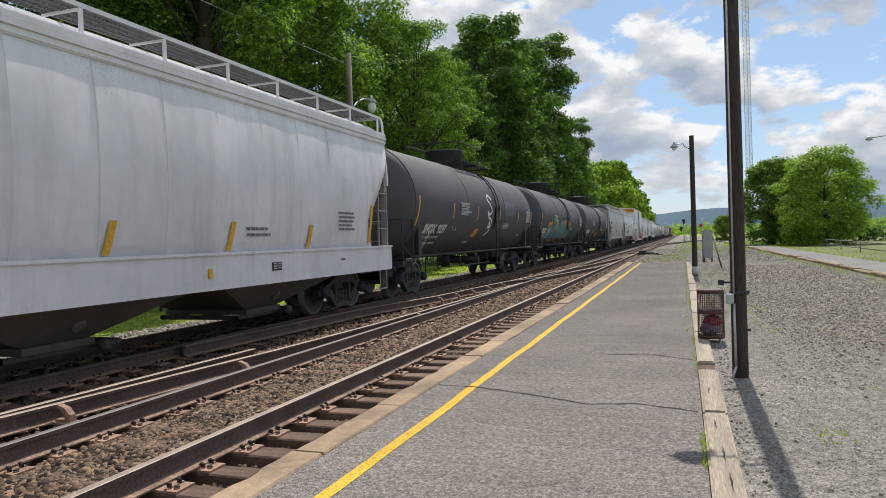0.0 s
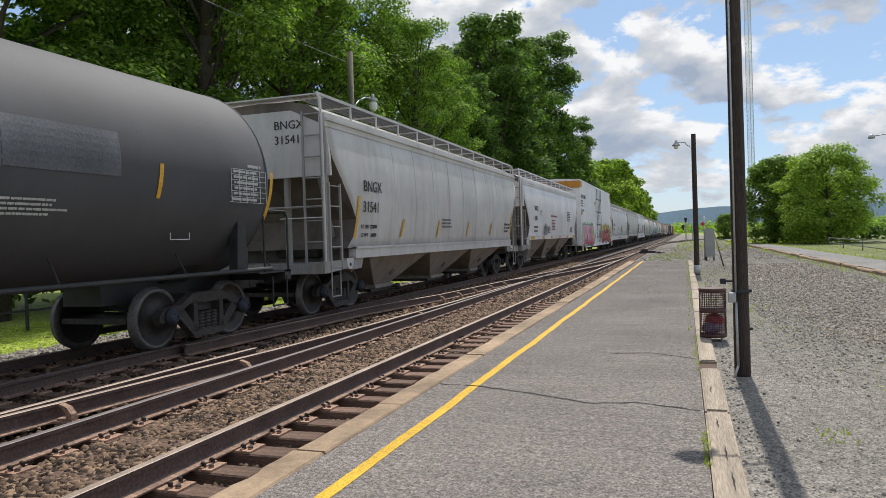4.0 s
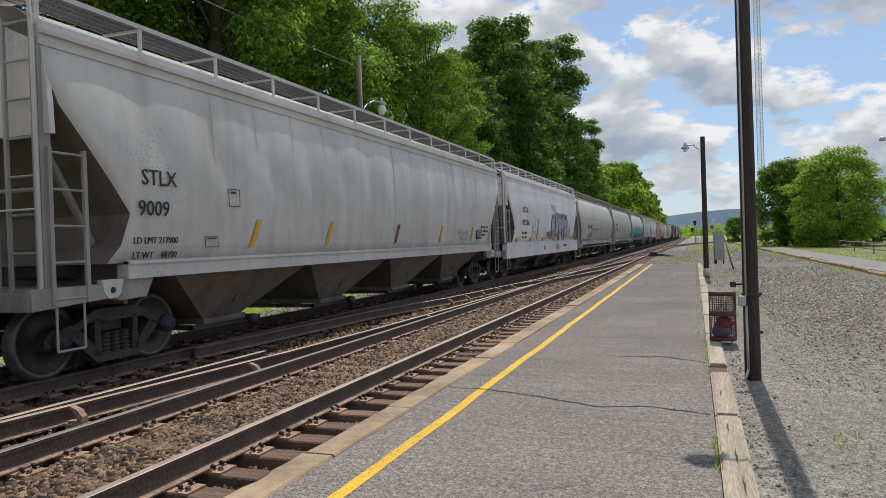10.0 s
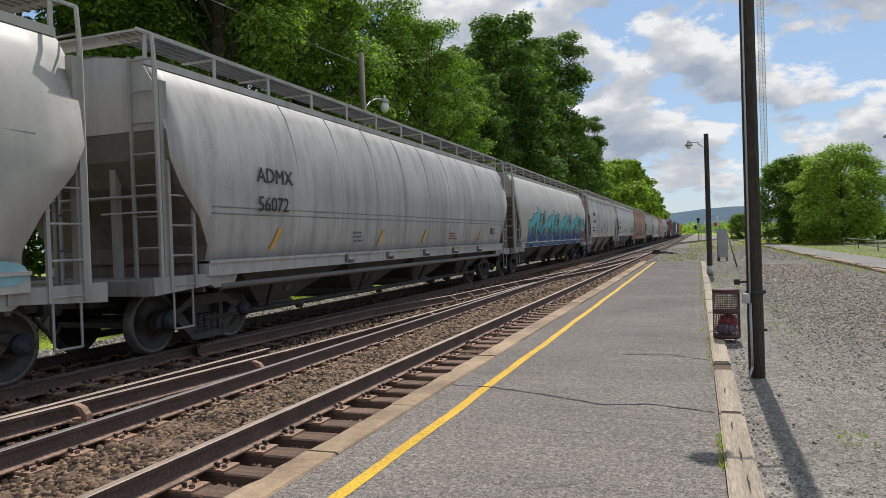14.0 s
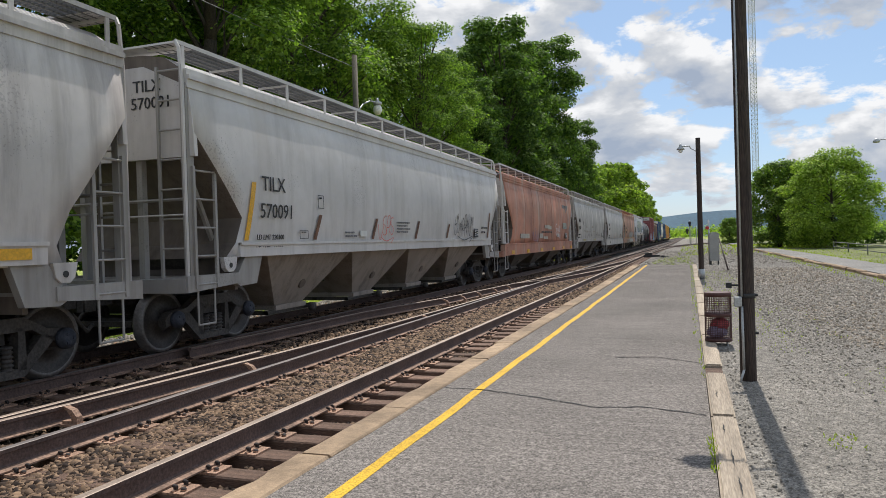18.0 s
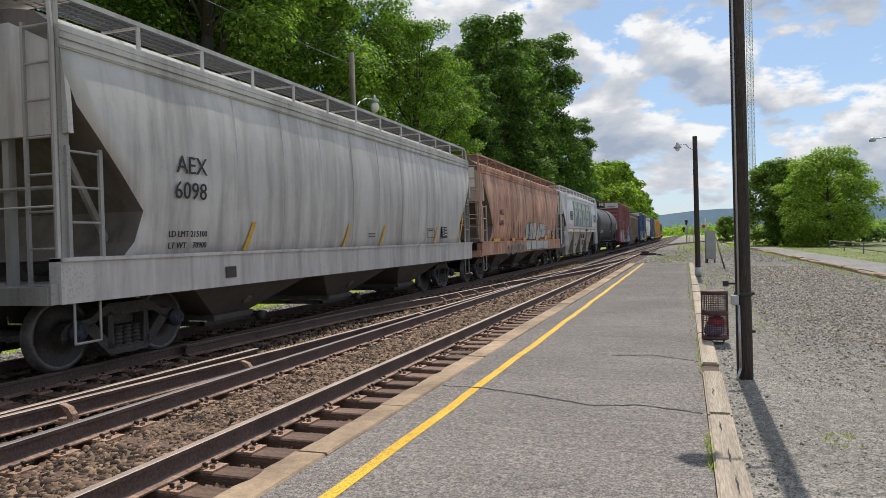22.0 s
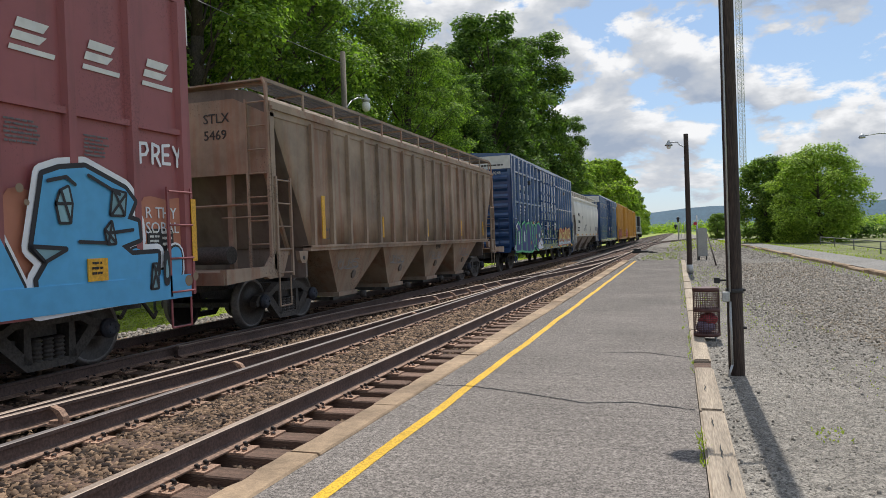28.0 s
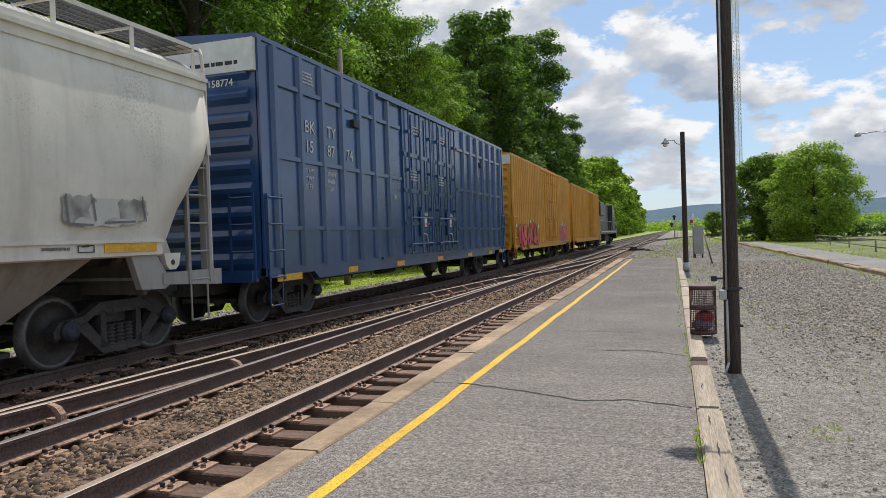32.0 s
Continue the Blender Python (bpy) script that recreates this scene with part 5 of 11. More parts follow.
# bay grime, its colour darkened to near black for the shade under the car
SHADED_BAY = paint("shaded_bay_grime", (0.10, 0.088, 0.08), 0.85, (0.05, 0.043, 0.04), 0.5, 0.3)

CARS = []


def new_car(name, label, category, s0, s1):
    """A car whose ends stand at s0 and s1 along the train, at the clip's start."""
    root = thing(name, label, category, "cars of the freight train", (TRAIN_X, (s0 + s1) / 2, HEAD))
    CARS.append((root, (s0 + s1) / 2))
    return root, (s1 - s0) / 2


CURVED = [(1.50, 1.38), (1.545, 1.60), (1.585, 2.0), (1.61, 2.4), (1.61, 2.8), (1.595, 3.2), (1.565, 3.55), (1.52, 3.86)]
ROUND = [(1.46, 1.30), (1.53, 1.55), (1.585, 1.95), (1.61, 2.4), (1.60, 2.75), (1.56, 3.1), (1.48, 3.45), (1.37, 3.78), (1.22, 4.03), (1.02, 4.14)]
STRAIGHT = [(1.50, 1.45), (1.50, 2.2), (1.50, 3.0), (1.50, 3.8)]


def shell(prof, yend, panels=9, bulge=0.0):
    """A car shell: the half profile mirrored over the roof, its length at each height by yend(z); the sheets bulge between the seams."""
    n = panels * 6
    full = [(x, z) for x, z in prof] + [(-x, z) for x, z in reversed(prof)]
    bm = bmesh.new()
    rows = []
    for x, z in full:
        e = yend(z)
        up = math.sin(math.pi * min(1, max(0, (z - 1.4) / 2.5))) if abs(x) > 1.2 else 0
        amp = [bulge * up * (0.6 + 0.5 * noise.noise((k * 1.7, e, 2.2))) for k in range(panels)] + [0]
        rows.append([bm.verts.new((x + math.copysign(amp[j // 6] * math.sin(math.pi * (j % 6) / 6), x), -e + 2 * e * j / n, z)) for j in range(n + 1)])
    for a, b in zip(rows, rows[1:]):
        for j in range(n):
            f = bm.faces.new((a[j], a[j + 1], b[j + 1], b[j]))
            f.smooth = True
    m = len(rows)
    for i in range(m // 2 - 1):
        for j in (0, n):
            f = bm.faces.new((rows[i][j], rows[i + 1][j], rows[m - 2 - i][j], rows[m - 1 - i][j]))
            f.material_index = 1
    for j in range(n):
        bm.faces.new((rows[0][j], rows[-1][j], rows[-1][j + 1], rows[0][j + 1]))
    return bm


def profile_x(prof, z):
    for (xa, za), (xb, zb) in zip(prof, prof[1:]):
        if za <= z <= zb:
            return xa + (xb - xa) * (z - za) / (zb - za)
    return prof[0][0]


def profile_tilt(prof, z):
    for (xa, za), (xb, zb) in zip(prof, prof[1:]):
        if za <= z <= zb:
            return math.degrees(math.atan2(xb - xa, zb - za))
    return 0.0


def hopper_car(name, label, s0, s1, body_mat, style="curved", bays=4, sill=0.40, end_mat=None, sill_mat=None, bay_mat=None, seams=10, seam_mat=None,
               eave=3, cut=(3.35, 2.0, 1.15), inset=0.30, bulge=0.022, pipe=False, wide_grate=True, ribs=0, post_w=0.07, sill_top=None, rail_mat=None, cross=True, bay_z=0.42, truck=1.72, bay_w=1.0, bay_in=0.82, bay_len=0.50):
    car, half = new_car(name, label, "hopper car", s0, s1)
    prof = {"curved": CURVED, "round": ROUND, "straight": STRAIGHT}[style]
    end_mat, sill_mat, bay_mat, rail_mat = end_mat or body_mat, sill_mat or body_mat, bay_mat or HOPPER_GREY, rail_mat or sill_mat or body_mat
    if sill_top and sill_top > 1.9:
        prof = [(profile_x(prof, sill_top - 0.12), sill_top - 0.12)] + [q for q in prof if q[1] > sill_top]
    top_z = prof[-1][1]
    zb = prof[0][1]
    frame_mat = end_mat if end_mat is not body_mat or body_mat in (TAUPE_CAR, BROWN_CAR) else SHADED_END_GREY

    def yend(z):
        e = half - inset
        if z < cut[0]:
            e -= min(1.0, (cut[0] - z) / (cut[0] - cut[1])) * cut[2]
        if z < 1.75 and style == "curved":
            e += 0.35 * (1.75 - z) / 0.4
        return e

    full_prof = list(prof)
    if style == "round":
        full_prof += [(0.5, 4.24), (0.02, 4.28)]
    else:
        full_prof += [(1.50, top_z + 0.02), (1.44, top_z + 0.252), (1.12, top_z + 0.46), (0.75, top_z + 0.53), (0.02, top_z + 0.56)]
    part("body", shell(full_prof, yend, max(seams - 1, 4) + 2, bulge), body_mat, car).data.materials.append(SHADED_DIRT)
    # eave beams under the roof edge
    if eave and style != "round":
        for s in (-1, 1):
            bm = bmesh.new()
            X0 = prof[-1][0]
            out = [(0.02, -0.02)]
            for dz, w in (((0.0, 0.035), (0.085, 0.05), (0.17, 0.035)) if eave == 3 else ((0.10, 0.06),)):
                out += [(0.02, dz), (w, dz), (w, dz + 0.06), (0.02, dz + 0.06)]
            out += [(0.02, 0.25)]
            poly = [(s * (X0 + a), top_z + c) for a, c in out] + [(s * 1.40, top_z + 0.25), (s * 1.40, top_z - 0.02)]
            prism(bm, poly, -half + inset - 0.05, half - inset + 0.05, "Y")
            part("eave", bm, body_mat, car)
    elif eave:
        for s in (-1, 1):
            bm = bmesh.new()
            box(bm, min(s * 1.06, s * 1.22), max(s * 1.06, s * 1.22), -half + inset, half - inset, 4.05, 4.16)
            part("eave", bm, body_mat, car)
    # side sill
    st = sill_top or zb + 0.02
    for s in (-1, 1):
        bm = bmesh.new()
        x0, x1 = sorted((s * 1.40, s * 1.575))
        e = half - 0.15 if sill > 0.3 else half - inset - cut[2] * 0.95
        box(bm, x0, x1, -e, e, st - sill, st)
        box(bm, x0, x1 + (0.03 if s > 0 else 0), -e, e, st - 0.035, st + 0.01)
        part("side_sill", bm, sill_mat, car)
    # weld seams on the curved sheets
    if seams:
        for i in range(seams):
            e0 = half - inset - cut[2]
            y = -e0 + 2 * e0 * (i + 1.5) / (seams + 2) if seams > 1 else 0
            bm = bmesh.new()
            prev = None
            for x, z in prof:
                cur = [bm.verts.new(p) for p in ((x + 0.004, y - 0.012, z), (x + 0.016, y, z), (x + 0.004, y + 0.012, z))]
                if prev:
                    bm.faces.new((prev[0], prev[1], cur[1], cur[0]))
                    bm.faces.new((prev[1], prev[2], cur[2], cur[1]))
                prev = cur
            part("seam", bm, seam_mat or body_mat, car)
    for i in range(ribs):
        y = -half + inset + 1.35 + (2 * half - 2 * inset - 2.7) * i / (ribs - 1)
        bm = bmesh.new()
        box(bm, 1.49, 1.58, y - 0.045, y + 0.045, zb, top_z + 0.02)
        part("rib", bm, body_mat, car)
    # slope-sheet bays and outlets
    lo, hi = -half + inset + cut[2] + 0.9, half - inset - cut[2] - 0.9
    if bays:
        p = (hi - lo) / bays
        zt = st - sill + 0.05
        for i in range(bays):
            c = lo + p * (i + 0.5)
            bm = bmesh.new()
            a = [bm.verts.new(q) for q in ((-1.43, c - p / 2 * bay_w, zt), (1.43, c - p / 2 * bay_w, zt), (1.43, c + p / 2 * bay_w, zt), (-1.43, c + p / 2 * bay_w, zt))]
            zl, bi, bl = bay_z, bay_in, bay_len
            b = [bm.verts.new(q) for q in ((-bi, c - bl, zl), (bi, c - bl, zl), (bi, c + bl, zl), (-bi, c + bl, zl))]
            for k in range(4):
                bm.faces.new((a[k], a[(k + 1) % 4], b[(k + 1) % 4], b[k]))
            bm.faces.new(b)
            bm.faces.new(a[::-1])
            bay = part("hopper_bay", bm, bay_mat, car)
            # outlet frame, its two slide rails, the pinion shaft with its capstan
            bm = bmesh.new()
            box(bm, -bi - 0.06, bi + 0.06, c - bl - 0.05, c + bl + 0.05, zl - 0.09, zl)
            part("outlet_frame", bm, bay_mat, bay)
            bm = bmesh.new()
            for xx in (-bi, -0.05, bi - 0.05):
                box(bm, xx - 0.02, xx + 0.07, c - bl - 0.25, c + bl + 0.55, zl - 0.15, zl - 0.09)
            for yy in (c - bl - 0.25, c + bl + 0.5):
                box(bm, -bi, bi, yy, yy + 0.05, zl - 0.16, zl - 0.08)
            part("outlet_gate", bm, TRUCK_IRON, bay)
            bm = bmesh.new()
            cyl(bm, (-bi - 0.2, c + bl + 0.08, zl - 0.11), (bi + 0.24, c + bl + 0.08, zl - 0.11), 0.028, seg=8)
            lathe(bm, [(0.035, bi + 0.12), (0.085, bi + 0.14), (0.085, bi + 0.24), (0.04, bi + 0.26)], "X", (0, c + bl + 0.08, zl - 0.11), seg=10)
            part("capstan", bm, TRUCK_IRON, bay)
            bm = bmesh.new()
            xm, zm = 1.43 + (bi - 1.43) * 0.62, zt + (zl - zt) * 0.62
            nx, nz = (zt - zl), -(1.43 - bi)
            ll = math.hypot(nx, nz)
            cyl(bm, (xm, c + 0.12, zm), (xm + 0.035 * nx / ll, c + 0.12, zm + 0.035 * nz / ll), 0.10, 0.09, seg=10)
            part("vibrator_bracket", bm, SHADED_DIRT, bay)
    # jacking pads under the sill ends
    if bays and sill < 0.3 and style != "round":
        for s in (-1, 1):
            y0 = s * (half - inset - cut[2] * 0.75)
            bm = bmesh.new()
            prism(bm, [(y0 - 0.17, st - sill + 0.01), (y0 + 0.17, st - sill + 0.01), (y0 + 0.13, st - sill - 0.16), (y0 + 0.06, st - sill - 0.22), (y0 - 0.06, st - sill - 0.22), (y0 - 0.13, st - sill - 0.16)], 1.47, 1.55)
            pad = part("jacking_pad", bm, sill_mat, car)
            bm = bmesh.new()
            cyl(bm, (1.54, y0, st - sill - 0.12), (1.556, y0, st - sill - 0.12), 0.04, seg=10)
            part("hole", bm, BLACK_IRON, pad)
    if pipe:
        bm = bmesh.new()
        cyl(bm, (1.0, lo - 0.4, 0.42), (1.0, hi + 0.4, 0.42), 0.05, seg=10)
        for i in range(bays):
            c = lo + (hi - lo) * (i + 0.5) / bays
            tube(bm, [(1.0, c, 0.42), (0.75, c + 0.2, 0.40)], 0.06)
            tube(bm, [(1.42, c - 0.9, 0.95), (1.0, c - 0.5, 0.44)], 0.03)
        part("pipe", bm, TRUCK_IRON, car)
        bm = bmesh.new()
        cyl(bm, (1.50, lo - 0.6, 0.93), (1.50, hi + 0.6, 0.93), 0.05, seg=8)
        part("pipe", bm, GREY_END, car)
    # centre sill and end sills
    bm = bmesh.new()
    box(bm, -0.3, 0.3, -half + 0.15, half - 0.15, 0.72, 1.02)
    part("centre_sill", bm, TRUCK_IRON, car)
    for s in (-1, 1):
        bm = bmesh.new()
        ya, yb = sorted((s * (half - 0.02), s * (half - 0.16)))
        box(bm, -1.5, 1.5, ya, yb, 0.90, 1.10)
        y0, y1 = sorted((s * (half - 0.16), s * (half - 1.7)))
        box(bm, -1.5, 1.5, y0, y1, 1.06, 1.10)
        for xx in (1.42, -1.54):
            prism(bm, [(s * (half - 0.04), 1.14), (s * (half - 1.35), 1.14), (s * (half - 1.35), 0.98), (s * (half - 0.04), 0.90)], xx, xx + 0.12)
            if sill <= 0.3:
                prism(bm, [(s * (half - 1.15), 1.0), (s * (half - 1.6), st - 0.02), (s * (half - 2.0), st - 0.02), (s * (half - 1.75), 0.94), (s * (half - 1.3), 0.92)], xx, xx + 0.1)
        part("end_platform", bm, sill_mat if frame_mat is not SHADED_END_GREY else SHADED_END_GREY, car)
        # corner posts and end bracing
        bm = bmesh.new()
        for xx in (-1.47, 1.47):
            box(bm, xx - 0.05, xx + 0.05, s * (half - inset) - post_w, s * (half - inset) + post_w, 1.08, top_z + (0.05 if style != "round" else -0.35))
        for xx in (-0.55, 0.55):
            box(bm, xx - 0.05, xx + 0.05, s * (half - inset - 0.1) - 0.05, s * (half - inset - 0.1) + 0.05, 1.08, 3.2)
        cyl(bm, (-1.45, s * (half - inset), 2.25), (1.45, s * (half - inset), 2.25), 0.025, seg=6)
        cyl(bm, (1.3, s * (half - inset - 0.05), top_z - 0.9), (1.0, s * (half - inset - 1.3), 1.3), 0.05, seg=6)
        part("end_frame", bm, frame_mat, car)
        # upper end sheet
        bm = bmesh.new()
        ya, yb = sorted((s * (half - inset + 0.012), s * (half - inset - 0.06)))
        zlow = top_z - 1.0
        pr = [(x, z) for x, z in prof if z > zlow]
        poly = [(profile_x(prof, zlow), zlow)] + pr + ([(0.75, top_z + 0.36)] if style != "round" else [(0.4, 4.23)])
        poly = poly + [(-x, z) for x, z in reversed(poly)]
        prism(bm, poly, ya, yb, "Y")
        part("end_sheet", bm, end_mat if end_mat is not body_mat else body_mat, car)
        # ladders
        bm = bmesh.new()
        a0, a1 = sorted((s * (half - inset - 0.02), s * (half - inset - 0.50)))
        ladder(bm, 1.54, a0, a1, 0.95, 2.72, 5)
        end_ladder(bm, s * (half - inset + 0.09), 1.05, 1.47, 1.05, top_z + (0.3 if style != "round" else 0.0), 8)
        stirrup(bm, 1.52, a0 + 0.05, a1 - 0.05, 0.42, 0.95)
        part("ladder", bm, rail_mat if body_mat is TAUPE_CAR else frame_mat, car)
        bm = bmesh.new()
        tube(bm, [(1.47, s * (half - inset + 0.12), 2.02), (0.5, s * (half - inset + 0.12), 2.02), (0.5, s * (half - inset + 0.02), 2.02)], 0.014)
        part("handrail", bm, rail_mat, car)
        bm = bmesh.new()
        ya, yb = sorted((s * (half - inset - cut[2] - 0.05), s * (half - inset - cut[2] - 0.12)))
        box(bm, -1.38, 1.38, ya, yb, 0.86, zb + 0.02)
        part("shear_plate", bm, SHADED_DIRT, car)
    bm = bmesh.new()
    cyl(bm, (0.7, half - 1.25, 1.45), (0.7, half - 2.0, 1.45), 0.2, seg=12)
    part("brake_reservoir", bm, TRUCK_IRON, car)
    bm = bmesh.new()
    cyl(bm, (-0.3, -half + 1.4, 1.35), (0.7, -half + 1.4, 1.35), 0.16, seg=12)
    part("brake_reservoir", bm, TRUCK_IRON, car)
    # running board with its posts
    rb_z = top_z + (0.64 if style != "round" else 0.36)
    ro = 1.40 if style != "round" else 1.20
    for s in (-1, 1):
        bm = bmesh.new()
        e = half - inset + 0.10
        nb = 16
        x0, x1 = sorted((s * ro, s * (ro - 0.55)))
        for k in range(5):
            xx = x0 + (x1 - x0) * k / 4
            box(bm, xx - 0.012, xx + 0.012, -e, e, rb_z - 0.035, rb_z)
        m = int(e * 2 / 0.07)
        for k in range(m):
            y = -e + 2 * e * k / (m - 1)
            box(bm, x0, x1, y - 0.006, y + 0.006, rb_z - 0.03, rb_z - 0.004)
        board = part("running_board", bm, GRATING, car)
        for k in range(13):
            y = -e + 0.15 + (2 * e - 0.3) * k / 12
            zf = top_z + (0.1 if style != "round" else -0.06)
            bm = bmesh.new()
            box(bm, s * ro - 0.012, s * ro + 0.012, y - 0.03, y + 0.03, zf, rb_z)
            box(bm, min(s * ro, s * (ro - 0.6)), max(s * ro, s * (ro - 0.6)), y - 0.02, y + 0.02, rb_z - 0.06, rb_z - 0.03)
            part("bracket", bm, rail_mat, board)
        bm = bmesh.new()
        box(bm, s * ro - 0.014, s * ro + 0.014, -e, e, rb_z - 0.03, rb_z + 0.03)
        part("edge_rail", bm, rail_mat, board)
    if cross:
        for s in (-1, 1):
            bm = bmesh.new()
            ya, yb = sorted((s * (half - inset + 0.12), s * (half - inset - 0.3)))
            box(bm, -ro, ro, ya, yb, rb_z - 0.03, rb_z)
            tube(bm, [(ro, s * (half - inset + 0.10), rb_z), (1.45, s * (half - inset + 0.09), rb_z - 0.10), (1.49, s * (half - inset + 0.09), rb_z - 0.6), (1.49, s * (half - inset + 0.09), 1.0)], 0.028)
            part("end_board", bm, rail_mat, car)
    bm = bmesh.new()
    box(bm, -0.35, 0.35, -half + 2, half - 2, (top_z + 0.54 if style != "round" else 4.26), (top_z + 0.64 if style != "round" else 4.34))
    part("hatch", bm, body_mat, car)
    add_truck(car, -half + truck)
    add_truck(car, half - truck)
    add_couplers(car, half)
    return car, half, prof


BULGE_CLEAR = 0.022


def on_side(prof, z, out=0.012):
    return profile_x(prof, z) + out, -profile_tilt(prof, z)


def hopper_text(car, prof, body, y, z, size, material=None, **kw):
    x, tilt = on_side(prof, z + size / 2)
    side_text(car, body, y, z, size, material or INK_BLACK, x=x + BULGE_CLEAR, tilt=tilt, **kw)


def hopper_bars(car, prof, y, z, w, h, material=None, lines=3):
    x, tilt = on_side(prof, z - h / 2, 0.008)
    bars(car, y, z, w, h, material or INK_GREY, x=x + BULGE_CLEAR, lines=lines)


def stripe(car, prof, y, z0, z1, w=0.10, lean=0.0, material=None):
    """A leaning reflector strip that follows the curve of the side."""
    bm = bmesh.new()
    prev = None
    for i in range(5):
        z = z0 + (z1 - z0) * i / 4
        x = profile_x(prof, z)
        yy = y + lean * i / 4
        cur = [bm.verts.new(q) for q in ((x + 0.028, yy, z), (x + 0.028, yy + w, z))]
        if prev:
            bm.faces.new((prev[0], prev[1], cur[1], cur[0]))
        prev = cur
    return part("reflector", bm, material or STRIPE, car)


TANK_R, TANK_Z = 1.60, 2.59


def tank_car(name, label, s0, s1, number_y=None):
    car, half = new_car(name, label, "tank car", s0, s1)
    R, zc = TANK_R, TANK_Z
    L = half - 0.78
    rings = []
    dome = 0.55
    for i in range(8):
        a = math.pi / 2 * i / 7
        rings.append((max(R * math.sin(a), 0.02), -L - dome * math.cos(a) + dome * 0.4))
    for i in range(1, 12):
        rings.append((R, -L + 0.22 + (2 * L - 0.44) * i / 12))
    for i in range(8):
        a = math.pi / 2 * (7 - i) / 7
        rings.append((max(R * math.sin(a), 0.02), L + dome * math.cos(a) - dome * 0.4))
    bm = bmesh.new()
    lathe(bm, rings, "Y", (0, 0, zc), seg=56)
    part("tank", bm, TANK_BLACK, car)
    for y in (-L + 0.2, -L * 0.33, L * 0.33, L - 0.2):
        bm = bmesh.new()
        lathe(bm, [(R + 0.001, -0.02), (R + 0.012, -0.01), (R + 0.012, 0.01), (R + 0.001, 0.02)], "Y", (0, y, zc), seg=56)
        part("jacket_band", bm, TANK_BLACK, car)
    bm = bmesh.new()
    for s in (-1, 1):
        bm = bmesh.new()
        ya, yb = sorted((s * (half - 3.4), s * (half - 0.15)))
        box(bm, -0.35, 0.35, ya, yb, 0.70, 1.02)
        prism(bm, [(-1.1, 1.45), (-0.5, 0.95), (0.5, 0.95), (1.1, 1.45)], s * (half - 2.0) - 0.25, s * (half - 2.0) + 0.25, "Y")
        ya, yb = sorted((s * (half - 0.15), s * (half - 0.35)))
        box(bm, -1.5, 1.5, ya, yb, 0.88, 1.05)
        ya, yb = sorted((s * (half - 0.15), s * (half - 1.15)))
        box(bm, -1.5, 1.5, ya, yb, 1.02, 1.05)
        part("stub_sill", bm, BLACK_IRON, car)
    for s in (-1, 1):
        bm = bmesh.new()
        y0, y1 = s * (half - 0.2), s * (half - 0.95)
        for xx in (1.48, -1.48):
            bm = bmesh.new()
            tube(bm, [(xx, y0, 1.05), (xx, y0, 2.0), (xx, y0 - s * 0.08, 2.1), (xx, y1 + s * 0.08, 2.1), (xx, y1, 2.0), (xx, y1, 1.05)], 0.02)
            part("side_handrail", bm, BLACK_IRON, car)
        bm = bmesh.new()
        tube(bm, [(-1.48, y0, 2.08), (1.48, y0, 2.08)], 0.02)
        part("cross_handrail", bm, BLACK_IRON, car)
        bm = bmesh.new()
        stirrup(bm, 1.5, *sorted((s * (half - 0.3), s * (half - 0.75))), 0.45, 0.95)
        part("stirrup", bm, BLACK_IRON, car)
        bm = bmesh.new()
        prism(bm, [(s * (half - 1.65), 1.9), (s * (half - 1.45), 1.9), (s * (half - 1.4), 1.05), (s * (half - 1.7), 1.05)], 1.30, 1.46)
        part("saddle_bracket", bm, BLACK_IRON, car)
    bm = bmesh.new()
    cyl(bm, (1.50, -L, 1.10), (1.50, L, 1.10), 0.035, seg=8)
    n = 8
    for i in range(n):
        y = -L + 2 * L * i / (n - 1)
        tube(bm, [(1.50, y, 1.10), (1.2, y + 0.12, 1.42)], 0.016)
    part("side_rail", bm, BLACK_IRON, car)
    bm = bmesh.new()
    for xx in (-1.50,):
        cyl(bm, (xx, -L, 1.10), (xx, L, 1.10), 0.035, seg=8)
    part("side_rail", bm, BLACK_IRON, car)
    # ladder over the middle
    bm = bmesh.new()
    arc = [(R + 0.06) for _ in range(9)]
    yl = 0.9
    for dy in (0, 0.42):
        pts = []
        for i in range(12):
            a = math.radians(-62 + 145 * i / 11)
            rr = R + 0.07
            if a < 0:
                pts.append((1.63, yl + dy, zc + rr * math.sin(a) * 1.0))
            else:
                pts.append((rr * math.cos(a), yl + dy, zc + rr * math.sin(a)))
        pts = [(1.63, yl + dy, 0.55)] + pts
        tube(bm, pts, 0.022)
    for z in [0.6 + 0.33 * i for i in range(6)]:
        cyl(bm, (1.63, yl, z), (1.63, yl + 0.42, z), 0.016, seg=6)
    for i in range(6):
        a = math.radians(8 + 14 * i)
        cyl(bm, ((R + 0.07) * math.cos(a), yl, zc + (R + 0.07) * math.sin(a)), ((R + 0.07) * math.cos(a), yl + 0.42, zc + (R + 0.07) * math.sin(a)), 0.016, seg=6)
    tagged(part("ladder", bm, BLACK_IRON, car), kind="stuff")
    bm = bmesh.new()
    box(bm, 1.625, 1.64, yl - 0.01, yl + 0.43, 1.92, 2.72)
    part("ladder_guard", bm, BLACK_IRON, car)
    # manway, platform and railing on top
    bm = bmesh.new()
    lathe(bm, [(0.68, 0.0), (0.68, 0.68), (0.72, 0.68), (0.72, 0.74), (0.3, 0.80)], "Z", (0, -0.15, zc + R - 0.15), seg=24)
    part("manway", bm, TANK_BLACK, car)
    bm = bmesh.new()
    zt = zc + R + 0.10
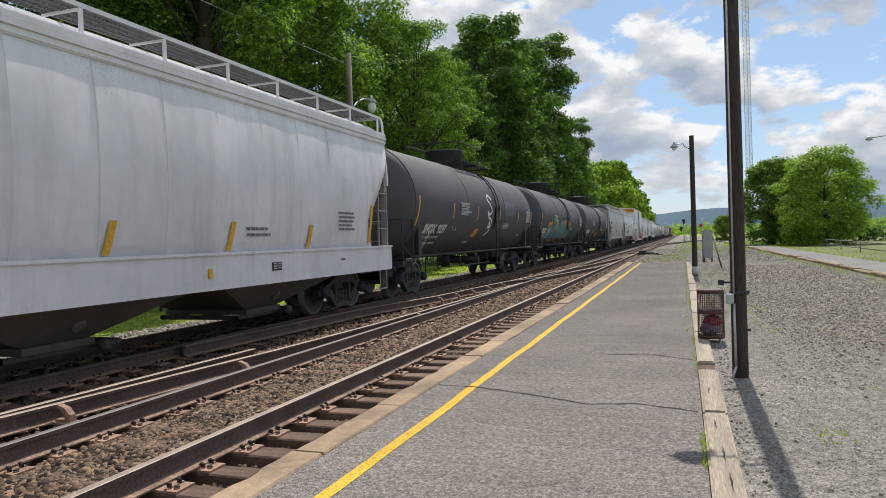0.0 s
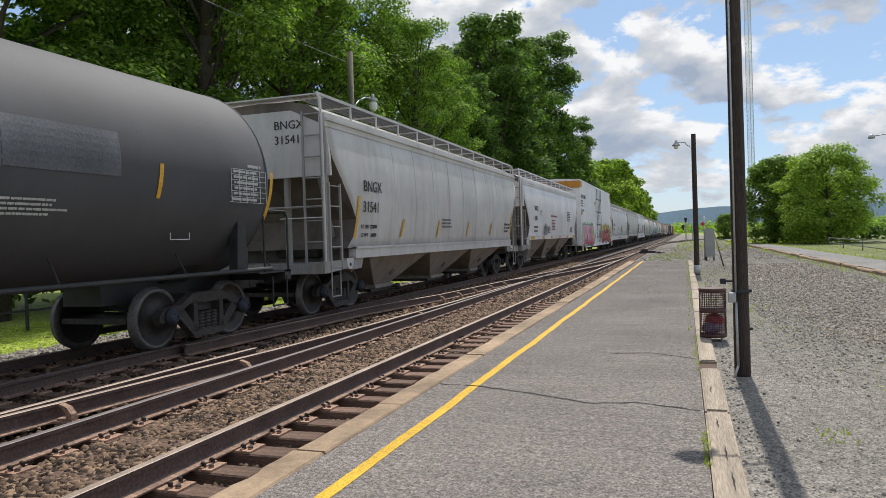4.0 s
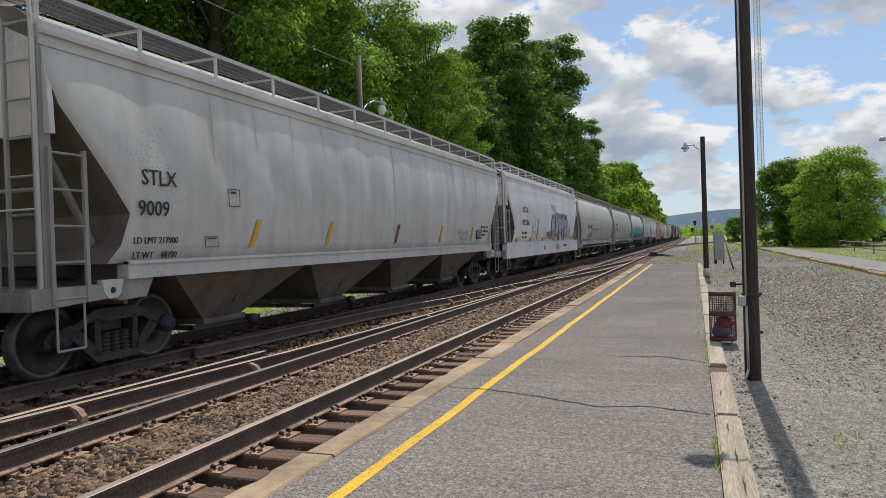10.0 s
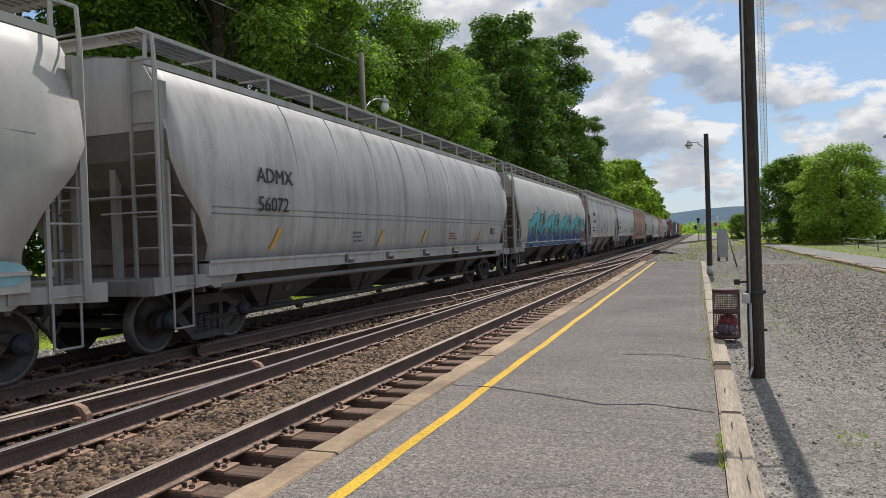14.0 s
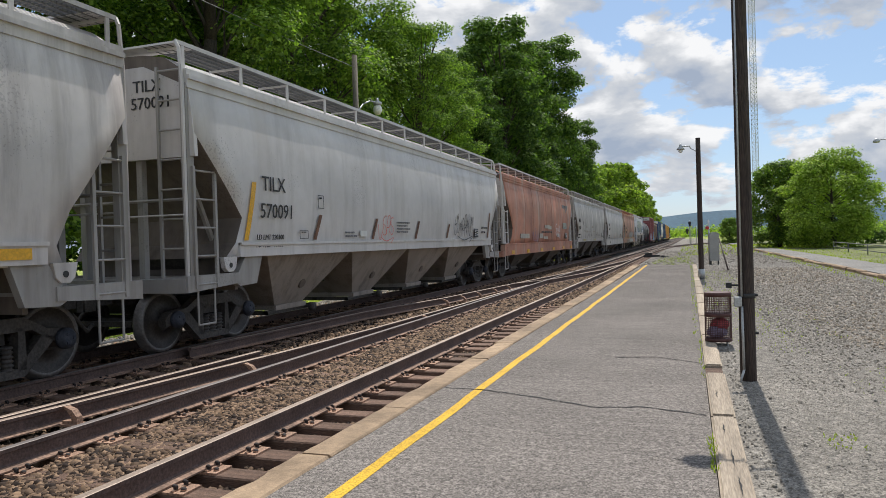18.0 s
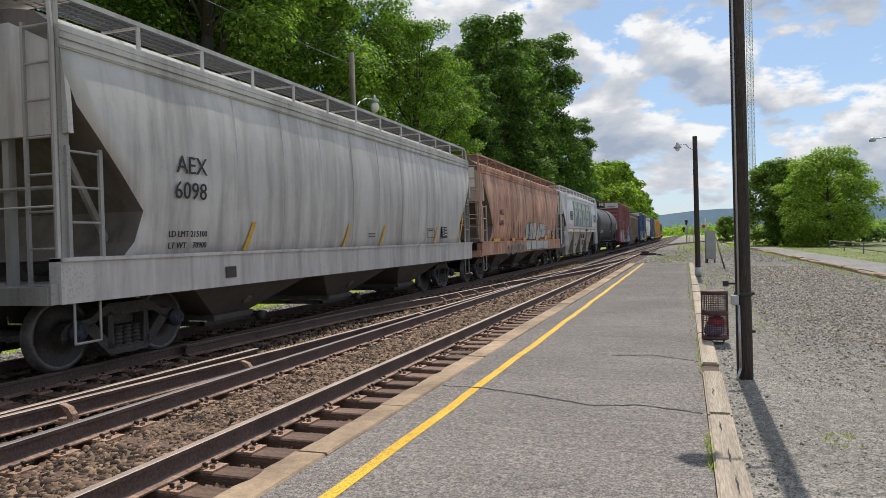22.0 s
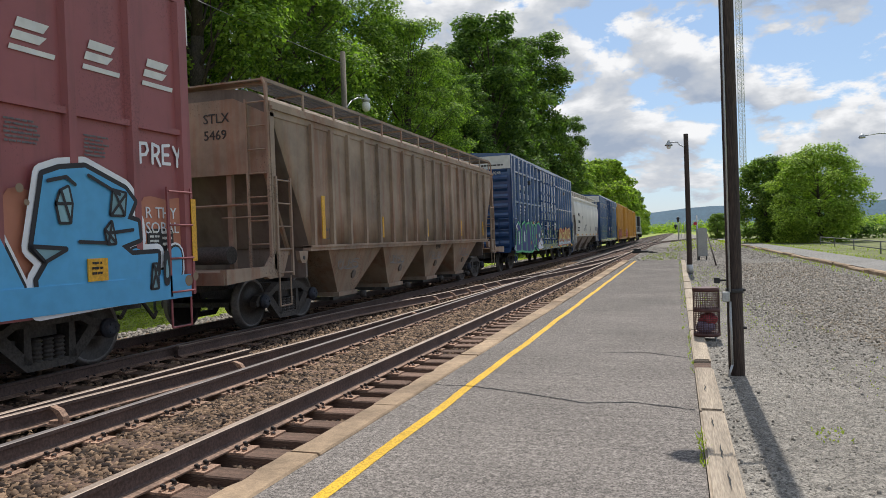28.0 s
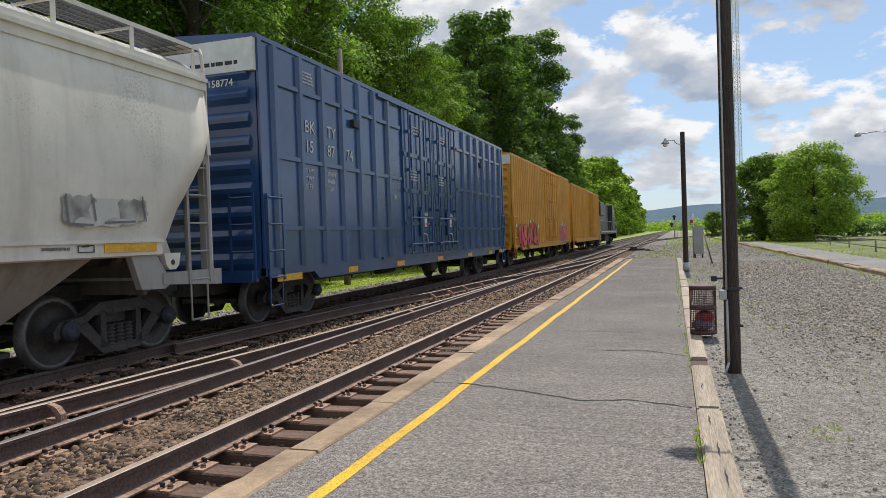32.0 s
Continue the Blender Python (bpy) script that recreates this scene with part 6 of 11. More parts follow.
    for xx in (-0.95, -0.8, -0.65, 0.65, 0.8, 0.95):
        box(bm, xx - 0.05, xx + 0.05, -1.4, 2.4, zt, zt + 0.03)
        part("plank", bm, BLACK_IRON, car)
        bm = bmesh.new()
    for y in (-1.3, 0.6, 2.3):
        bm = bmesh.new()
        box(bm, -1.0, 1.0, y - 0.03, y + 0.03, zt - 0.06, zt)
        part("cross_beam", bm, BLACK_IRON, car)
    bm = bmesh.new()
    for xx in (-1.0, 1.0):
        tube(bm, [(xx, -1.4, zt), (xx, -1.5, zt + 0.62), (xx, 1.3, zt + 0.66), (xx, 1.6, zt + 0.5), (xx, 1.6, zt)], 0.022)
        tube(bm, [(xx, 0.75, zt), (xx, 0.75, zt + 0.62)], 0.022)
    tube(bm, [(-1.0, -1.5, zt + 0.62), (1.0, -1.5, zt + 0.62)], 0.022)
    part("top_railing", bm, BLACK_IRON, car)
    bm = bmesh.new()
    cyl(bm, (0.3, 0.9, zt), (0.3, 0.9, zt + 0.32), 0.07, seg=10)
    part("valve", bm, GALV, car)
    bm = bmesh.new()
    cyl(bm, (-0.3, 0.6, zt), (-0.3, 0.6, zt + 0.25), 0.09, seg=10)
    part("valve", bm, GALV, car)
    bm = bmesh.new()
    cyl(bm, (0, -0.4, 0.55), (0, -0.4, 1.1), 0.16, seg=10)
    cyl(bm, (-0.7, 1.6, 0.75), (0.7, 1.6, 0.75), 0.14, seg=12)
    tube(bm, [(1.0, -1.6, 0.62), (1.0, 1.9, 0.62)], 0.025)
    tube(bm, [(1.0, -1.6, 0.62), (0.9, -1.6, 1.1)], 0.025)
    tube(bm, [(1.0, 1.9, 0.62), (0.9, 1.9, 1.1)], 0.025)
    part("bottom_valve", bm, BLACK_IRON, car)
    add_truck(car, -half + 1.9)
    add_truck(car, half - 1.9)
    add_couplers(car, half)
    return car, half


def tank_x(z, out=0.015):
    return math.sqrt(max(TANK_R ** 2 - (z - TANK_Z) ** 2, 0.01)) + out


def tank_mark(car, y, z0, z1, w, material, name="reflector", lean=0.0):
    bm = bmesh.new()
    prev = None
    for i in range(7):
        z = z0 + (z1 - z0) * i / 6
        x = tank_x(z, 0.010)
        cur = [bm.verts.new(q) for q in ((x, y + lean * i / 6, z), (x, y + w + lean * i / 6, z))]
        if prev:
            bm.faces.new((prev[0], prev[1], cur[1], cur[0]))
        prev = cur
    return part(name, bm, material, car)


def tank_text(car, body, y, z, size, material=None, out=0.024, **kw):
    zm = z + size / 2
    tilt = math.degrees(math.asin((zm - TANK_Z) / TANK_R))
    side_text(car, body, y, z, size, material or INK_WHITE, x=tank_x(z, out), tilt=tilt, **kw)


def tank_shape(car, pts, material, out):
    """A painted patch on the round of the tank, cut into level bands that follow its curve."""
    bm = bmesh.new()
    f = bm.faces.new([bm.verts.new((0, y, z)) for y, z in pts])
    f.normal_update()
    bmesh.ops.triangulate(bm, faces=[f])
    lo, hi = min(p[1] for p in pts), max(p[1] for p in pts)
    for k in range(1, 9):
        geom = bm.verts[:] + bm.edges[:] + bm.faces[:]
        bmesh.ops.bisect_plane(bm, geom=geom, plane_co=(0, 0, lo + (hi - lo) * k / 9), plane_no=(0, 0, 1))
    for v in bm.verts:
        v.co.x = tank_x(v.co.z, out)
    return part("graffiti", bm, material, car)


def tank_bars(car, y, z, w, h, lines, material=None):
    zm = z - h / 2
    tilt = math.degrees(math.asin((zm - TANK_Z) / TANK_R))
    bars(car, y, z, w, h, material or INK_WHITE, x=tank_x(z, 0.022), lines=lines, tilt=tilt)


def box_car(name, label, s0, s1, body_mat, top=5.08, floor=0.95, posts=(), rails=(2.0, 2.9, 3.9), door=(-1.3, 1.9), smooth=False, end_cap=None, cap_h=0.55, ladder_h=(0.85, 2.35), width=1.60):
    car, half = new_car(name, label, "boxcar", s0, s1)
    b = half - 0.45
    W = width
    bm = bmesh.new()
    box(bm, -W, W, -b, b, floor, top - 0.08)
    part("body", bm, body_mat, car)
    bm = bmesh.new()
    prism(bm, [(-W - 0.03, top - 0.10), (-W - 0.03, top - 0.02), (0, top + 0.10), (W + 0.03, top - 0.02), (W + 0.03, top - 0.10)], -b - 0.02, b + 0.02, "Y")
    part("roof", bm, body_mat, car)
    for s in (-1, 1):
        bm = bmesh.new()
        x0, x1 = sorted((s * (W - 0.05), s * (W + (0.05 if not smooth else 0.003))))
        prism(bm, [(-b, floor - 0.02), (-b + 1.7, floor - 0.02), (-b + 1.9, floor - 0.16), (b - 1.9, floor - 0.16), (b - 1.7, floor - 0.02), (b, floor - 0.02), (b, floor + 0.12), (-b, floor + 0.12)], x0, x1)
        part("side_sill", bm, body_mat, car)
    if not smooth:
        for y in posts:
            bm = bmesh.new()
            prism(bm, [(W, y - 0.09), (W + 0.075, y - 0.055), (W + 0.075, y + 0.055), (W, y + 0.09)], floor + 0.1, top - 0.12, "Z")
            part("post", bm, body_mat, car)
        for z in rails:
            for a, c in ((min(posts), door[0] - 0.12), (door[1] + 0.12, max(posts))):
                bm = bmesh.new()
                box(bm, W, W + 0.055, a, c, z - 0.04, z + 0.04)
                part("side_rail", bm, body_mat, car)
        for s in (-1, 1):
            bm = bmesh.new()
            ya, yb = sorted((s * b, s * (b - 0.12)))
            box(bm, W - 0.02, W + 0.045, ya, yb, floor, top - 0.1)
            part("corner_post", bm, body_mat, car)
    # doors
    dn = 2
    dw = (door[1] - door[0]) / dn
    for i in range(dn):
        y0 = door[0] + dw * i
        bm = bmesh.new()
        box(bm, W, W + 0.05, y0 + 0.02, y0 + dw - 0.02, floor + 0.16, top - 0.22)
        d = part("door", bm, body_mat, car)
        for z in (1.9, 2.75, 3.7):
            bm = bmesh.new()
            box(bm, W + 0.049, W + 0.08, y0 + 0.05, y0 + dw - 0.05, z - 0.05, z + 0.05)
            part("door_rib", bm, body_mat, d)
        for f in ((0.14, 0.5, 0.86) if not smooth else (0.12, 0.62)):
            bm = bmesh.new()
            cyl(bm, (W + 0.11, y0 + dw * f, floor + 0.12), (W + 0.11, y0 + dw * f, top - 0.2), 0.025 if not smooth else 0.017, seg=6)
            for z in (1.3, 2.3, 3.3, 4.3):
                box(bm, W + 0.05, W + 0.13, y0 + dw * f - 0.05, y0 + dw * f + 0.05, z - 0.04, z + 0.04)
            part("lock_rod", bm, body_mat if not smooth else GREY_END, d)
        bm = bmesh.new()
        tube(bm, [(W + 0.13, y0 + dw * 0.5, 1.62), (W + 0.14, y0 + dw * 0.62, 1.58), (W + 0.14, y0 + dw * 0.64, 1.38)], 0.014)
        part("handle", bm, GALV, d)
        if not smooth:
            for yy in (y0 + dw * 0.28, y0 + dw * 0.72):
                bm = bmesh.new()
                box(bm, W + 0.049, W + 0.075, yy - 0.035, yy + 0.035, floor + 0.2, top - 0.3)
                part("door_rib", bm, body_mat, d)
            bm = bmesh.new()
            prism(bm, [(y0 + dw * 0.46, 1.55), (y0 + dw * 0.64, 1.55), (y0 + dw * 0.64, 2.25), (y0 + dw * 0.46, 2.25)], W + 0.08, W + 0.115)
            part("lock_plate", bm, body_mat, d)
            for zz in (1.35, 2.05):
                bm = bmesh.new()
                cyl(bm, (W + 0.12, y0 + dw * 0.14, zz), (W + 0.12, y0 + dw * 0.86, zz), 0.018, seg=6)
                part("cross_rod", bm, body_mat, d)
    for z in ((floor + 0.10, top - 0.17) if not smooth else (top - 0.17,)):
        bm = bmesh.new()
        box(bm, W, W + 0.10, door[0] - 1.6 if not smooth else door[0] - 0.1, door[1] + 0.1, z - 0.03, z + 0.03)
        part("door_track", bm, body_mat, car)
    # corrugated ends
    for s in (-1, 1):
        bm = bmesh.new()
        n = 9
        for i in range(n):
            z = floor + 0.25 + (top - floor - 0.9) * i / (n - 1)
            ya, yb = sorted((s * b, s * (b + 0.07)))
            poly = [(s * b, z - 0.14), (s * (b + 0.07), z - 0.04), (s * (b + 0.07), z + 0.04), (s * b, z + 0.14)]
            if not smooth:
                prism(bm, poly, -W + 0.15, W - 0.15)
        if smooth:
            ya, yb = sorted((s * b, s * (b + 0.015)))
            box(bm, -W + 0.05, W - 0.05, ya, yb, floor, top - 0.15)
        part("end_ribs", bm, body_mat, car)
        if end_cap:
            bm = bmesh.new()
            ya, yb = sorted((s * (b - 0.0), s * (b + 0.085)))
            box(bm, -W, W, ya, yb, top - 0.15 - cap_h, top - 0.10)
            if smooth:
                y2, y3 = sorted((s * (b - 0.9), s * b))
                box(bm, W - 0.01, W + 0.006, y2, y3, top - 0.10 - cap_h, top - 0.115)
            part("end_panel", bm, end_cap, car)
        bm = bmesh.new()
        a0, a1 = sorted((s * (b - 0.08), s * (b - 0.56)))
        for y in (a0, a1):
            box(bm, W + 0.06, W + 0.09, y - 0.02, y + 0.02, ladder_h[0], ladder_h[1])
        for i in range(4):
            z = ladder_h[0] + 0.06 + (ladder_h[1] - ladder_h[0] - 0.12) * i / 3
            cyl(bm, (W + 0.09, a0, z), (W + 0.09, a1, z), 0.016, seg=6)
        stirrup(bm, W + 0.05, a0 + 0.04, a1 - 0.04, 0.42, floor)
        part("ladder", bm, body_mat, car)
        bm = bmesh.new()
        end_ladder(bm, s * (b + 0.12), W - 0.55, W - 0.08, 0.85, 2.35, 4)
        box(bm, -1.5, 1.5, *sorted((s * b, s * (b + 0.2))), 0.85, 1.05)
        part("end_ladder", bm, body_mat, car)
    bm = bmesh.new()
    box(bm, -0.4, 0.4, -half + 0.15, half - 0.15, 0.62, 0.95)
    for y in (-2.2, 0.8, 2.4):
        box(bm, -1.3, 1.3, y - 0.08, y + 0.08, 0.70, 0.95)
    cyl(bm, (0.5, -1.6, 0.72), (0.5, -0.6, 0.72), 0.18, seg=10)
    box(bm, 0.9, 1.2, 0.9, 1.5, 0.5, 0.9)
    part("underframe", bm, TRUCK_IRON, car)
    add_truck(car, -half + 2.4)
    add_truck(car, half - 2.4)
    add_couplers(car, half)
    return car, half, b


def blob(car, pts, x, material, name="graffiti", thick=0.004, wob=0.0, seed=1):
    """A painted patch with a rounded, uneven outline through the points (y, z)."""
    rnd = random.Random(seed)
    n = len(pts)
    out = []
    for i in range(n):
        p0, p1, p2, p3 = (Vector(pts[(i + k - 1) % n]) for k in range(4))
        for j in range(4):
            t = j / 4
            q = 0.5 * ((2 * p1) + (p2 - p0) * t + (2 * p0 - 5 * p1 + 4 * p2 - p3) * t * t + (3 * p1 - p0 - 3 * p2 + p3) * t ** 3)
            out.append((q.x + rnd.uniform(-wob, wob), q.y + rnd.uniform(-wob, wob)))
    bm = bmesh.new()
    f = bm.faces.new([bm.verts.new((x, y, z)) for y, z in out])
    f.normal_update()
    bmesh.ops.triangulate(bm, faces=[f])
    ob = part(name, bm, material, car)
    return ob


def piece(car, body, y, z, height, fill, line, x=1.63, width=1.0, tilt=0.0, slant=0.0, bold=0.09, edge=0.05, spacing=0.95, back=None, turn=0.0):
    """A painted word: bold fill letters over a wider outline."""
    if back:
        side_text(car, body, y + 0.06, z - 0.05, height, back, x=x, bold=bold + edge * 1.6, width=width, tilt=tilt, slant=slant, spacing=spacing, turn=turn, name="graffiti")
    side_text(car, body, y, z, height, line, x=x + 0.005, bold=bold + edge, width=width, tilt=tilt, slant=slant, spacing=spacing, turn=turn, name="graffiti")
    side_text(car, body, y, z, height, fill, x=x + 0.010, bold=bold, width=width, tilt=tilt, slant=slant, spacing=spacing, turn=turn, name="graffiti")


def scribble(car, y, z, w, h, material, x=1.63, seed=1, loops=5, r=0.012):
    """An illegible spray-can tag: overlapping flourishes, some with a swash below."""
    rnd = random.Random(seed)
    lines = []
    step = w / loops
    for k in range(loops):
        tall = h * rnd.uniform(0.62, 1.0)
        y0, z0 = y + step * (k - 0.1), z + rnd.uniform(0.0, 0.25) * h
        wide = step * rnd.uniform(0.9, 1.35)
        for pl in STROKES[rnd.choice("12345")]:
            pts = [(y0 + (px + rnd.uniform(-0.12, 0.12)) * wide + 0.18 * pz * tall, z0 + (pz + rnd.uniform(-0.1, 0.1)) * tall) for px, pz in pl]
            lines.append(curve_line(pts, 4))
    if w > 0.6 and loops > 3:
        lines.append(curve_line([(y + w * 0.15, z + h * 0.12), (y + w * 0.5, z - h * 0.06), (y + w * 0.95, z + h * 0.1), (y + w * 0.8, z - h * 0.14)], 4))
    return brush(car, lines, r, material, lambda q: x, 0.0)


# letters as brush strokes in a unit box; the digits are free flourishes
STROKES = {
    "A": [[(0, 0), (0.5, 1), (1, 0)], [(0.24, 0.36), (0.76, 0.36)]], "B": [[(0, 0), (0, 1), (0.75, 0.9), (0.72, 0.6), (0.1, 0.52)], [(0.6, 0.52), (0.95, 0.28), (0.75, 0.02), (0, 0)]],
    "C": [[(1, 0.8), (0.7, 1), (0.2, 0.9), (0, 0.5), (0.2, 0.1), (0.7, 0), (1, 0.22)]], "D": [[(0, 0), (0, 1), (0.6, 0.95), (1, 0.6), (0.9, 0.2), (0.5, 0), (0, 0)]],
    "E": [[(1, 1), (0, 0.96), (0, 0), (1, 0.02)], [(0, 0.5), (0.8, 0.52)]], "F": [[(1, 1), (0, 1), (0, 0)], [(0, 0.5), (0.8, 0.5)]],
    "H": [[(0, 0), (0, 1)], [(1, 0), (1, 1)], [(0, 0.5), (1, 0.5)]], "I": [[(0.5, 0), (0.5, 1)]], "K": [[(0, 0), (0, 1)], [(1, 1), (0.1, 0.48), (1, 0)]],
    "L": [[(0, 1), (0, 0), (1, 0.02)]], "M": [[(0, 0), (0.08, 1), (0.5, 0.4), (0.92, 1), (1, 0)]], "N": [[(0, 0), (0.03, 1), (0.97, 0), (1, 1)]],
    "O": [[(0.5, 1), (0.1, 0.85), (0, 0.45), (0.2, 0.05), (0.7, 0), (1, 0.4), (0.9, 0.85), (0.5, 1)]], "P": [[(0, 0), (0, 1), (0.8, 0.95), (0.95, 0.65), (0.7, 0.42), (0, 0.4)]],
    "R": [[(0, 0), (0, 1), (0.8, 0.95), (0.9, 0.68), (0.6, 0.48), (0, 0.45)], [(0.45, 0.45), (1, 0)]], "S": [[(1, 0.85), (0.6, 1), (0.1, 0.88), (0.08, 0.62), (0.9, 0.4), (0.95, 0.12), (0.5, 0), (0, 0.12)]],
    "T": [[(0, 1), (1, 1)], [(0.5, 1), (0.5, 0)]], "U": [[(0, 1), (0.02, 0.2), (0.4, 0), (0.8, 0.1), (1, 0.4), (1, 1)]], "V": [[(0, 1), (0.5, 0), (1, 1)]], "W": [[(0, 1), (0.25, 0), (0.5, 0.7), (0.75, 0), (1, 1)]],
    "Y": [[(0, 1), (0.5, 0.5), (1, 1)], [(0.5, 0.5), (0.45, 0)]],
    "f": [[(0, 0), (0, 1), (1, 1)], [(0, 0.52), (0.7, 0.52)]], "r": [[(0, 0), (0, 1), (1, 1), (1, 0.5), (0, 0.5)], [(0.85, 0.5), (1.05, 0)]], "o": [[(0, 0), (0, 1), (1, 1), (1, 0), (0, 0)]],
    "s": [[(1, 1), (0, 1), (0, 0.5), (1, 0.5), (1, 0), (0, 0)]], "t": [[(0, 1), (1, 1)], [(0.5, 1), (0.5, 0)]],
    "1": [[(0, 0.1), (0.25, 0.9), (0.7, 1), (1, 0.7), (0.55, 0.45), (0.9, 0.05)], [(0.1, 0.4), (0.6, 0.42)]], "2": [[(0, 1), (0.1, 0.2), (0.5, 0), (0.85, 0.35), (1, 1)], [(0.85, 0.5), (1.1, 0)]],
    "3": [[(0.9, 0.95), (0.3, 1), (0, 0.6), (0.55, 0.5), (0.95, 0.25), (0.5, 0), (0.05, 0.1)]], "4": [[(0.05, 0), (0.1, 0.95), (0.45, 0.5), (0.9, 1), (0.75, 0.4), (1, 0)]],
    "5": [[(0.5, 0.95), (0.05, 0.6), (0.1, 0.1), (0.6, 0), (0.95, 0.4), (0.6, 0.75), (0.3, 0.5)]],
}


def brush(car, lines, weight, material, xf, lift, name="graffiti", square=False):
    """Round-ended brush strokes through the points (y, z); they follow the side's curve by xf(z)."""
    bm = bmesh.new()
    k = 0
    for line in lines:
        for (ya, za), (yb, zb) in zip(line, line[1:]):
            a = math.atan2(zb - za, yb - ya)
            ring = []
            for i in range(7):
                b = a + math.pi / 2 + math.pi * i / 6
                ring.append((ya + weight * math.cos(b), za + weight * math.sin(b)))
            for i in range(7):
                b = a - math.pi / 2 + math.pi * i / 6
                ring.append((yb + weight * math.cos(b), zb + weight * math.sin(b)))
            if square:
                ca, sa = math.cos(a) * weight, math.sin(a) * weight
                ring = [(ya - ca - sa, za - sa + ca), (ya - ca + sa, za - sa - ca), (yb + ca + sa, zb + sa - ca), (yb + ca - sa, zb + sa + ca)]
                (a0, c0), (a1, c1), (a2, c2), (a3, c3) = ring
                prev = None
                for i in range(9):
                    u = i / 8
                    cur = [bm.verts.new((xf(q[1]) + lift + 0.0004 * (k % 5), *q)) for q in ((a0 + (a3 - a0) * u, c0 + (c3 - c0) * u), (a1 + (a2 - a1) * u, c1 + (c2 - c1) * u))]
                    if prev:
                        bm.faces.new((prev[0], prev[1], cur[1], cur[0]))
                    prev = cur
            else:
                bm.faces.new([bm.verts.new((xf(z) + lift + 0.0004 * (k % 5), y, z)) for y, z in ring])
            k += 1
    return tagged(part(name, bm, material, car), kind="stuff")


def curve_line(pts, n=4):
    out = []
    m = len(pts)
    for i in range(m - 1):
        p0, p1, p2, p3 = (Vector(pts[max(0, min(m - 1, i + j))]) for j in (-1, 0, 1, 2))
        for j in range(n):
            u = j / n
            q = 0.5 * ((2 * p1) + (p2 - p0) * u + (2 * p0 - 5 * p1 + 4 * p2 - p3) * u * u + (3 * p1 - p0 - 3 * p2 + p3) * u ** 3)
            out.append((q.x, q.y))
    out.append(tuple(pts[-1]))
    return out


def burner(car, body, y, z, h, w, fill, line=None, xf=None, weight=0.12, edge=0.04, adv=1.15, jit=0.04, seed=1, halo=None, slant=0.0, bend=0.0, curly=False):
    """Painted letters of thick round strokes: halo, outline and fill, letter over letter."""
    xf = xf or (lambda q: 1.612)
    rnd = random.Random(seed)
    for i, ch in enumerate(body):
        if ch == " ":
            continue
        y0 = y + i * w * adv
        dz = rnd.uniform(-jit, jit) * h * 1.5 + bend * (i % 2)
        lines = []
        for pl in STROKES[ch]:
            pts = [(y0 + (px + rnd.uniform(-jit, jit)) * w + slant * pz * h, z + dz + (pz + rnd.uniform(-jit, jit)) * h) for px, pz in pl]
            lines.append(curve_line(pts, 3) if curly else pts)
        lift = 0.012 * (i % 2)
        if halo:
            brush(car, lines, weight + edge * 2, halo, xf, lift)
        if line:
            brush(car, lines, weight + edge, line, xf, lift + 0.004)
        brush(car, lines, weight, fill, xf, lift + 0.008)


def letter(car, pts, xf, fill, line, lift=0.0, edge=0.045, holes=(), shine=None):
    """A painted letter: an outline round the corner points (y, z), the filled shape over it, its counters and a thin pale line inside."""
    ring = list(pts) + [pts[0]]
    brush(car, [ring], edge, line, xf, lift)
    top = lift + 0.004
    bm = bmesh.new()
    f = bm.faces.new([bm.verts.new((0, y, z)) for y, z in pts])
    f.normal_update()
    bmesh.ops.triangulate(bm, faces=[f])
    lo, hi = min(p[1] for p in pts), max(p[1] for p in pts)
    n = max(1, round((hi - lo) / 0.10))
    for k in range(1, n):
        bmesh.ops.bisect_plane(bm, geom=bm.verts[:] + bm.edges[:] + bm.faces[:], plane_co=(0, 0, lo + (hi - lo) * k / n), plane_no=(0, 0, 1))
    for v in bm.verts:
        v.co.x = xf(v.co.z) + top
    part("graffiti", bm, fill, car)
    for hole in holes:
        bm = bmesh.new()
        f = bm.faces.new([bm.verts.new((xf(z) + top + 0.003, y, z)) for y, z in hole])
        f.normal_update()
        bmesh.ops.triangulate(bm, faces=[f])
        part("graffiti", bm, line, car)
    if shine:
        n = len(pts)
        brush(car, [[pts[(i + k) % n] for k in (0, 1, 2)] for i in range(0, n - 2, 4)], 0.014, shine, xf, top + 0.002)


def side_of(prof, out=0.03):
    return lambda z: profile_x(prof, z) + out

# ---- the cars, in the order in which they pass ----
def spray(name, color, rough=0.6, metal=0.0, var=0.2, scale=1.5):
    """Flat spray paint, slightly uneven in cover."""
    return mat(name, color, rough, metal, var * 0.6, scale, 6, 0.03, 0.0)


PINK = spray("pink_spray", (0.80, 0.40, 0.52), 0.6, 0, 0.25, 0.8)
GREEN_SPRAY = spray("green_spray", (0.17, 0.50, 0.18), 0.6, 0, 0.2, 1.5)
LIGHT_GREEN = spray("light_green_spray", (0.10, 0.46, 0.20), 0.6, 0, 0.2, 1.5)
TEAL_LIGHT = spray("pale_teal_spray", (0.16, 0.36, 0.36), 0.6, 0, 0.3, 0.8)
DARK_TEAL = spray("dark_teal_spray", (0.01, 0.055, 0.045), 0.6, 0, 0.3, 0.8)
BLUE_SPRAY = spray("sky_blue_spray", (0.085, 0.36, 0.64), 0.6, 0, 0.15, 1.5)
DEEP_BLUE = spray("deep_blue_spray", (0.02, 0.03, 0.17), 0.6, 0, 0.2, 1.5)
ORANGE_SPRAY = spray("orange_spray", (0.52, 0.24, 0.035), 0.6, 0, 0.6, 2.5)
CRIMSON = spray("crimson_spray", (0.42, 0.03, 0.055), 0.6, 0, 0.2, 1.5)
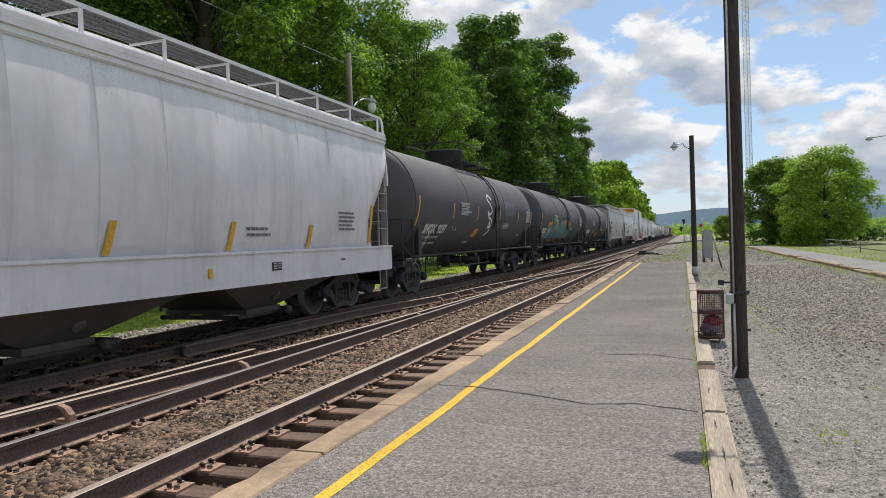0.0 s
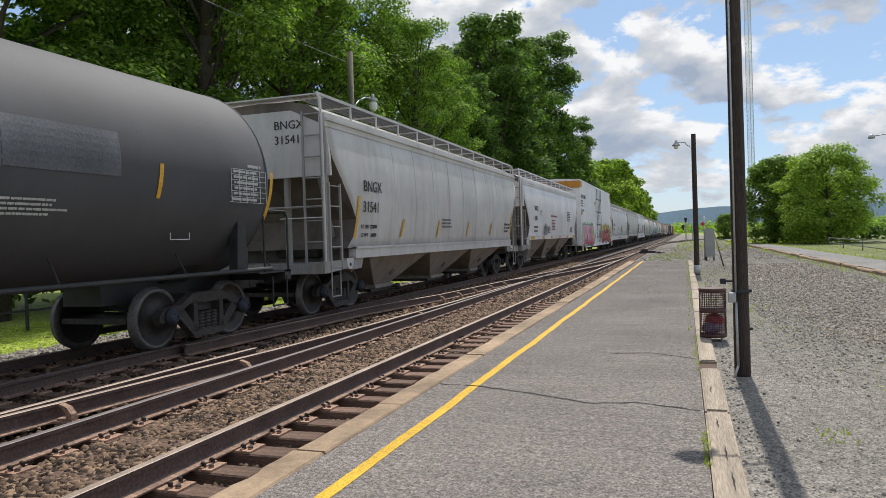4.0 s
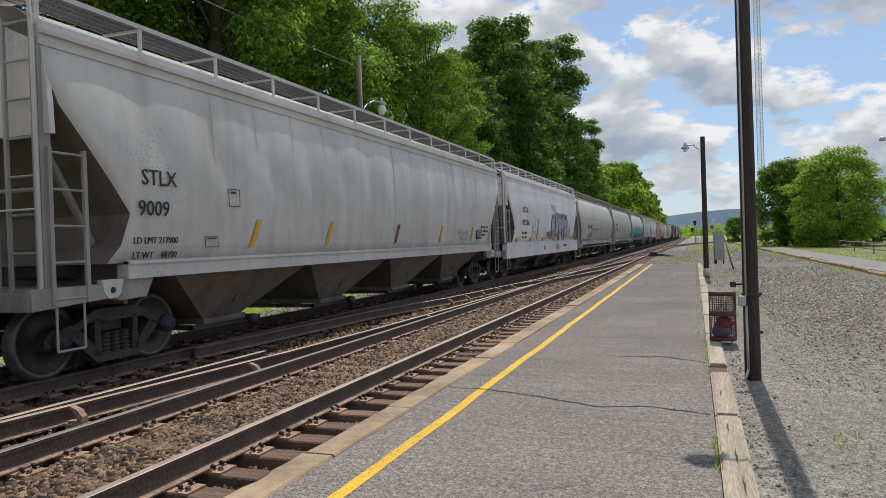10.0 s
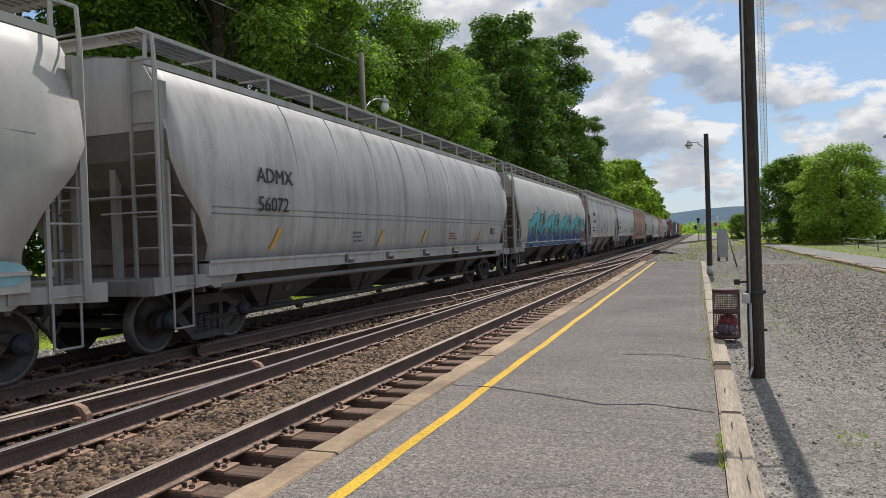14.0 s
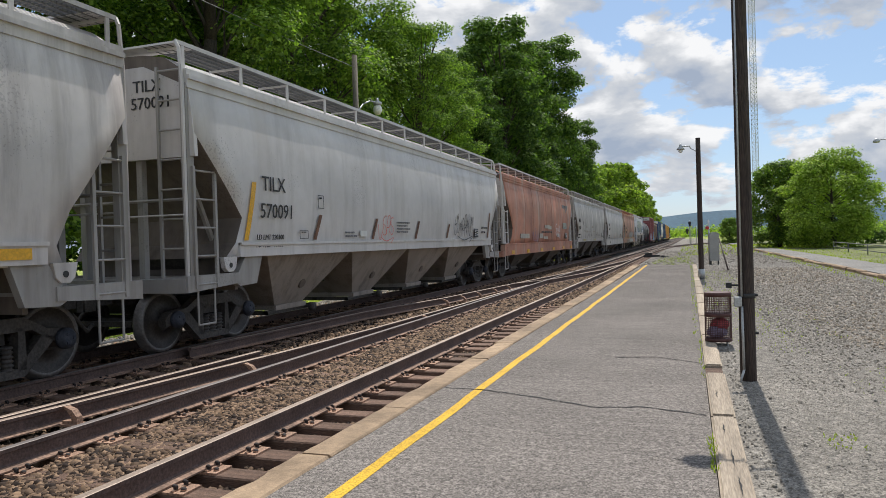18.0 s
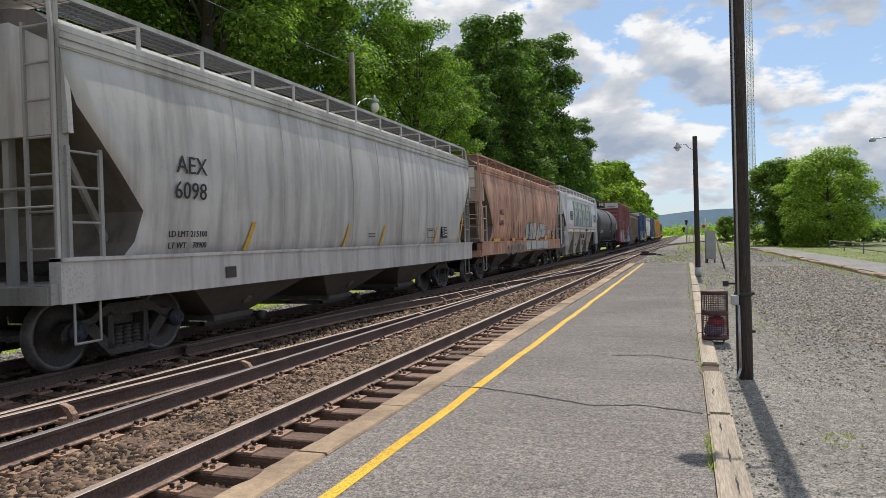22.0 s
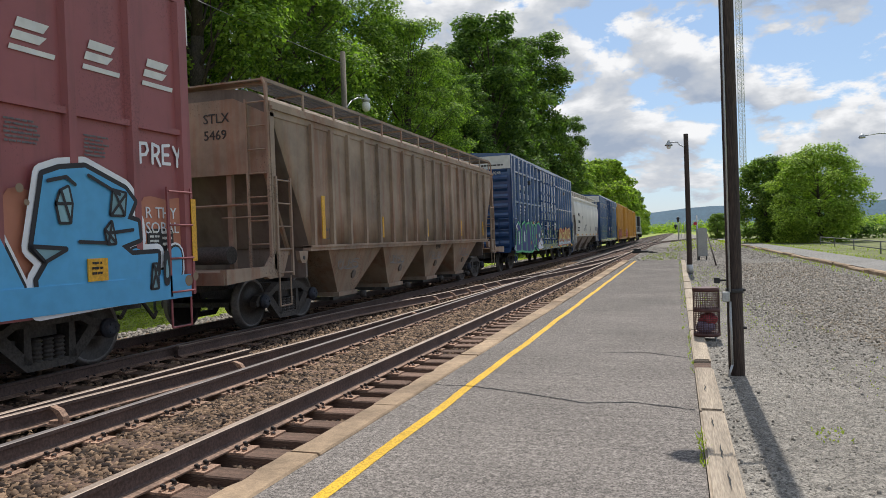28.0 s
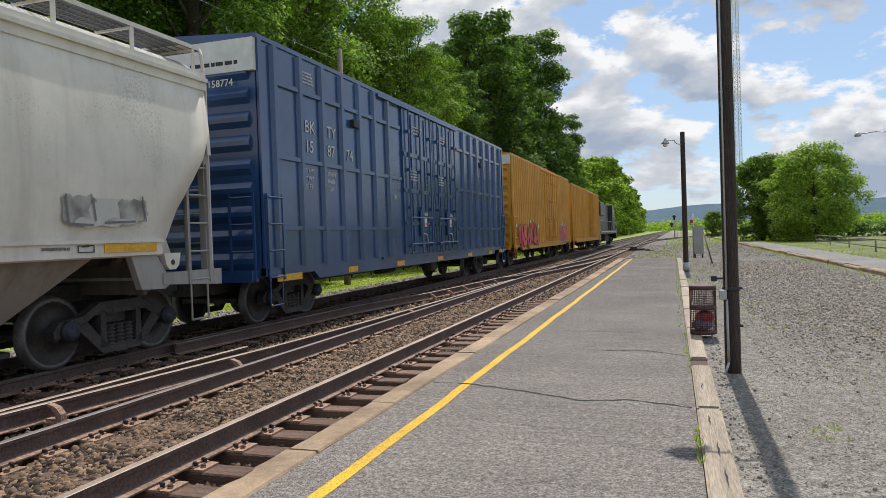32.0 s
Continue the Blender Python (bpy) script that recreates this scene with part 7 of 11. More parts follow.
RED_SPRAY = spray("red_spray", (0.66, 0.11, 0.075), 0.6, 0, 0.2, 1.5)
MAROON_SPRAY = spray("maroon_spray", (0.20, 0.025, 0.045), 0.6, 0, 0.2, 1.5)
YELLOW_SPRAY = spray("yellow_spray", (0.80, 0.56, 0.05), 0.6, 0, 0.2, 1.5)
WHITE_SPRAY = spray("white_spray", (0.72, 0.74, 0.78), 0.6, 0, 0.15, 1.5)
SILVER_SPRAY = spray("silver_spray", (0.40, 0.40, 0.41), 0.5, 0.2, 0.15, 1.5)
BLACK_SPRAY = spray("black_spray", (0.015, 0.015, 0.02), 0.6, 0, 0.1, 1.5)
PURPLE_SPRAY = spray("purple_spray", (0.16, 0.11, 0.22), 0.6, 0, 0.25, 1.5)
SALMON = spray("salmon_primer", (0.44, 0.18, 0.115), 0.7, 0, 0.3, 1.2)
TAN_SPRAY = spray("tan_spray", (0.26, 0.19, 0.13), 0.7, 0, 0.25, 1.2)
FROST_BLUE = spray("faded_blue_spray", (0.17, 0.25, 0.30), 0.7, 0, 0.12, 1.5)
FROST_CREAM = spray("faded_cream_spray", (0.46, 0.46, 0.38), 0.7, 0, 0.12, 1.5)
LAVENDER = spray("lavender_spray", (0.40, 0.36, 0.47), 0.6, 0, 0.25, 1.5)
MAUVE = spray("mauve_spray", (0.30, 0.20, 0.30), 0.6, 0, 0.25, 1.5)
PALE_SILVER = spray("pale_silver_spray", (0.50, 0.49, 0.46), 0.6, 0, 0.15, 2)
GREY_STREAKED = paint("streaked_grey_car_paint", (0.57, 0.535, 0.515), 0.5, (0.24, 0.21, 0.20), 0.6, 0.16, 0.5)
PALE_BROWN = paint("pale_brown_end_paint", (0.52, 0.42, 0.35), 0.6, (0.30, 0.19, 0.14), 0.5, 0.25, 0.5)
runs(GREY_STREAKED, (0.33, 0.295, 0.265), 1.1, 0.54, 0.45)
runs(GREY_CAR, (0.46, 0.42, 0.385), 1.0, 0.57, 0.4)
runs(GREY_WORN, (0.36, 0.32, 0.29), 1.0, 0.56, 0.45)
runs(BROWN_CAR, (0.66, 0.44, 0.33), 1.0, 0.54, 0.55)
FADED_PATCH = mat("faded_buff_patch", (0.11, 0.115, 0.13), 0.65, 0, 0.3, 1.0)
PALE_PATCH = mat("pale_paint_patch", (0.42, 0.38, 0.33), 0.7, 0, 0.2, 2)
RUST_PATCH = mat("rust_patch", (0.16, 0.08, 0.05), 0.8, 0, 0.4, 6)
FADED_TEAL = spray("faded_teal_patch", (0.27, 0.32, 0.29), 0.7, 0, 0.3, 2)
SCRAPED_GREY = spray("scraped_grey_patch", (0.33, 0.315, 0.29), 0.8, 0, 0.7, 5)
CHALK_SPRAY = spray("chalky_silver_spray", (0.43, 0.42, 0.40), 0.6, 0, 0.2, 2)
CYAN_SPRAY = spray("cyan_spray", (0.08, 0.42, 0.52), 0.6, 0, 0.2, 1.5)
OLIVE_SPRAY = spray("ochre_spray", (0.34, 0.23, 0.03), 0.6, 0, 0.4, 3)
PINK_LINE = spray("dusty_pink_spray", (0.62, 0.36, 0.40), 0.6, 0, 0.2, 1.5)
PALE_YELLOW = spray("pale_yellow_spray", (0.68, 0.55, 0.20), 0.6, 0, 0.35, 1.2)
PALE_BLUE = spray("pale_blue_spray", (0.20, 0.36, 0.42), 0.6, 0, 0.35, 1.0)


def fade_down(m, low, z0, z1):
    """A second colour sprayed over the lower half of the letters."""
    nd, lk = m.node_tree.nodes, m.node_tree.links
    bsdf = nd["Principled BSDF"]
    src = bsdf.inputs["Base Color"].links[0].from_socket
    tc = nd.new("ShaderNodeTexCoord")
    sp = nd.new("ShaderNodeSeparateXYZ")
    lk.new(tc.outputs["Object"], sp.inputs[0])
    mr = nd.new("ShaderNodeMapRange")
    mr.inputs[1].default_value, mr.inputs[2].default_value = z0, z1
    lk.new(sp.outputs[2], mr.inputs[0])
    mx = nd.new("ShaderNodeMix")
    mx.data_type = "RGBA"
    lk.new(mr.outputs[0], mx.inputs[0])
    mx.inputs[6].default_value = (*low, 1)
    lk.new(src, mx.inputs[7])
    lk.new(mx.outputs[2], bsdf.inputs["Base Color"])


fade_down(PALE_YELLOW, (0.62, 0.62, 0.66), 1.0, 1.35)
fade_down(PINK, (0.62, 0.07, 0.15), 0.95, 1.3)
SEA_BLUE = spray("turquoise_over_blue_spray", (0.08, 0.42, 0.46), 0.6, 0, 0.2, 1.5)
fade_down(SEA_BLUE, (0.035, 0.07, 0.24), 1.45, 2.05)
TANK_TEAL = spray("sea_green_spray", (0.075, 0.225, 0.205), 0.6, 0, 0.75, 1.3)
fade_down(TANK_TEAL, (0.13, 0.235, 0.28), 1.5, 2.2)


def scallop(car, y0, y1, z0, z1, n, material, x, seed=1):
    """A cloud-edged patch for the ground of a painting."""
    rnd = random.Random(seed)
    m = n * 6
    high = [z1 + rnd.uniform(-0.14, 0.06) for _ in range(n)]
    bm = bmesh.new()
    prev = None
    for i in range(m + 1):
        f = i / m
        y = y0 + (y1 - y0) * f
        end = min(1.0, 9 * f, 9 * (1 - f)) ** 0.5
        top = z0 + 0.4 + (high[min(n - 1, i // 6)] - z0 - 0.4 + 0.13 * math.sin(math.pi * (i % 6) / 6)) * end
        low = z0 + 0.35 * (1 - end)
        cur = (bm.verts.new((x, y, low)), bm.verts.new((x, y, top)))
        if prev:
            bm.faces.new((prev[0], cur[0], cur[1], prev[1]))
        prev = cur
    part("graffiti", bm, material, car)


def dots(car, spots, x, material):
    for y, z, r in spots:
        bm = bmesh.new()
        cyl(bm, (x, y, z), (x + 0.002, y, z), r, seg=12)
        part("graffiti", bm, material, car)


def stencil(car, y, z, w, h, x, material=None):
    """A small framed stencil box."""
    m = material or INK_BLACK
    bm = bmesh.new()
    t = 0.012
    for a in ((y, y + w, z, z + t), (y, y + w, z + h - t, z + h), (y, y + t, z + t, z + h - t), (y + w - t, y + w, z + t, z + h - t)):
        box(bm, x, x + 0.004, *a)
    part("stencil", bm, m, car)
    bars(car, y + w * 0.2, z + h * 0.85, w * 0.6, h * 0.25, m, x=x, lines=1)


def tally(car, y, z, w, h, x, dark=None, light=None):
    """A dark consolidated-stencil panel with pale bars."""
    plate(car, "stencil_panel", y, y + w, z, z + h, dark or INK_BLACK, x=x)
    bars(car, y + w * 0.08, z + h * 0.9, w * 0.38, h * 0.8, light or INK_WHITE, x=x + 0.009, lines=4)
    bars(car, y + w * 0.55, z + h * 0.9, w * 0.38, h * 0.8, light or INK_WHITE, x=x + 0.009, lines=3)


def marks(car, prof, mark, number, y, z, size, gap=0.46, ld=None, width=1.0, material=None, ld_size=0.085):
    """Reporting mark over the number, with the load lines beneath."""
    hopper_text(car, prof, mark, y, z, size, material, width=width)
    hopper_text(car, prof, number, y - 0.06, z - gap, size, material, width=width)
    if ld:
        for i, row in enumerate(ld):
            hopper_text(car, prof, row, y - 0.12, z - gap - 0.36 - i * 0.19, ld_size, material)


def label_grid(car, y, z, w, h):
    """A framed white table of small print near the end of a tank."""
    bm = bmesh.new()
    for i in range(7):
        zz = z + h * i / 6
        x = tank_x(zz, 0.012)
        box(bm, x, x + 0.004, y, y + w, zz - 0.004, zz + 0.004)
    for f in (0.0, 0.22, 0.42, 0.62, 0.82, 1.0):
        box(bm, tank_x(z + h / 2, 0.010), tank_x(z + h / 2, 0.016), y + w * f - 0.005, y + w * f + 0.005, z, z + h)
    tagged(part("label_table", bm, INK_WHITE, car), kind="stuff")
    for i in range(6):
        zz = z + h * (i + 0.78) / 6
        bars(car, y + 0.03, zz, w * 0.92, h / 6 * 0.95, INK_WHITE, x=tank_x(zz, 0.012), lines=1)
    bars(car, y + w * 0.45, z + h + 0.09, w * 0.5, 0.10, INK_WHITE, x=tank_x(z + h, 0.016), lines=1)


def build_tanks():
    for s0, s1, num, lab, kind in ((16.5, 33.2, "9297", "black tank car with white lettering and a white spray tag", 1),
                                   (34.0, 50.5, "9289", "black tank car painted with teal and orange graffiti", 2),
                                   (51.2, 68.0, "9288", "black tank car with two orange placards", 3)):
        car, half = tank_car("tank_car", lab, s0, s1)
        tank_text(car, "SHQX", -6.45, 1.74, 0.26, width=0.95, bold=0.02, slant=0.12)
        if kind != 2:
            tank_text(car, num, -5.25, 1.74, 0.26, width=0.95, bold=0.012)
        end_text(car, num, 0.62, -half + 0.50, 3.05, 0.13, INK_WHITE)
        tank_text(car, "LD LMT  202300 LB  91750 KG", -6.5, 1.58, 0.085)
        tank_text(car, "LT WT     83700 LB  37950 KG", -6.5, 1.41, 0.085)
        for i, row in enumerate(("EXTERIOR HEATER PIPES", "NO INLET OR OUTLET", "PIPE CAPS REQUIRED", "MAX OPER PRESSURE 100 PSI", "LINING HEMPEL 15500")):
            tank_text(car, row, -3.4, 2.64 - i * 0.085, 0.06)
        for y in (-4.15, -1.45, 1.62, 4.8):
            tank_mark(car, y, 2.18, 2.65, 0.075, STRIPE, lean=0.05)
        for y, l in ((-7.25, 0.12), (7.42, 0.1)):
            tank_mark(car, y, 1.93, 2.74, 0.085, STRIPE, lean=l)
        stencil(car, -3.9, 1.82, 0.30, 0.24, tank_x(1.9, 0.012), INK_WHITE)
        tank_bars(car, 2.3, 2.10, 1.15, 0.23, 4)
        tank_mark(car, 2.45, 2.42, 2.98, 1.7, FADED_PATCH, "paint_patch")
        label_grid(car, 6.42, 2.2, 0.95, 0.52)
        stencil(car, 5.3, 1.62, 0.42, 0.22, tank_x(1.7, 0.012), INK_WHITE)
        tank_bars(car, -1.9, 1.45, 0.7, 0.10, 2)
        side_text(car, "2 INCH K8 COMP SHOES", -7.9, 1.0, 0.07, INK_WHITE, x=1.47)
        if kind == 1:
            pts = [(0.45, 2.95), (0.1, 3.1), (-0.1, 2.95), (0.25, 2.75), (0.45, 2.55), (0.15, 2.4), (-0.15, 2.5), (0.05, 2.3), (0.45, 2.2), (0.5, 2.0), (0.2, 1.95), (0.25, 2.15), (0.5, 1.85), (0.2, 1.65)]
            brush(car, [curve_line(pts, 5)], 0.04, WHITE_SPRAY, lambda q: tank_x(q, 0.012), 0.0)
            tank_mark(car, -1.45, 1.6, 1.88, 0.5, ORANGE_SPRAY, "placard", 0.10)
        elif kind == 2:
            tx = lambda q: tank_x(q, 0.02)
            flame = [(-5.4, 1.7), (-5.2, 2.15), (-4.83, 2.37), (-4.56, 2.26), (-4.2, 2.49), (-4.05, 2.35), (-3.82, 2.39), (-3.5, 2.5), (-2.91, 2.33), (-2.38, 2.5), (-2.13, 2.26), (-1.06, 2.42), (-0.54, 2.52), (0.27, 2.5), (1.18, 2.48), (2.42, 2.33), (2.47, 1.6),
                     (1.5, 1.33), (0.08, 1.45), (-0.99, 1.3), (-2.74, 1.28), (-3.58, 1.36), (-4.32, 1.34), (-4.89, 1.38), (-5.51, 1.28), (-5.58, 1.36), (-5.24, 1.48)]
            tank_shape(car, flame, ORANGE_SPRAY, 0.014)
            for k, pts in enumerate((
                    [(-5.12, 2.01), (-3.86, 2.14), (-3.74, 1.88), (-4.25, 1.64), (-4.31, 1.48), (-5.2, 1.42)],
                    [(-3.77, 2.55), (-3.38, 2.54), (-2.4, 2.22), (-2.95, 1.83), (-2.58, 1.65), (-2.86, 1.35), (-3.58, 1.34), (-4.21, 1.45), (-4.26, 1.6), (-3.71, 1.89), (-3.83, 2.23)],
                    [(-2.56, 1.83), (-1.69, 2.28), (-1.19, 2.41), (-1.25, 2.07), (-0.46, 2.6), (-0.02, 2.5), (0.03, 1.93), (0.85, 2.37), (1.07, 2.55), (1.01, 1.85), (0.68, 1.55), (-0.1, 1.43), (-0.97, 1.49), (-1.61, 1.39), (-2.18, 1.47), (-2.66, 1.38)],
                    [(1.2, 2.4), (1.58, 2.13), (2.7, 1.96), (2.22, 1.48), (1.3, 1.36)])):
                brush(car, [pts + [pts[0]]], 0.05, DARK_TEAL, lambda q: tank_x(q, 0.022 + 0.004 * k), 0.0)
                tank_shape(car, pts, TANK_TEAL, 0.030 + 0.004 * k)
            brush(car, [[(-4.9, 1.9), (-4.2, 1.98)], [(-3.5, 2.35), (-3.0, 2.1), (-3.4, 1.8), (-2.95, 1.6)], [(-1.9, 2.0), (-1.5, 1.7)], [(-0.6, 2.3), (-0.5, 1.7)], [(0.5, 2.0), (0.6, 1.7)]], 0.03, TEAL_LIGHT, tx, 0.035)
            tank_text(car, num, -4.95, 1.76, 0.24, width=0.95, bold=0.012, out=0.046)
            tank_text(car, "91750 KG", -4.75, 1.60, 0.075, out=0.046)
            tank_text(car, "37950 KG", -4.75, 1.46, 0.075, out=0.046)
            brush(car, [[(-4.0, 1.62), (-3.5, 1.44), (-2.95, 1.46), (-2.62, 1.62)], [(-2.2, 1.5), (-1.75, 2.1)], [(-1.3, 1.5), (-0.95, 2.15)], [(-0.3, 1.5), (-0.1, 2.3)], [(0.3, 1.6), (0.55, 2.1)], [(-3.6, 2.4), (-3.55, 1.95)]], 0.018, DARK_TEAL, tx, 0.036)
        else:
            tank_mark(car, -2.65, 1.66, 1.98, 0.7, ORANGE_SPRAY, "placard", 0.14)
            tank_mark(car, 0.0, 1.52, 1.76, 0.85, ORANGE_SPRAY, "placard", 0.08)
    car, half = tank_car("tank_car", "black tank car with white lettering and yellow marks", 367.2, 384.0)
    tank_text(car, "NTZX 300241", -6.2, 1.80, 0.24, width=0.85)
    tank_text(car, "LD LMT  205400 LB", -6.3, 1.60, 0.085)
    tank_text(car, "LT WT     57600 LB", -6.4, 1.43, 0.085)
    for y in (-3.9, -1.2, 1.7, 4.6):
        tank_mark(car, y, 2.18, 2.66, 0.075, STRIPE, lean=0.05)
    for y, l in ((-7.3, 0.12), (7.42, 0.1)):
        tank_mark(car, y, 1.93, 2.74, 0.085, STRIPE, lean=l)
    label_grid(car, 6.42, 2.2, 0.95, 0.52)
    tank_bars(car, 1.2, 1.95, 0.8, 0.1, 2)


def build_front_hoppers():
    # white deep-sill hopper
    car, h, p = hopper_car("hopper_car", "clean white covered hopper car with deep side sill", -2.4, 15.9, WHITE_CAR, bays=3, sill=0.56, bay_mat=SHADED_BAY, seams=11, bay_z=0.38, sill_top=1.42, bulge=0.03, bay_w=0.9)
    for y, z0, z1 in ((0.04, 1.45, 1.88), (2.52, 1.45, 1.9), (4.97, 1.45, 1.88), (7.68, 1.50, 2.35)):
        stripe(car, p, y, z0, z1, 0.12, 0.10)
    hopper_bars(car, p, 3.0, 1.82, 0.75, 0.2, INK_GREY, 2)
    hopper_bars(car, p, 6.2, 2.16, 0.8, 0.42, INK_GREY, 5)
    tally(car, 3.75, 1.08, 0.28, 0.14, 1.59)
    plate(car, "reflector", 2.02, 2.10, 1.05, 1.19, STRIPE, x=1.59)
    bars(car, 6.3, 1.2, 0.2, 0.06, INK_BLACK, x=1.59, lines=1)
    # grey hopper
    car, h, p = hopper_car("hopper_car", "light grey covered hopper car with brown hopper bays", 69.0, 86.0, GREY_CAR, bays=3, sill=0.24, seams=8, eave=1)
    marks(car, p, "BNGX", "31541", -6.75, 2.62, 0.24, ld=("LD LMT 222000", "LT WT    64000"))
    end_text(car, "BNGX", 0.35, -h + 0.28, 3.85, 0.17, INK_BLACK)
    end_text(car, "31541", 0.35, -h + 0.28, 3.55, 0.17, INK_BLACK)
    for y in (-7.2, -4.6, -1.9, 1.0, 3.9, 6.95):
        stripe(car, p, y, 1.6, 2.5 if abs(y) > 6 else 2.05, 0.11, 0.18)
    for i, row in enumerate(("EXW 10-8  H 9-8", "EW    8-6  H 15-0", "CU FT 5461")):
        hopper_text(car, p, row, 5.95, 1.97 - i * 0.13, 0.08)
    hopper_bars(car, p, -1.5, 2.1, 1.0, 0.3, INK_GREY, 3)
    # pale grey hopper with tags
    car, h, p = hopper_car("hopper_car", "pale grey covered hopper car with black graffiti tags", 86.9, 103.6, WHITE_CAR, bays=3, sill=0.20, seams=0, sill_top=1.56, end_mat=WHITE_CAR, bulge=0.012)
    marks(car, p, "SHQX", "4281", -5.87, 2.74, 0.22, 0.47, ("LD LMT 223100", "LT WT    62900"))
    end_text(car, "SHQX", 0.25, -h + 0.28, 3.95, 0.19, INK_BLACK)
    end_text(car, "4281", 0.25, -h + 0.28, 3.62, 0.19, INK_BLACK)
    stencil(car, -4.53, 2.52, 0.24, 0.26, 1.65)
    hopper_text(car, p, "DO NOT HAMMER ON CAR", -1.66, 2.50, 0.10, INK_RED)
    hopper_bars(car, p, -1.4, 2.34, 1.15, 0.55, INK_RED, 7)
    hopper_bars(car, p, 3.65, 2.90, 1.2, 0.6, INK_GREY, 6)
    tally(car, 5.2, 1.72, 0.42, 0.28, 1.60)
    scribble(car, -3.72, 1.62, 0.85, 0.5, BLACK_SPRAY, 1.632, 4, 6, 0.021)
    scribble(car, -2.68, 1.68, 0.7, 0.34, BLACK_SPRAY, 1.632, 9, 5, 0.018)
    for y, w in ((-6.6, 0.85), (-3.8, 0.45), (-1.46, 0.45), (1.06, 0.5), (3.7, 0.5), (6.2, 0.6)):
        plate(car, "reflector", y, y + w, 1.38, 1.50, STRIPE, x=1.585)
    for y in (-4.6, -1.6, 1.4):
        scribble(car, y, 0.85, 0.7, 0.22, INK_GREY, 1.22, int(y * 7) + 60, 3, 0.012)


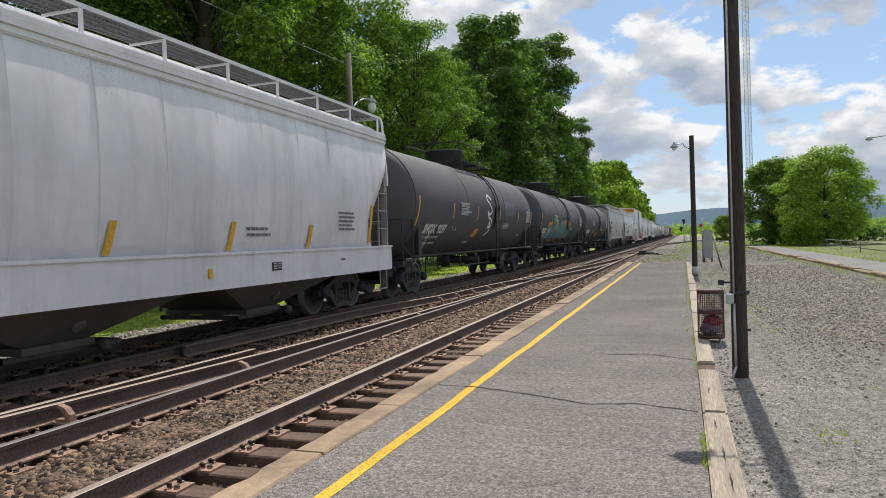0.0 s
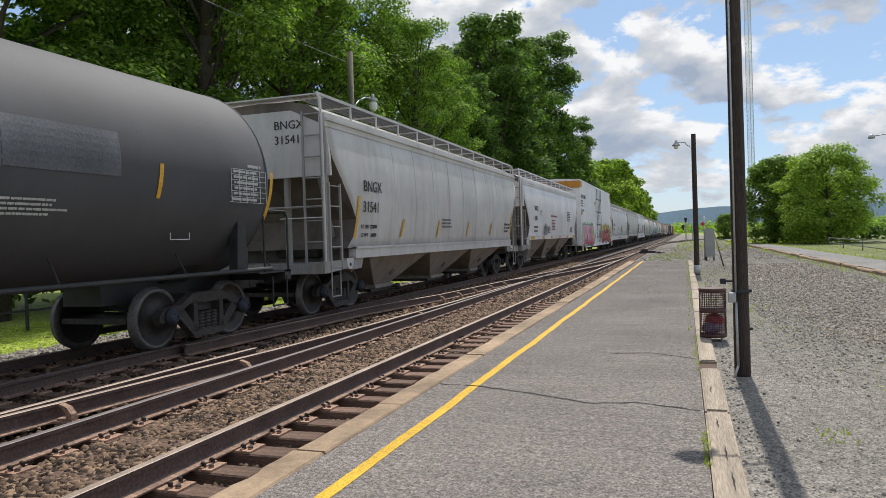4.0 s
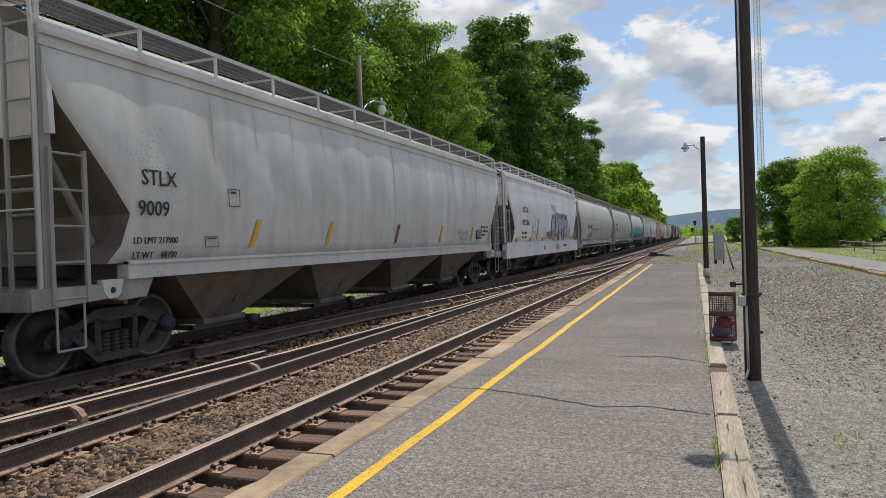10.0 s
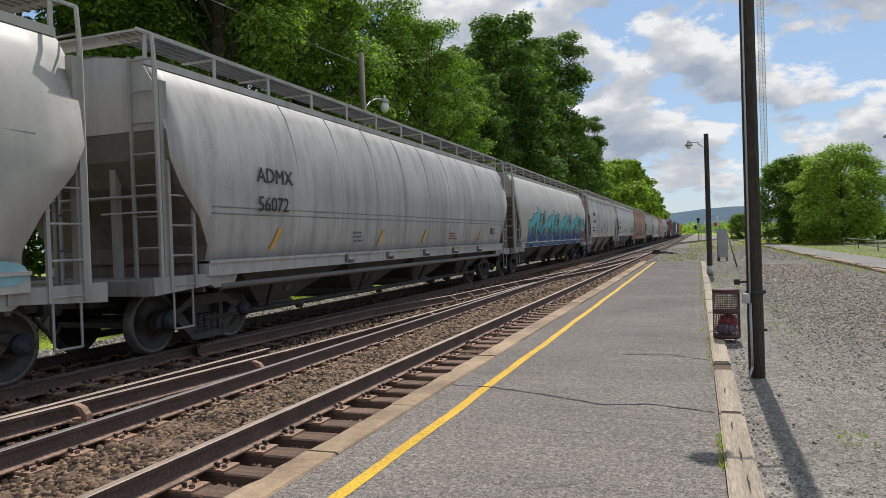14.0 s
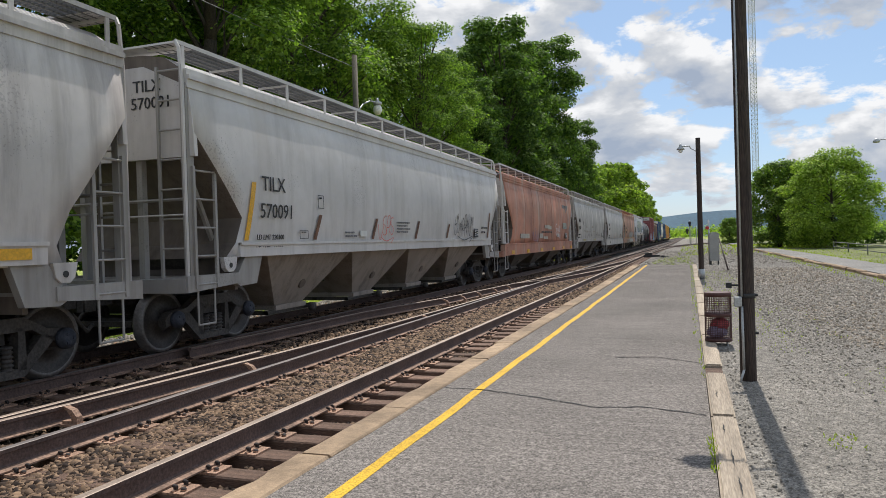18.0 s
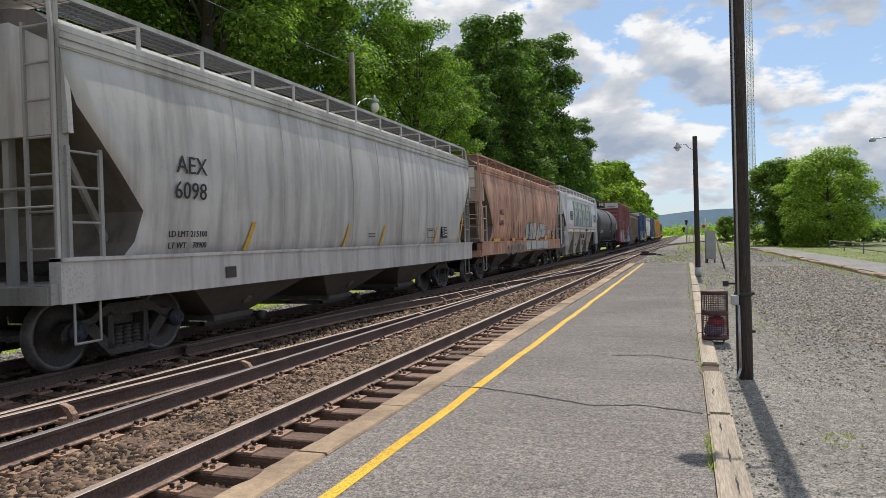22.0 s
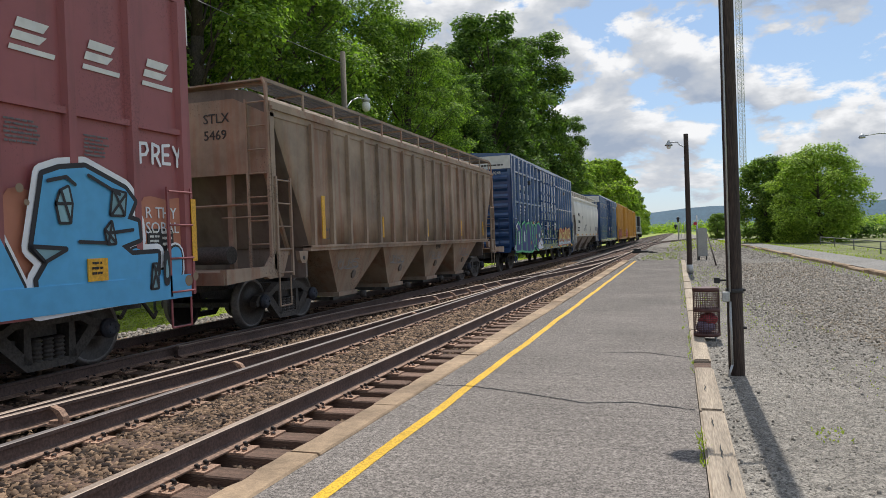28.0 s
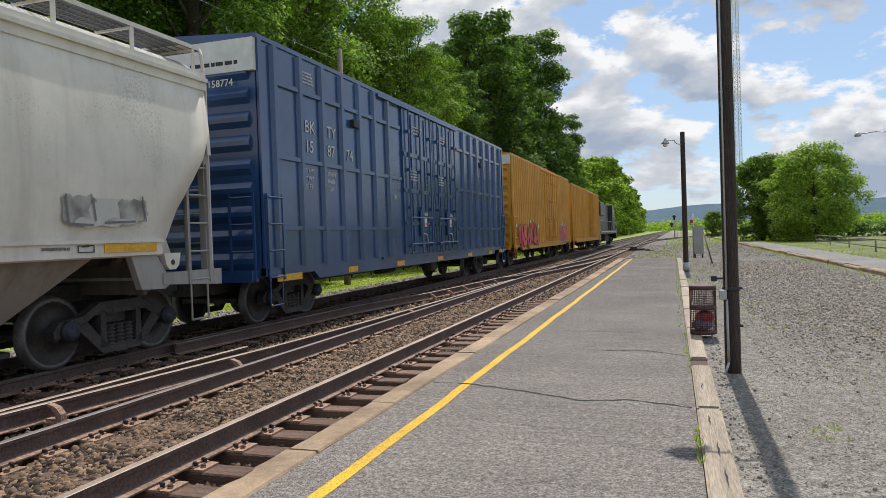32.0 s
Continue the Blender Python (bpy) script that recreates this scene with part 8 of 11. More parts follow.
def build_reefer():
    car, h, b = box_car("boxcar", "white insulated boxcar with pink graffiti and orange end panels", 104.6, 125.7, REEFER_WHITE, top=5.30, floor=0.78, smooth=True,
                        end_cap=ORANGE_END, cap_h=0.42, door=(-1.65, 1.9), width=1.60)
    x = 1.612
    side_text(car, "AOKX", -9.78, 4.04, 0.26, INK_GREY, x=x, width=1.1)
    side_text(car, "115842", -8.55, 4.04, 0.26, INK_GREY, x=x)
    for i, (a, c) in enumerate((("LD LMT", "196200"), ("LT WT", "89800"), ("CU FT", "7572"))):
        side_text(car, a, -9.8, 3.82 - i * 0.17, 0.10, INK_GREY, x=x)
        side_text(car, c, -9.25, 3.80 - i * 0.17, 0.10, INK_GREY, x=x)
    bars(car, -9.8, 3.3, 1.7, 0.2, INK_GREY, x=x, lines=3)
    stencil(car, -8.5, 3.48, 0.2, 0.24, x)
    for y in (-9.82, 9.6):
        plate(car, "sign", y, y + 0.5, 2.88, 3.14, STRIPE, x=x)
        bars(car, y + 0.06, 3.08, 0.38, 0.14, INK_BLACK, x=x + 0.01, lines=2)
    for y in (-7.3, -6.1, -5.0, -3.9, -3.0, 3.2, 4.5, 5.7, 7.0, 8.3):
        bm = bmesh.new()
        prism(bm, [(1.60, y - 0.012), (1.607, y), (1.60, y + 0.012)], 0.95, 5.1, "Z")
        part("seam", bm, REEFER_WHITE, car)
    plate(car, "sign", -2.25, -1.95, 3.85, 4.05, STRIPE, x=x)
    plate(car, "sign", -1.9, -1.72, 3.8, 4.1, GALV, x=x)
    # pink word on a green cloud
    scallop(car, -10.0, -2.7, 0.68, 2.30, 16, BLACK_SPRAY, 1.604, 3)
    scallop(car, -9.98, -2.72, 0.70, 2.27, 16, GREEN_SPRAY, 1.607, 3)
    rr = random.Random(5)
    dots(car, [(rr.uniform(-9.8, -3), rr.choice((2.05, 2.15, 1.9)), rr.uniform(0.03, 0.07)) for _ in range(26)], 1.609, DARK_TEAL)
    flat_x = lambda q: 1.612
    for y, z in ((-9.0, 2.05), (-9.02, 1.8), (-8.1, 1.45), (-8.45, 1.3), (-7.42, 1.75), (-6.55, 1.72), (-5.25, 1.9), (-5.2, 1.75), (-4.47, 1.22), (-9.55, 1.05), (-9.5, 0.85), (-7.2, 0.95), (-5.75, 0.85), (-3.5, 1.2), (-4.2, 1.65)):
        plate(car, "graffiti", y - 0.09, y + 0.09, z - 0.09, z + 0.09, BLUE_SPRAY, x=1.605)
    word = (
        ([(-8.86, 2.21), (-8.33, 2.19), (-8.3, 1.89), (-8.13, 2.18), (-7.66, 2.16), (-7.69, 1.77), (-7.87, 1.66), (-7.66, 1.19), (-7.75, 0.83), (-8.28, 0.77), (-8.24, 1.1), (-8.38, 1.38), (-8.51, 1.04),
          (-8.27, 0.97), (-8.5, 0.76), (-9.49, 0.72), (-9.52, 1.11), (-9.47, 1.36), (-9.28, 1.44), (-9.03, 1.39), (-8.93, 1.25), (-9.05, 1.15), (-8.82, 1.15), (-8.86, 1.52), (-9.52, 1.48), (-9.09, 1.72), (-8.89, 1.76)], ()),
        ([(-7.83, 2.19), (-6.88, 2.19), (-6.93, 1.66), (-7.21, 1.44), (-7.36, 1.23), (-7.37, 0.85), (-7.78, 0.81), (-7.63, 1.29), (-7.81, 1.35), (-7.82, 1.64), (-7.65, 1.82), (-7.67, 2.07)], ([(-7.48, 1.84), (-7.32, 1.88), (-7.35, 1.66), (-7.49, 1.6)],)),
        ([(-6.8, 2.19), (-6.04, 2.16), (-6.01, 1.71), (-6.23, 1.53), (-5.96, 1.16), (-6.03, 0.8), (-6.41, 0.76), (-6.74, 0.91), (-7.29, 0.79), (-7.05, 1.21), (-6.83, 1.71)], ([(-6.6, 1.8), (-6.5, 1.82), (-6.49, 1.63), (-6.63, 1.6)],)),
        ([(-6.04, 2.18), (-5.46, 2.2), (-5.44, 1.9), (-5.43, 1.39), (-5.61, 1.15), (-5.15, 1.28), (-5.0, 1.18), (-4.93, 0.79), (-5.88, 0.79), (-5.98, 1.16), (-6.25, 1.59), (-6.01, 1.77)], ()),
        ([(-5.01, 2.1), (-4.7, 2.2), (-4.33, 2.13), (-4.12, 2.25), (-3.78, 2.19), (-3.77, 1.92), (-4.05, 1.74), (-4.47, 1.71), (-4.4, 1.57), (-3.92, 1.58), (-3.2, 1.32), (-3.69, 1.11), (-3.84, 0.71), (-4.91, 0.78), (-5.13, 1.51), (-4.96, 1.84)], ([(-4.56, 1.29), (-4.36, 1.31), (-4.4, 1.15), (-4.57, 1.13)],)),
    )
    for k, (pts, holes) in enumerate(word):
        letter(car, pts, flat_x, PINK, BLACK_SPRAY, 0.004 + 0.007 * k, 0.045, holes, WHITE_SPRAY)
    dots(car, [(rr.uniform(-9, -3.6), rr.uniform(0.7, 1.9), rr.uniform(0.02, 0.04)) for _ in range(22)], 1.672, MAROON_SPRAY)
    scribble(car, -9.95, 1.35, 0.55, 0.2, BLACK_SPRAY, 1.62, 7, 4, 0.012)
    scribble(car, -2.6, 1.1, 0.5, 0.5, BLACK_SPRAY, 1.62, 17, 4, 0.010)
    # red and yellow word, yellow above and red below, with white and green between
    for pts, m, x0 in (([(2.3, 0.9), (2.2, 1.9), (2.8, 2.3), (4.3, 2.3), (5.2, 2.45), (6.4, 2.35), (7.9, 2.25), (9.3, 1.7), (9.2, 0.9), (7.5, 0.82), (5.2, 0.8), (3.5, 0.85)], WHITE_SPRAY, 1.604),
                       ([(4.35, 1.2), (4.3, 1.9), (4.7, 2.0), (4.9, 1.3)], GREEN_SPRAY, 1.607), ([(5.0, 1.6), (5.0, 2.0), (5.5, 1.9), (5.4, 1.6)], GREEN_SPRAY, 1.607),
                       ([(6.9, 1.3), (6.9, 2.0), (7.2, 1.9), (7.1, 1.4)], GREEN_SPRAY, 1.607), ([(3.5, 1.1), (3.4, 1.4), (4.1, 1.4), (4.1, 1.1)], GREEN_SPRAY, 1.607),
                       ([(8.15, 1.0), (8.1, 1.5), (8.4, 1.85), (9.0, 1.75), (9.2, 1.3), (8.9, 0.95)], GREEN_SPRAY, 1.609), ([(7.2, 0.95), (7.3, 1.25), (7.7, 1.2), (7.6, 0.95)], GREEN_SPRAY, 1.609)):
        blob(car, pts, x0, m, seed=4)
    red = lambda q: 1.612
    for k, (pts, m) in enumerate((
            ([(2.2, 1.14), (3.76, 1.24), (4.69, 1.29), (5.63, 1.29), (6.78, 1.18), (8.14, 1.11), (7.7, 0.81), (6.77, 0.88), (6.44, 0.99), (5.97, 0.94), (5.33, 0.76), (5.02, 0.95), (4.13, 0.94), (3.61, 0.84), (2.3, 0.84)], CRIMSON),
            ([(2.25, 1.95), (2.4, 2.2), (2.9, 2.28), (3.2, 2.1), (3.1, 1.8), (2.7, 1.7), (2.4, 1.8)], YELLOW_SPRAY), ([(2.3, 1.75), (2.9, 1.7), (3.25, 1.4), (3.1, 1.1), (2.5, 1.15), (2.3, 1.4)], RED_SPRAY),
            ([(3.33, 2.03), (3.38, 1.85), (3.65, 1.75), (4.08, 1.85), (4.19, 2.11), (4.32, 2.03), (4.43, 1.73), (4.53, 1.43), (4.36, 1.26), (4.14, 1.07), (3.76, 1.22), (3.49, 1.12), (3.24, 1.1), (3.26, 1.49), (3.43, 1.66)], RED_SPRAY),
            ([(3.33, 2.07), (3.48, 2.21), (4.05, 2.3), (4.29, 2.4), (4.41, 2.37), (4.28, 2.3), (4.17, 2.1), (3.94, 2.03), (3.53, 2.0), (3.4, 1.88), (3.52, 1.75), (3.36, 1.77)], YELLOW_SPRAY),
            ([(4.52, 1.86), (4.78, 1.91), (4.88, 1.64), (5.12, 1.59), (5.32, 1.73), (5.59, 1.77), (5.64, 1.48), (5.41, 1.06), (5.1, 1.22), (4.68, 1.24), (4.53, 1.43)], RED_SPRAY),
            ([(4.4, 2.14), (4.73, 2.13), (5.04, 2.41), (4.8, 2.4), (5.05, 2.48), (5.36, 2.44), (5.55, 2.31), (5.54, 2.06), (5.22, 2.17), (4.9, 2.04), (4.72, 1.86), (4.52, 1.86)], YELLOW_SPRAY),
            ([(5.95, 1.93), (6.33, 1.88), (6.51, 2.41), (6.5, 1.72), (6.71, 1.35), (6.77, 0.91), (6.44, 0.99), (6.15, 1.37), (5.91, 1.27), (5.47, 0.82), (5.2, 0.77), (5.56, 1.19), (5.86, 1.63)], RED_SPRAY),
            ([(5.66, 2.34), (5.97, 2.25), (6.43, 2.25), (6.63, 2.15), (6.49, 1.88), (6.19, 2.08), (5.95, 1.93), (5.82, 2.07)], YELLOW_SPRAY),
            ([(6.87, 1.83), (7.66, 1.84), (7.96, 1.6), (8.1, 1.35), (7.92, 1.06), (7.5, 0.8), (7.12, 0.88), (6.78, 1.18), (7.02, 1.44)], RED_SPRAY),
            ([(6.77, 2.26), (8.0, 2.29), (7.67, 1.9), (7.19, 2.0), (7.0, 1.83), (6.88, 1.94)], YELLOW_SPRAY),
            ([(8.09, 1.29), (8.35, 1.04), (8.82, 1.01), (9.27, 1.25), (9.26, 1.91), (9.5, 1.71), (9.46, 1.11), (8.92, 0.78), (8.34, 0.82), (8.02, 0.99)], RED_SPRAY))):
        letter(car, curve_line(pts + [pts[0]], 2)[:-1], red, m, BLACK_SPRAY, 0.002 + 0.006 * k, 0.035)
    slashes = [[(4.45, 2.0), (4.5, 1.6), (4.62, 1.35)], [(5.62, 2.0), (5.68, 1.6), (5.8, 1.4)], [(6.66, 2.1), (6.72, 1.7), (6.82, 1.45)], [(3.5, 1.95), (3.95, 1.98)], [(5.0, 1.45), (5.35, 1.42), (5.5, 1.25)], [(4.2, 1.35), (4.35, 1.15)],
               [(6.0, 1.2), (6.25, 1.0)], [(7.15, 1.35), (7.2, 1.1)], [(4.0, 0.98), (4.3, 0.9)], [(6.55, 1.1), (6.9, 0.95)]]
    brush(car, slashes, 0.055, BLACK_SPRAY, red, 0.082)
    brush(car, slashes, 0.032, WHITE_SPRAY, red, 0.087)
    lines = [[(3.6, 1.6), (3.9, 1.5), (4.2, 1.6)], [(2.6, 1.5), (3.0, 1.35)], [(4.7, 1.5), (5.0, 1.38)], [(6.1, 1.75), (6.3, 1.6), (6.45, 1.3)], [(7.2, 1.6), (7.6, 1.55), (7.75, 1.3)], [(7.3, 1.3), (7.6, 1.1)], [(3.6, 1.35), (3.9, 1.3)], [(3.4, 2.1), (3.7, 2.2)], [(5.1, 2.3), (5.3, 2.3)], [(7.1, 2.15), (7.4, 2.1)], [(5.1, 1.0), (5.4, 0.85)]]
    brush(car, lines, 0.02, BLACK_SPRAY, red, 0.09)
    burner(car, "DSOK", 7.9, 1.85, 0.30, 0.24, WHITE_SPRAY, BLACK_SPRAY, lambda q: 1.712, 0.035, 0.03, 1.35, 0.04, 8)
    for i, row in enumerate(("SEASON", "SEEK", "DESTO", "SOSR")):
        side_text(car, row, 8.35, 1.60 - i * 0.16, 0.10, BLACK_SPRAY, x=1.735, name="graffiti")
    for y in (-9.55, 9.3, -5.0):
        plate(car, "reflector", y, y + 0.09, 1.10, 2.0, STRIPE, x=1.715)
    plate(car, "reflector", -1.4, -1.3, 1.2, 1.7, STRIPE, x=1.66)
    for i in range(3):
        scribble(car, -0.2 + 0.5 * i, 1.3, 0.5, 0.5, INK_BLACK, 1.665, 30 + i, 3, 0.01)
    dots(car, [(7.0, 4.35, 0.05)], 1.61, INK_BLACK)


def build_mid_hoppers():
    car, h, p = hopper_car("hopper_car", "white covered hopper car with seams and a deep side sill", 126.4, 146.0, WHITE_CAR, bays=3, sill=0.42, seams=13, bay_mat=SHADED_BAY, bay_z=0.38, inset=0.42, sill_top=1.34, end_mat=CREAM_CAR, bay_w=0.9)
    marks(car, p, "STLX", "8027", -7.95, 2.30, 0.23, 0.47, ("LD LMT 217800", "LT WT    68200"))
    end_text(car, "STLX", 0.35, -h + 0.36, 3.72, 0.17, INK_BLACK)
    end_text(car, "8027", 0.35, -h + 0.36, 3.42, 0.17, INK_BLACK)
    for y in (-8.3, -1.42, 1.85, 4.9, 7.8):
        stripe(car, p, y, 1.36, 1.8, 0.09, 0.12, STRIPE if y < 0 else RUST_PATCH)
    x = 1.645
    bm = bmesh.new()
    for a, c in (((0.77, 1.92), (1.12, 2.35)), ((1.12, 2.35), (1.5, 1.92)), ((1.5, 1.92), (1.12, 1.5)), ((1.12, 1.5), (0.77, 1.92))):
        cyl(bm, (x - 0.01, *a), (x - 0.01, *c), 0.016, seg=5)
    tagged(part("graffiti", bm, BLACK_SPRAY, car), kind="stuff")
    side_text(car, "FLO", 0.88, 1.83, 0.2, BLACK_SPRAY, x=x, name="graffiti")
    for i, ch in enumerate("GCLM"):
        hopper_text(car, p, ch, -3.7 + i * 0.42, 1.93, 0.22, INK_GREY)
    scribble(car, -3.0, 1.5, 1.3, 0.35, INK_GREY, 1.61, 41, 6, 0.006)
    scribble(car, 1.9, 1.5, 0.7, 0.35, INK_GREY, 1.61, 42, 4, 0.008)
    hopper_text(car, p, "CAUTION", -0.26, 1.46, 0.075)
    bars(car, -0.2, 1.28, 0.6, 0.3, INK_BLACK, x=1.59, lines=4)
    bars(car, -2.6, 1.12, 1.55, 0.12, INK_BLACK, x=1.59, lines=1)
    tally(car, 7.27, 1.5, 0.45, 0.32, 1.60)
    hopper_bars(car, p, -6.2, 2.4, 0.2, 0.25, INK_GREY, 3)
    car, h, p = hopper_car("hopper_car", "grey covered hopper car with open brown hopper bays", 146.8, 166.4, GREY_CAR, bays=4, sill=0.22, seams=13, eave=1, bulge=0.05, bay_mat=SHADED_DIRT)
    marks(car, p, "STLX", "9009", -8.2, 2.38, 0.2, 0.40, ("LD LMT 217900", "LT WT    68100"))
    for y in (-5.82, -3.36, -0.03, 3.08, 6.0, 8.0):
        stripe(car, p, y, 1.53, 1.98, 0.12, 0.18, RUST_PATCH if y == -0.03 else STRIPE)
    end_text(car, "STLX", 0.4, -h + 0.28, 3.85, 0.17, INK_BLACK)
    end_text(car, "9009", 0.4, -h + 0.28, 3.6, 0.17, INK_BLACK)
    stencil(car, -6.42, 2.16, 0.28, 0.27, 1.645)
    tally(car, 6.6, 1.6, 0.5, 0.3, 1.60)
    stencil(car, -6.95, 1.55, 0.3, 0.16, 1.60)
    scribble(car, 4.6, 1.6, 1.0, 0.3, INK_GREY, 1.61, 52, 4, 0.008)
    hopper_text(car, p, "EXW 10-2  H 9-5", 7.0, 1.95, 0.08)
    hopper_text(car, p, "EW    8-10 H 15-0", 7.0, 1.82, 0.08)
    hopper_text(car, p, "CU FT 6351", 7.0, 1.69, 0.08)
    car, h, p = hopper_car("hopper_car", "white covered hopper car with pale purple graffiti letters", 167.0, 184.4, WHITE_CAR, bays=3, sill=0.60, seams=0, bay_mat=SHADED_BAY, sill_top=1.42, eave=1, bay_z=0.38, bulge=0.012, bay_w=0.9)
    marks(car, p, "SCYX", "893706", -5.95, 2.66, 0.24, 0.53, ("LD LMT 218800", "LT WT    66700"), 1.15)
    end_text(car, "SCYX", 0.3, -h + 0.28, 3.8, 0.17, INK_BLACK)
    end_text(car, "893706", 0.2, -h + 0.28, 3.5, 0.17, INK_BLACK)
    xs = side_of(p, 0.012)
    burner(car, "HA", -3.9, 1.58, 0.85, 0.6, WHITE_CAR, LAVENDER, xs, 0.10, 0.02, 1.5, 0.03, 4)
    for y, z, m in ((-0.1, 1.75, MAUVE), (0.25, 1.65, MAUVE), (4.5, 1.75, MAUVE), (4.2, 1.62, MAUVE), (2.3, 1.58, MAUVE)):
        blob(car, [(y - 0.35, z), (y - 0.2, z + 0.25), (y + 0.15, z + 0.2), (y + 0.4, z + 0.05), (y + 0.2, z - 0.15), (y - 0.15, z - 0.12)], xs(z) + 0.004, m, seed=int(z * 50 + y), wob=0.03)
    for k, (pts, holes) in enumerate((
            ([(0.22, 2.35), (0.46, 2.57), (0.87, 2.73), (1.08, 2.63), (1.09, 2.38), (0.89, 2.24), (1.14, 2.03), (1.39, 1.84), (1.22, 1.7), (0.94, 1.77), (0.7, 2.02), (0.65, 1.83), (0.81, 1.71), (0.69, 1.56), (0.39, 1.54), (0.27, 1.65), (0.32, 2.0)],
             ([(0.62, 2.38), (0.8, 2.44), (0.81, 2.36), (0.65, 2.3)],)),
            ([(1.42, 2.81), (2.11, 2.83), (2.1, 2.34), (2.01, 1.85), (1.7, 1.71), (1.53, 1.5), (1.38, 1.61), (1.24, 1.84), (1.28, 2.29)], ([(1.6, 2.58), (1.78, 2.59), (1.75, 2.35), (1.61, 2.31)],)),
            ([(2.16, 2.69), (2.6, 2.8), (2.85, 2.49), (3.06, 2.77), (3.65, 2.81), (3.57, 2.42), (3.47, 1.71), (3.15, 1.56), (3.07, 2.09), (2.87, 1.86), (2.69, 1.78), (2.63, 1.6), (2.39, 1.47), (2.17, 1.64), (2.16, 2.2)], ()),
            ([(3.73, 2.73), (4.68, 2.78), (4.63, 2.55), (4.22, 2.47), (4.86, 2.41), (4.75, 1.88), (4.27, 1.79), (3.83, 1.53), (3.74, 1.87), (3.65, 2.27)], ([(4.15, 2.3), (4.4, 2.25), (4.35, 2.08), (4.15, 2.1)],)))):
        letter(car, pts, xs, LAVENDER, BLACK_SPRAY, 0.014 + 0.006 * k, 0.045, holes)
    for y, z in ((0.75, 2.6), (1.75, 2.72), (2.4, 2.65), (3.3, 2.7), (4.2, 2.66), (0.5, 1.75), (1.55, 1.75)):
        blob(car, [(y - 0.22, z), (y - 0.1, z + 0.1), (y + 0.2, z + 0.06), (y + 0.24, z - 0.08), (y, z - 0.14)], xs(z) + 0.036, MAUVE, seed=int(z * 30), wob=0.02)
    for y, z in ((-3.3, 2.95), (-2.6, 2.9)):
        scribble(car, y + 3.6, z, 0.5, 0.28, INK_GREY, xs(2.9) + 0.01, int(z * 60), 3, 0.014)
    rr = random.Random(3)
    for i in range(16):
        scribble(car, 0.6 + i * 0.25, rr.uniform(1.7, 2.3), 0.12, 0.2, BLACK_SPRAY, 1.672, 100 + i, 1, 0.009)
    burner(car, "ERBS", -1.05, 1.55, 0.3, 0.22, BLACK_SPRAY, None, xs, 0.02, 0, 1.4, 0.08, 6)
    scribble(car, 4.7, 1.6, 1.0, 0.6, MAROON_SPRAY, 1.63, 62, 4, 0.014)
    for y in (-7.0, -4.5, -1.9, 0.9, 3.6, 6.3):
        plate(car, "reflector", y, y + 0.5, 1.48, 1.62, STRIPE, x=1.60)
    side_text(car, "UEKOE HAV", 3.6, 1.10, 0.13, INK_BLACK, x=1.59, name="graffiti")
    burner(car, "REWN", 1.6, 1.02, 0.2, 0.2, BLACK_SPRAY, None, lambda q: 1.58, 0.014, 0, 1.3, 0.06, 2)
    side_text(car, "17", -1.6, 1.0, 0.22, INK_BLACK, x=1.59, name="graffiti")
    tally(car, 6.9, 1.5, 0.45, 0.3, 1.60)


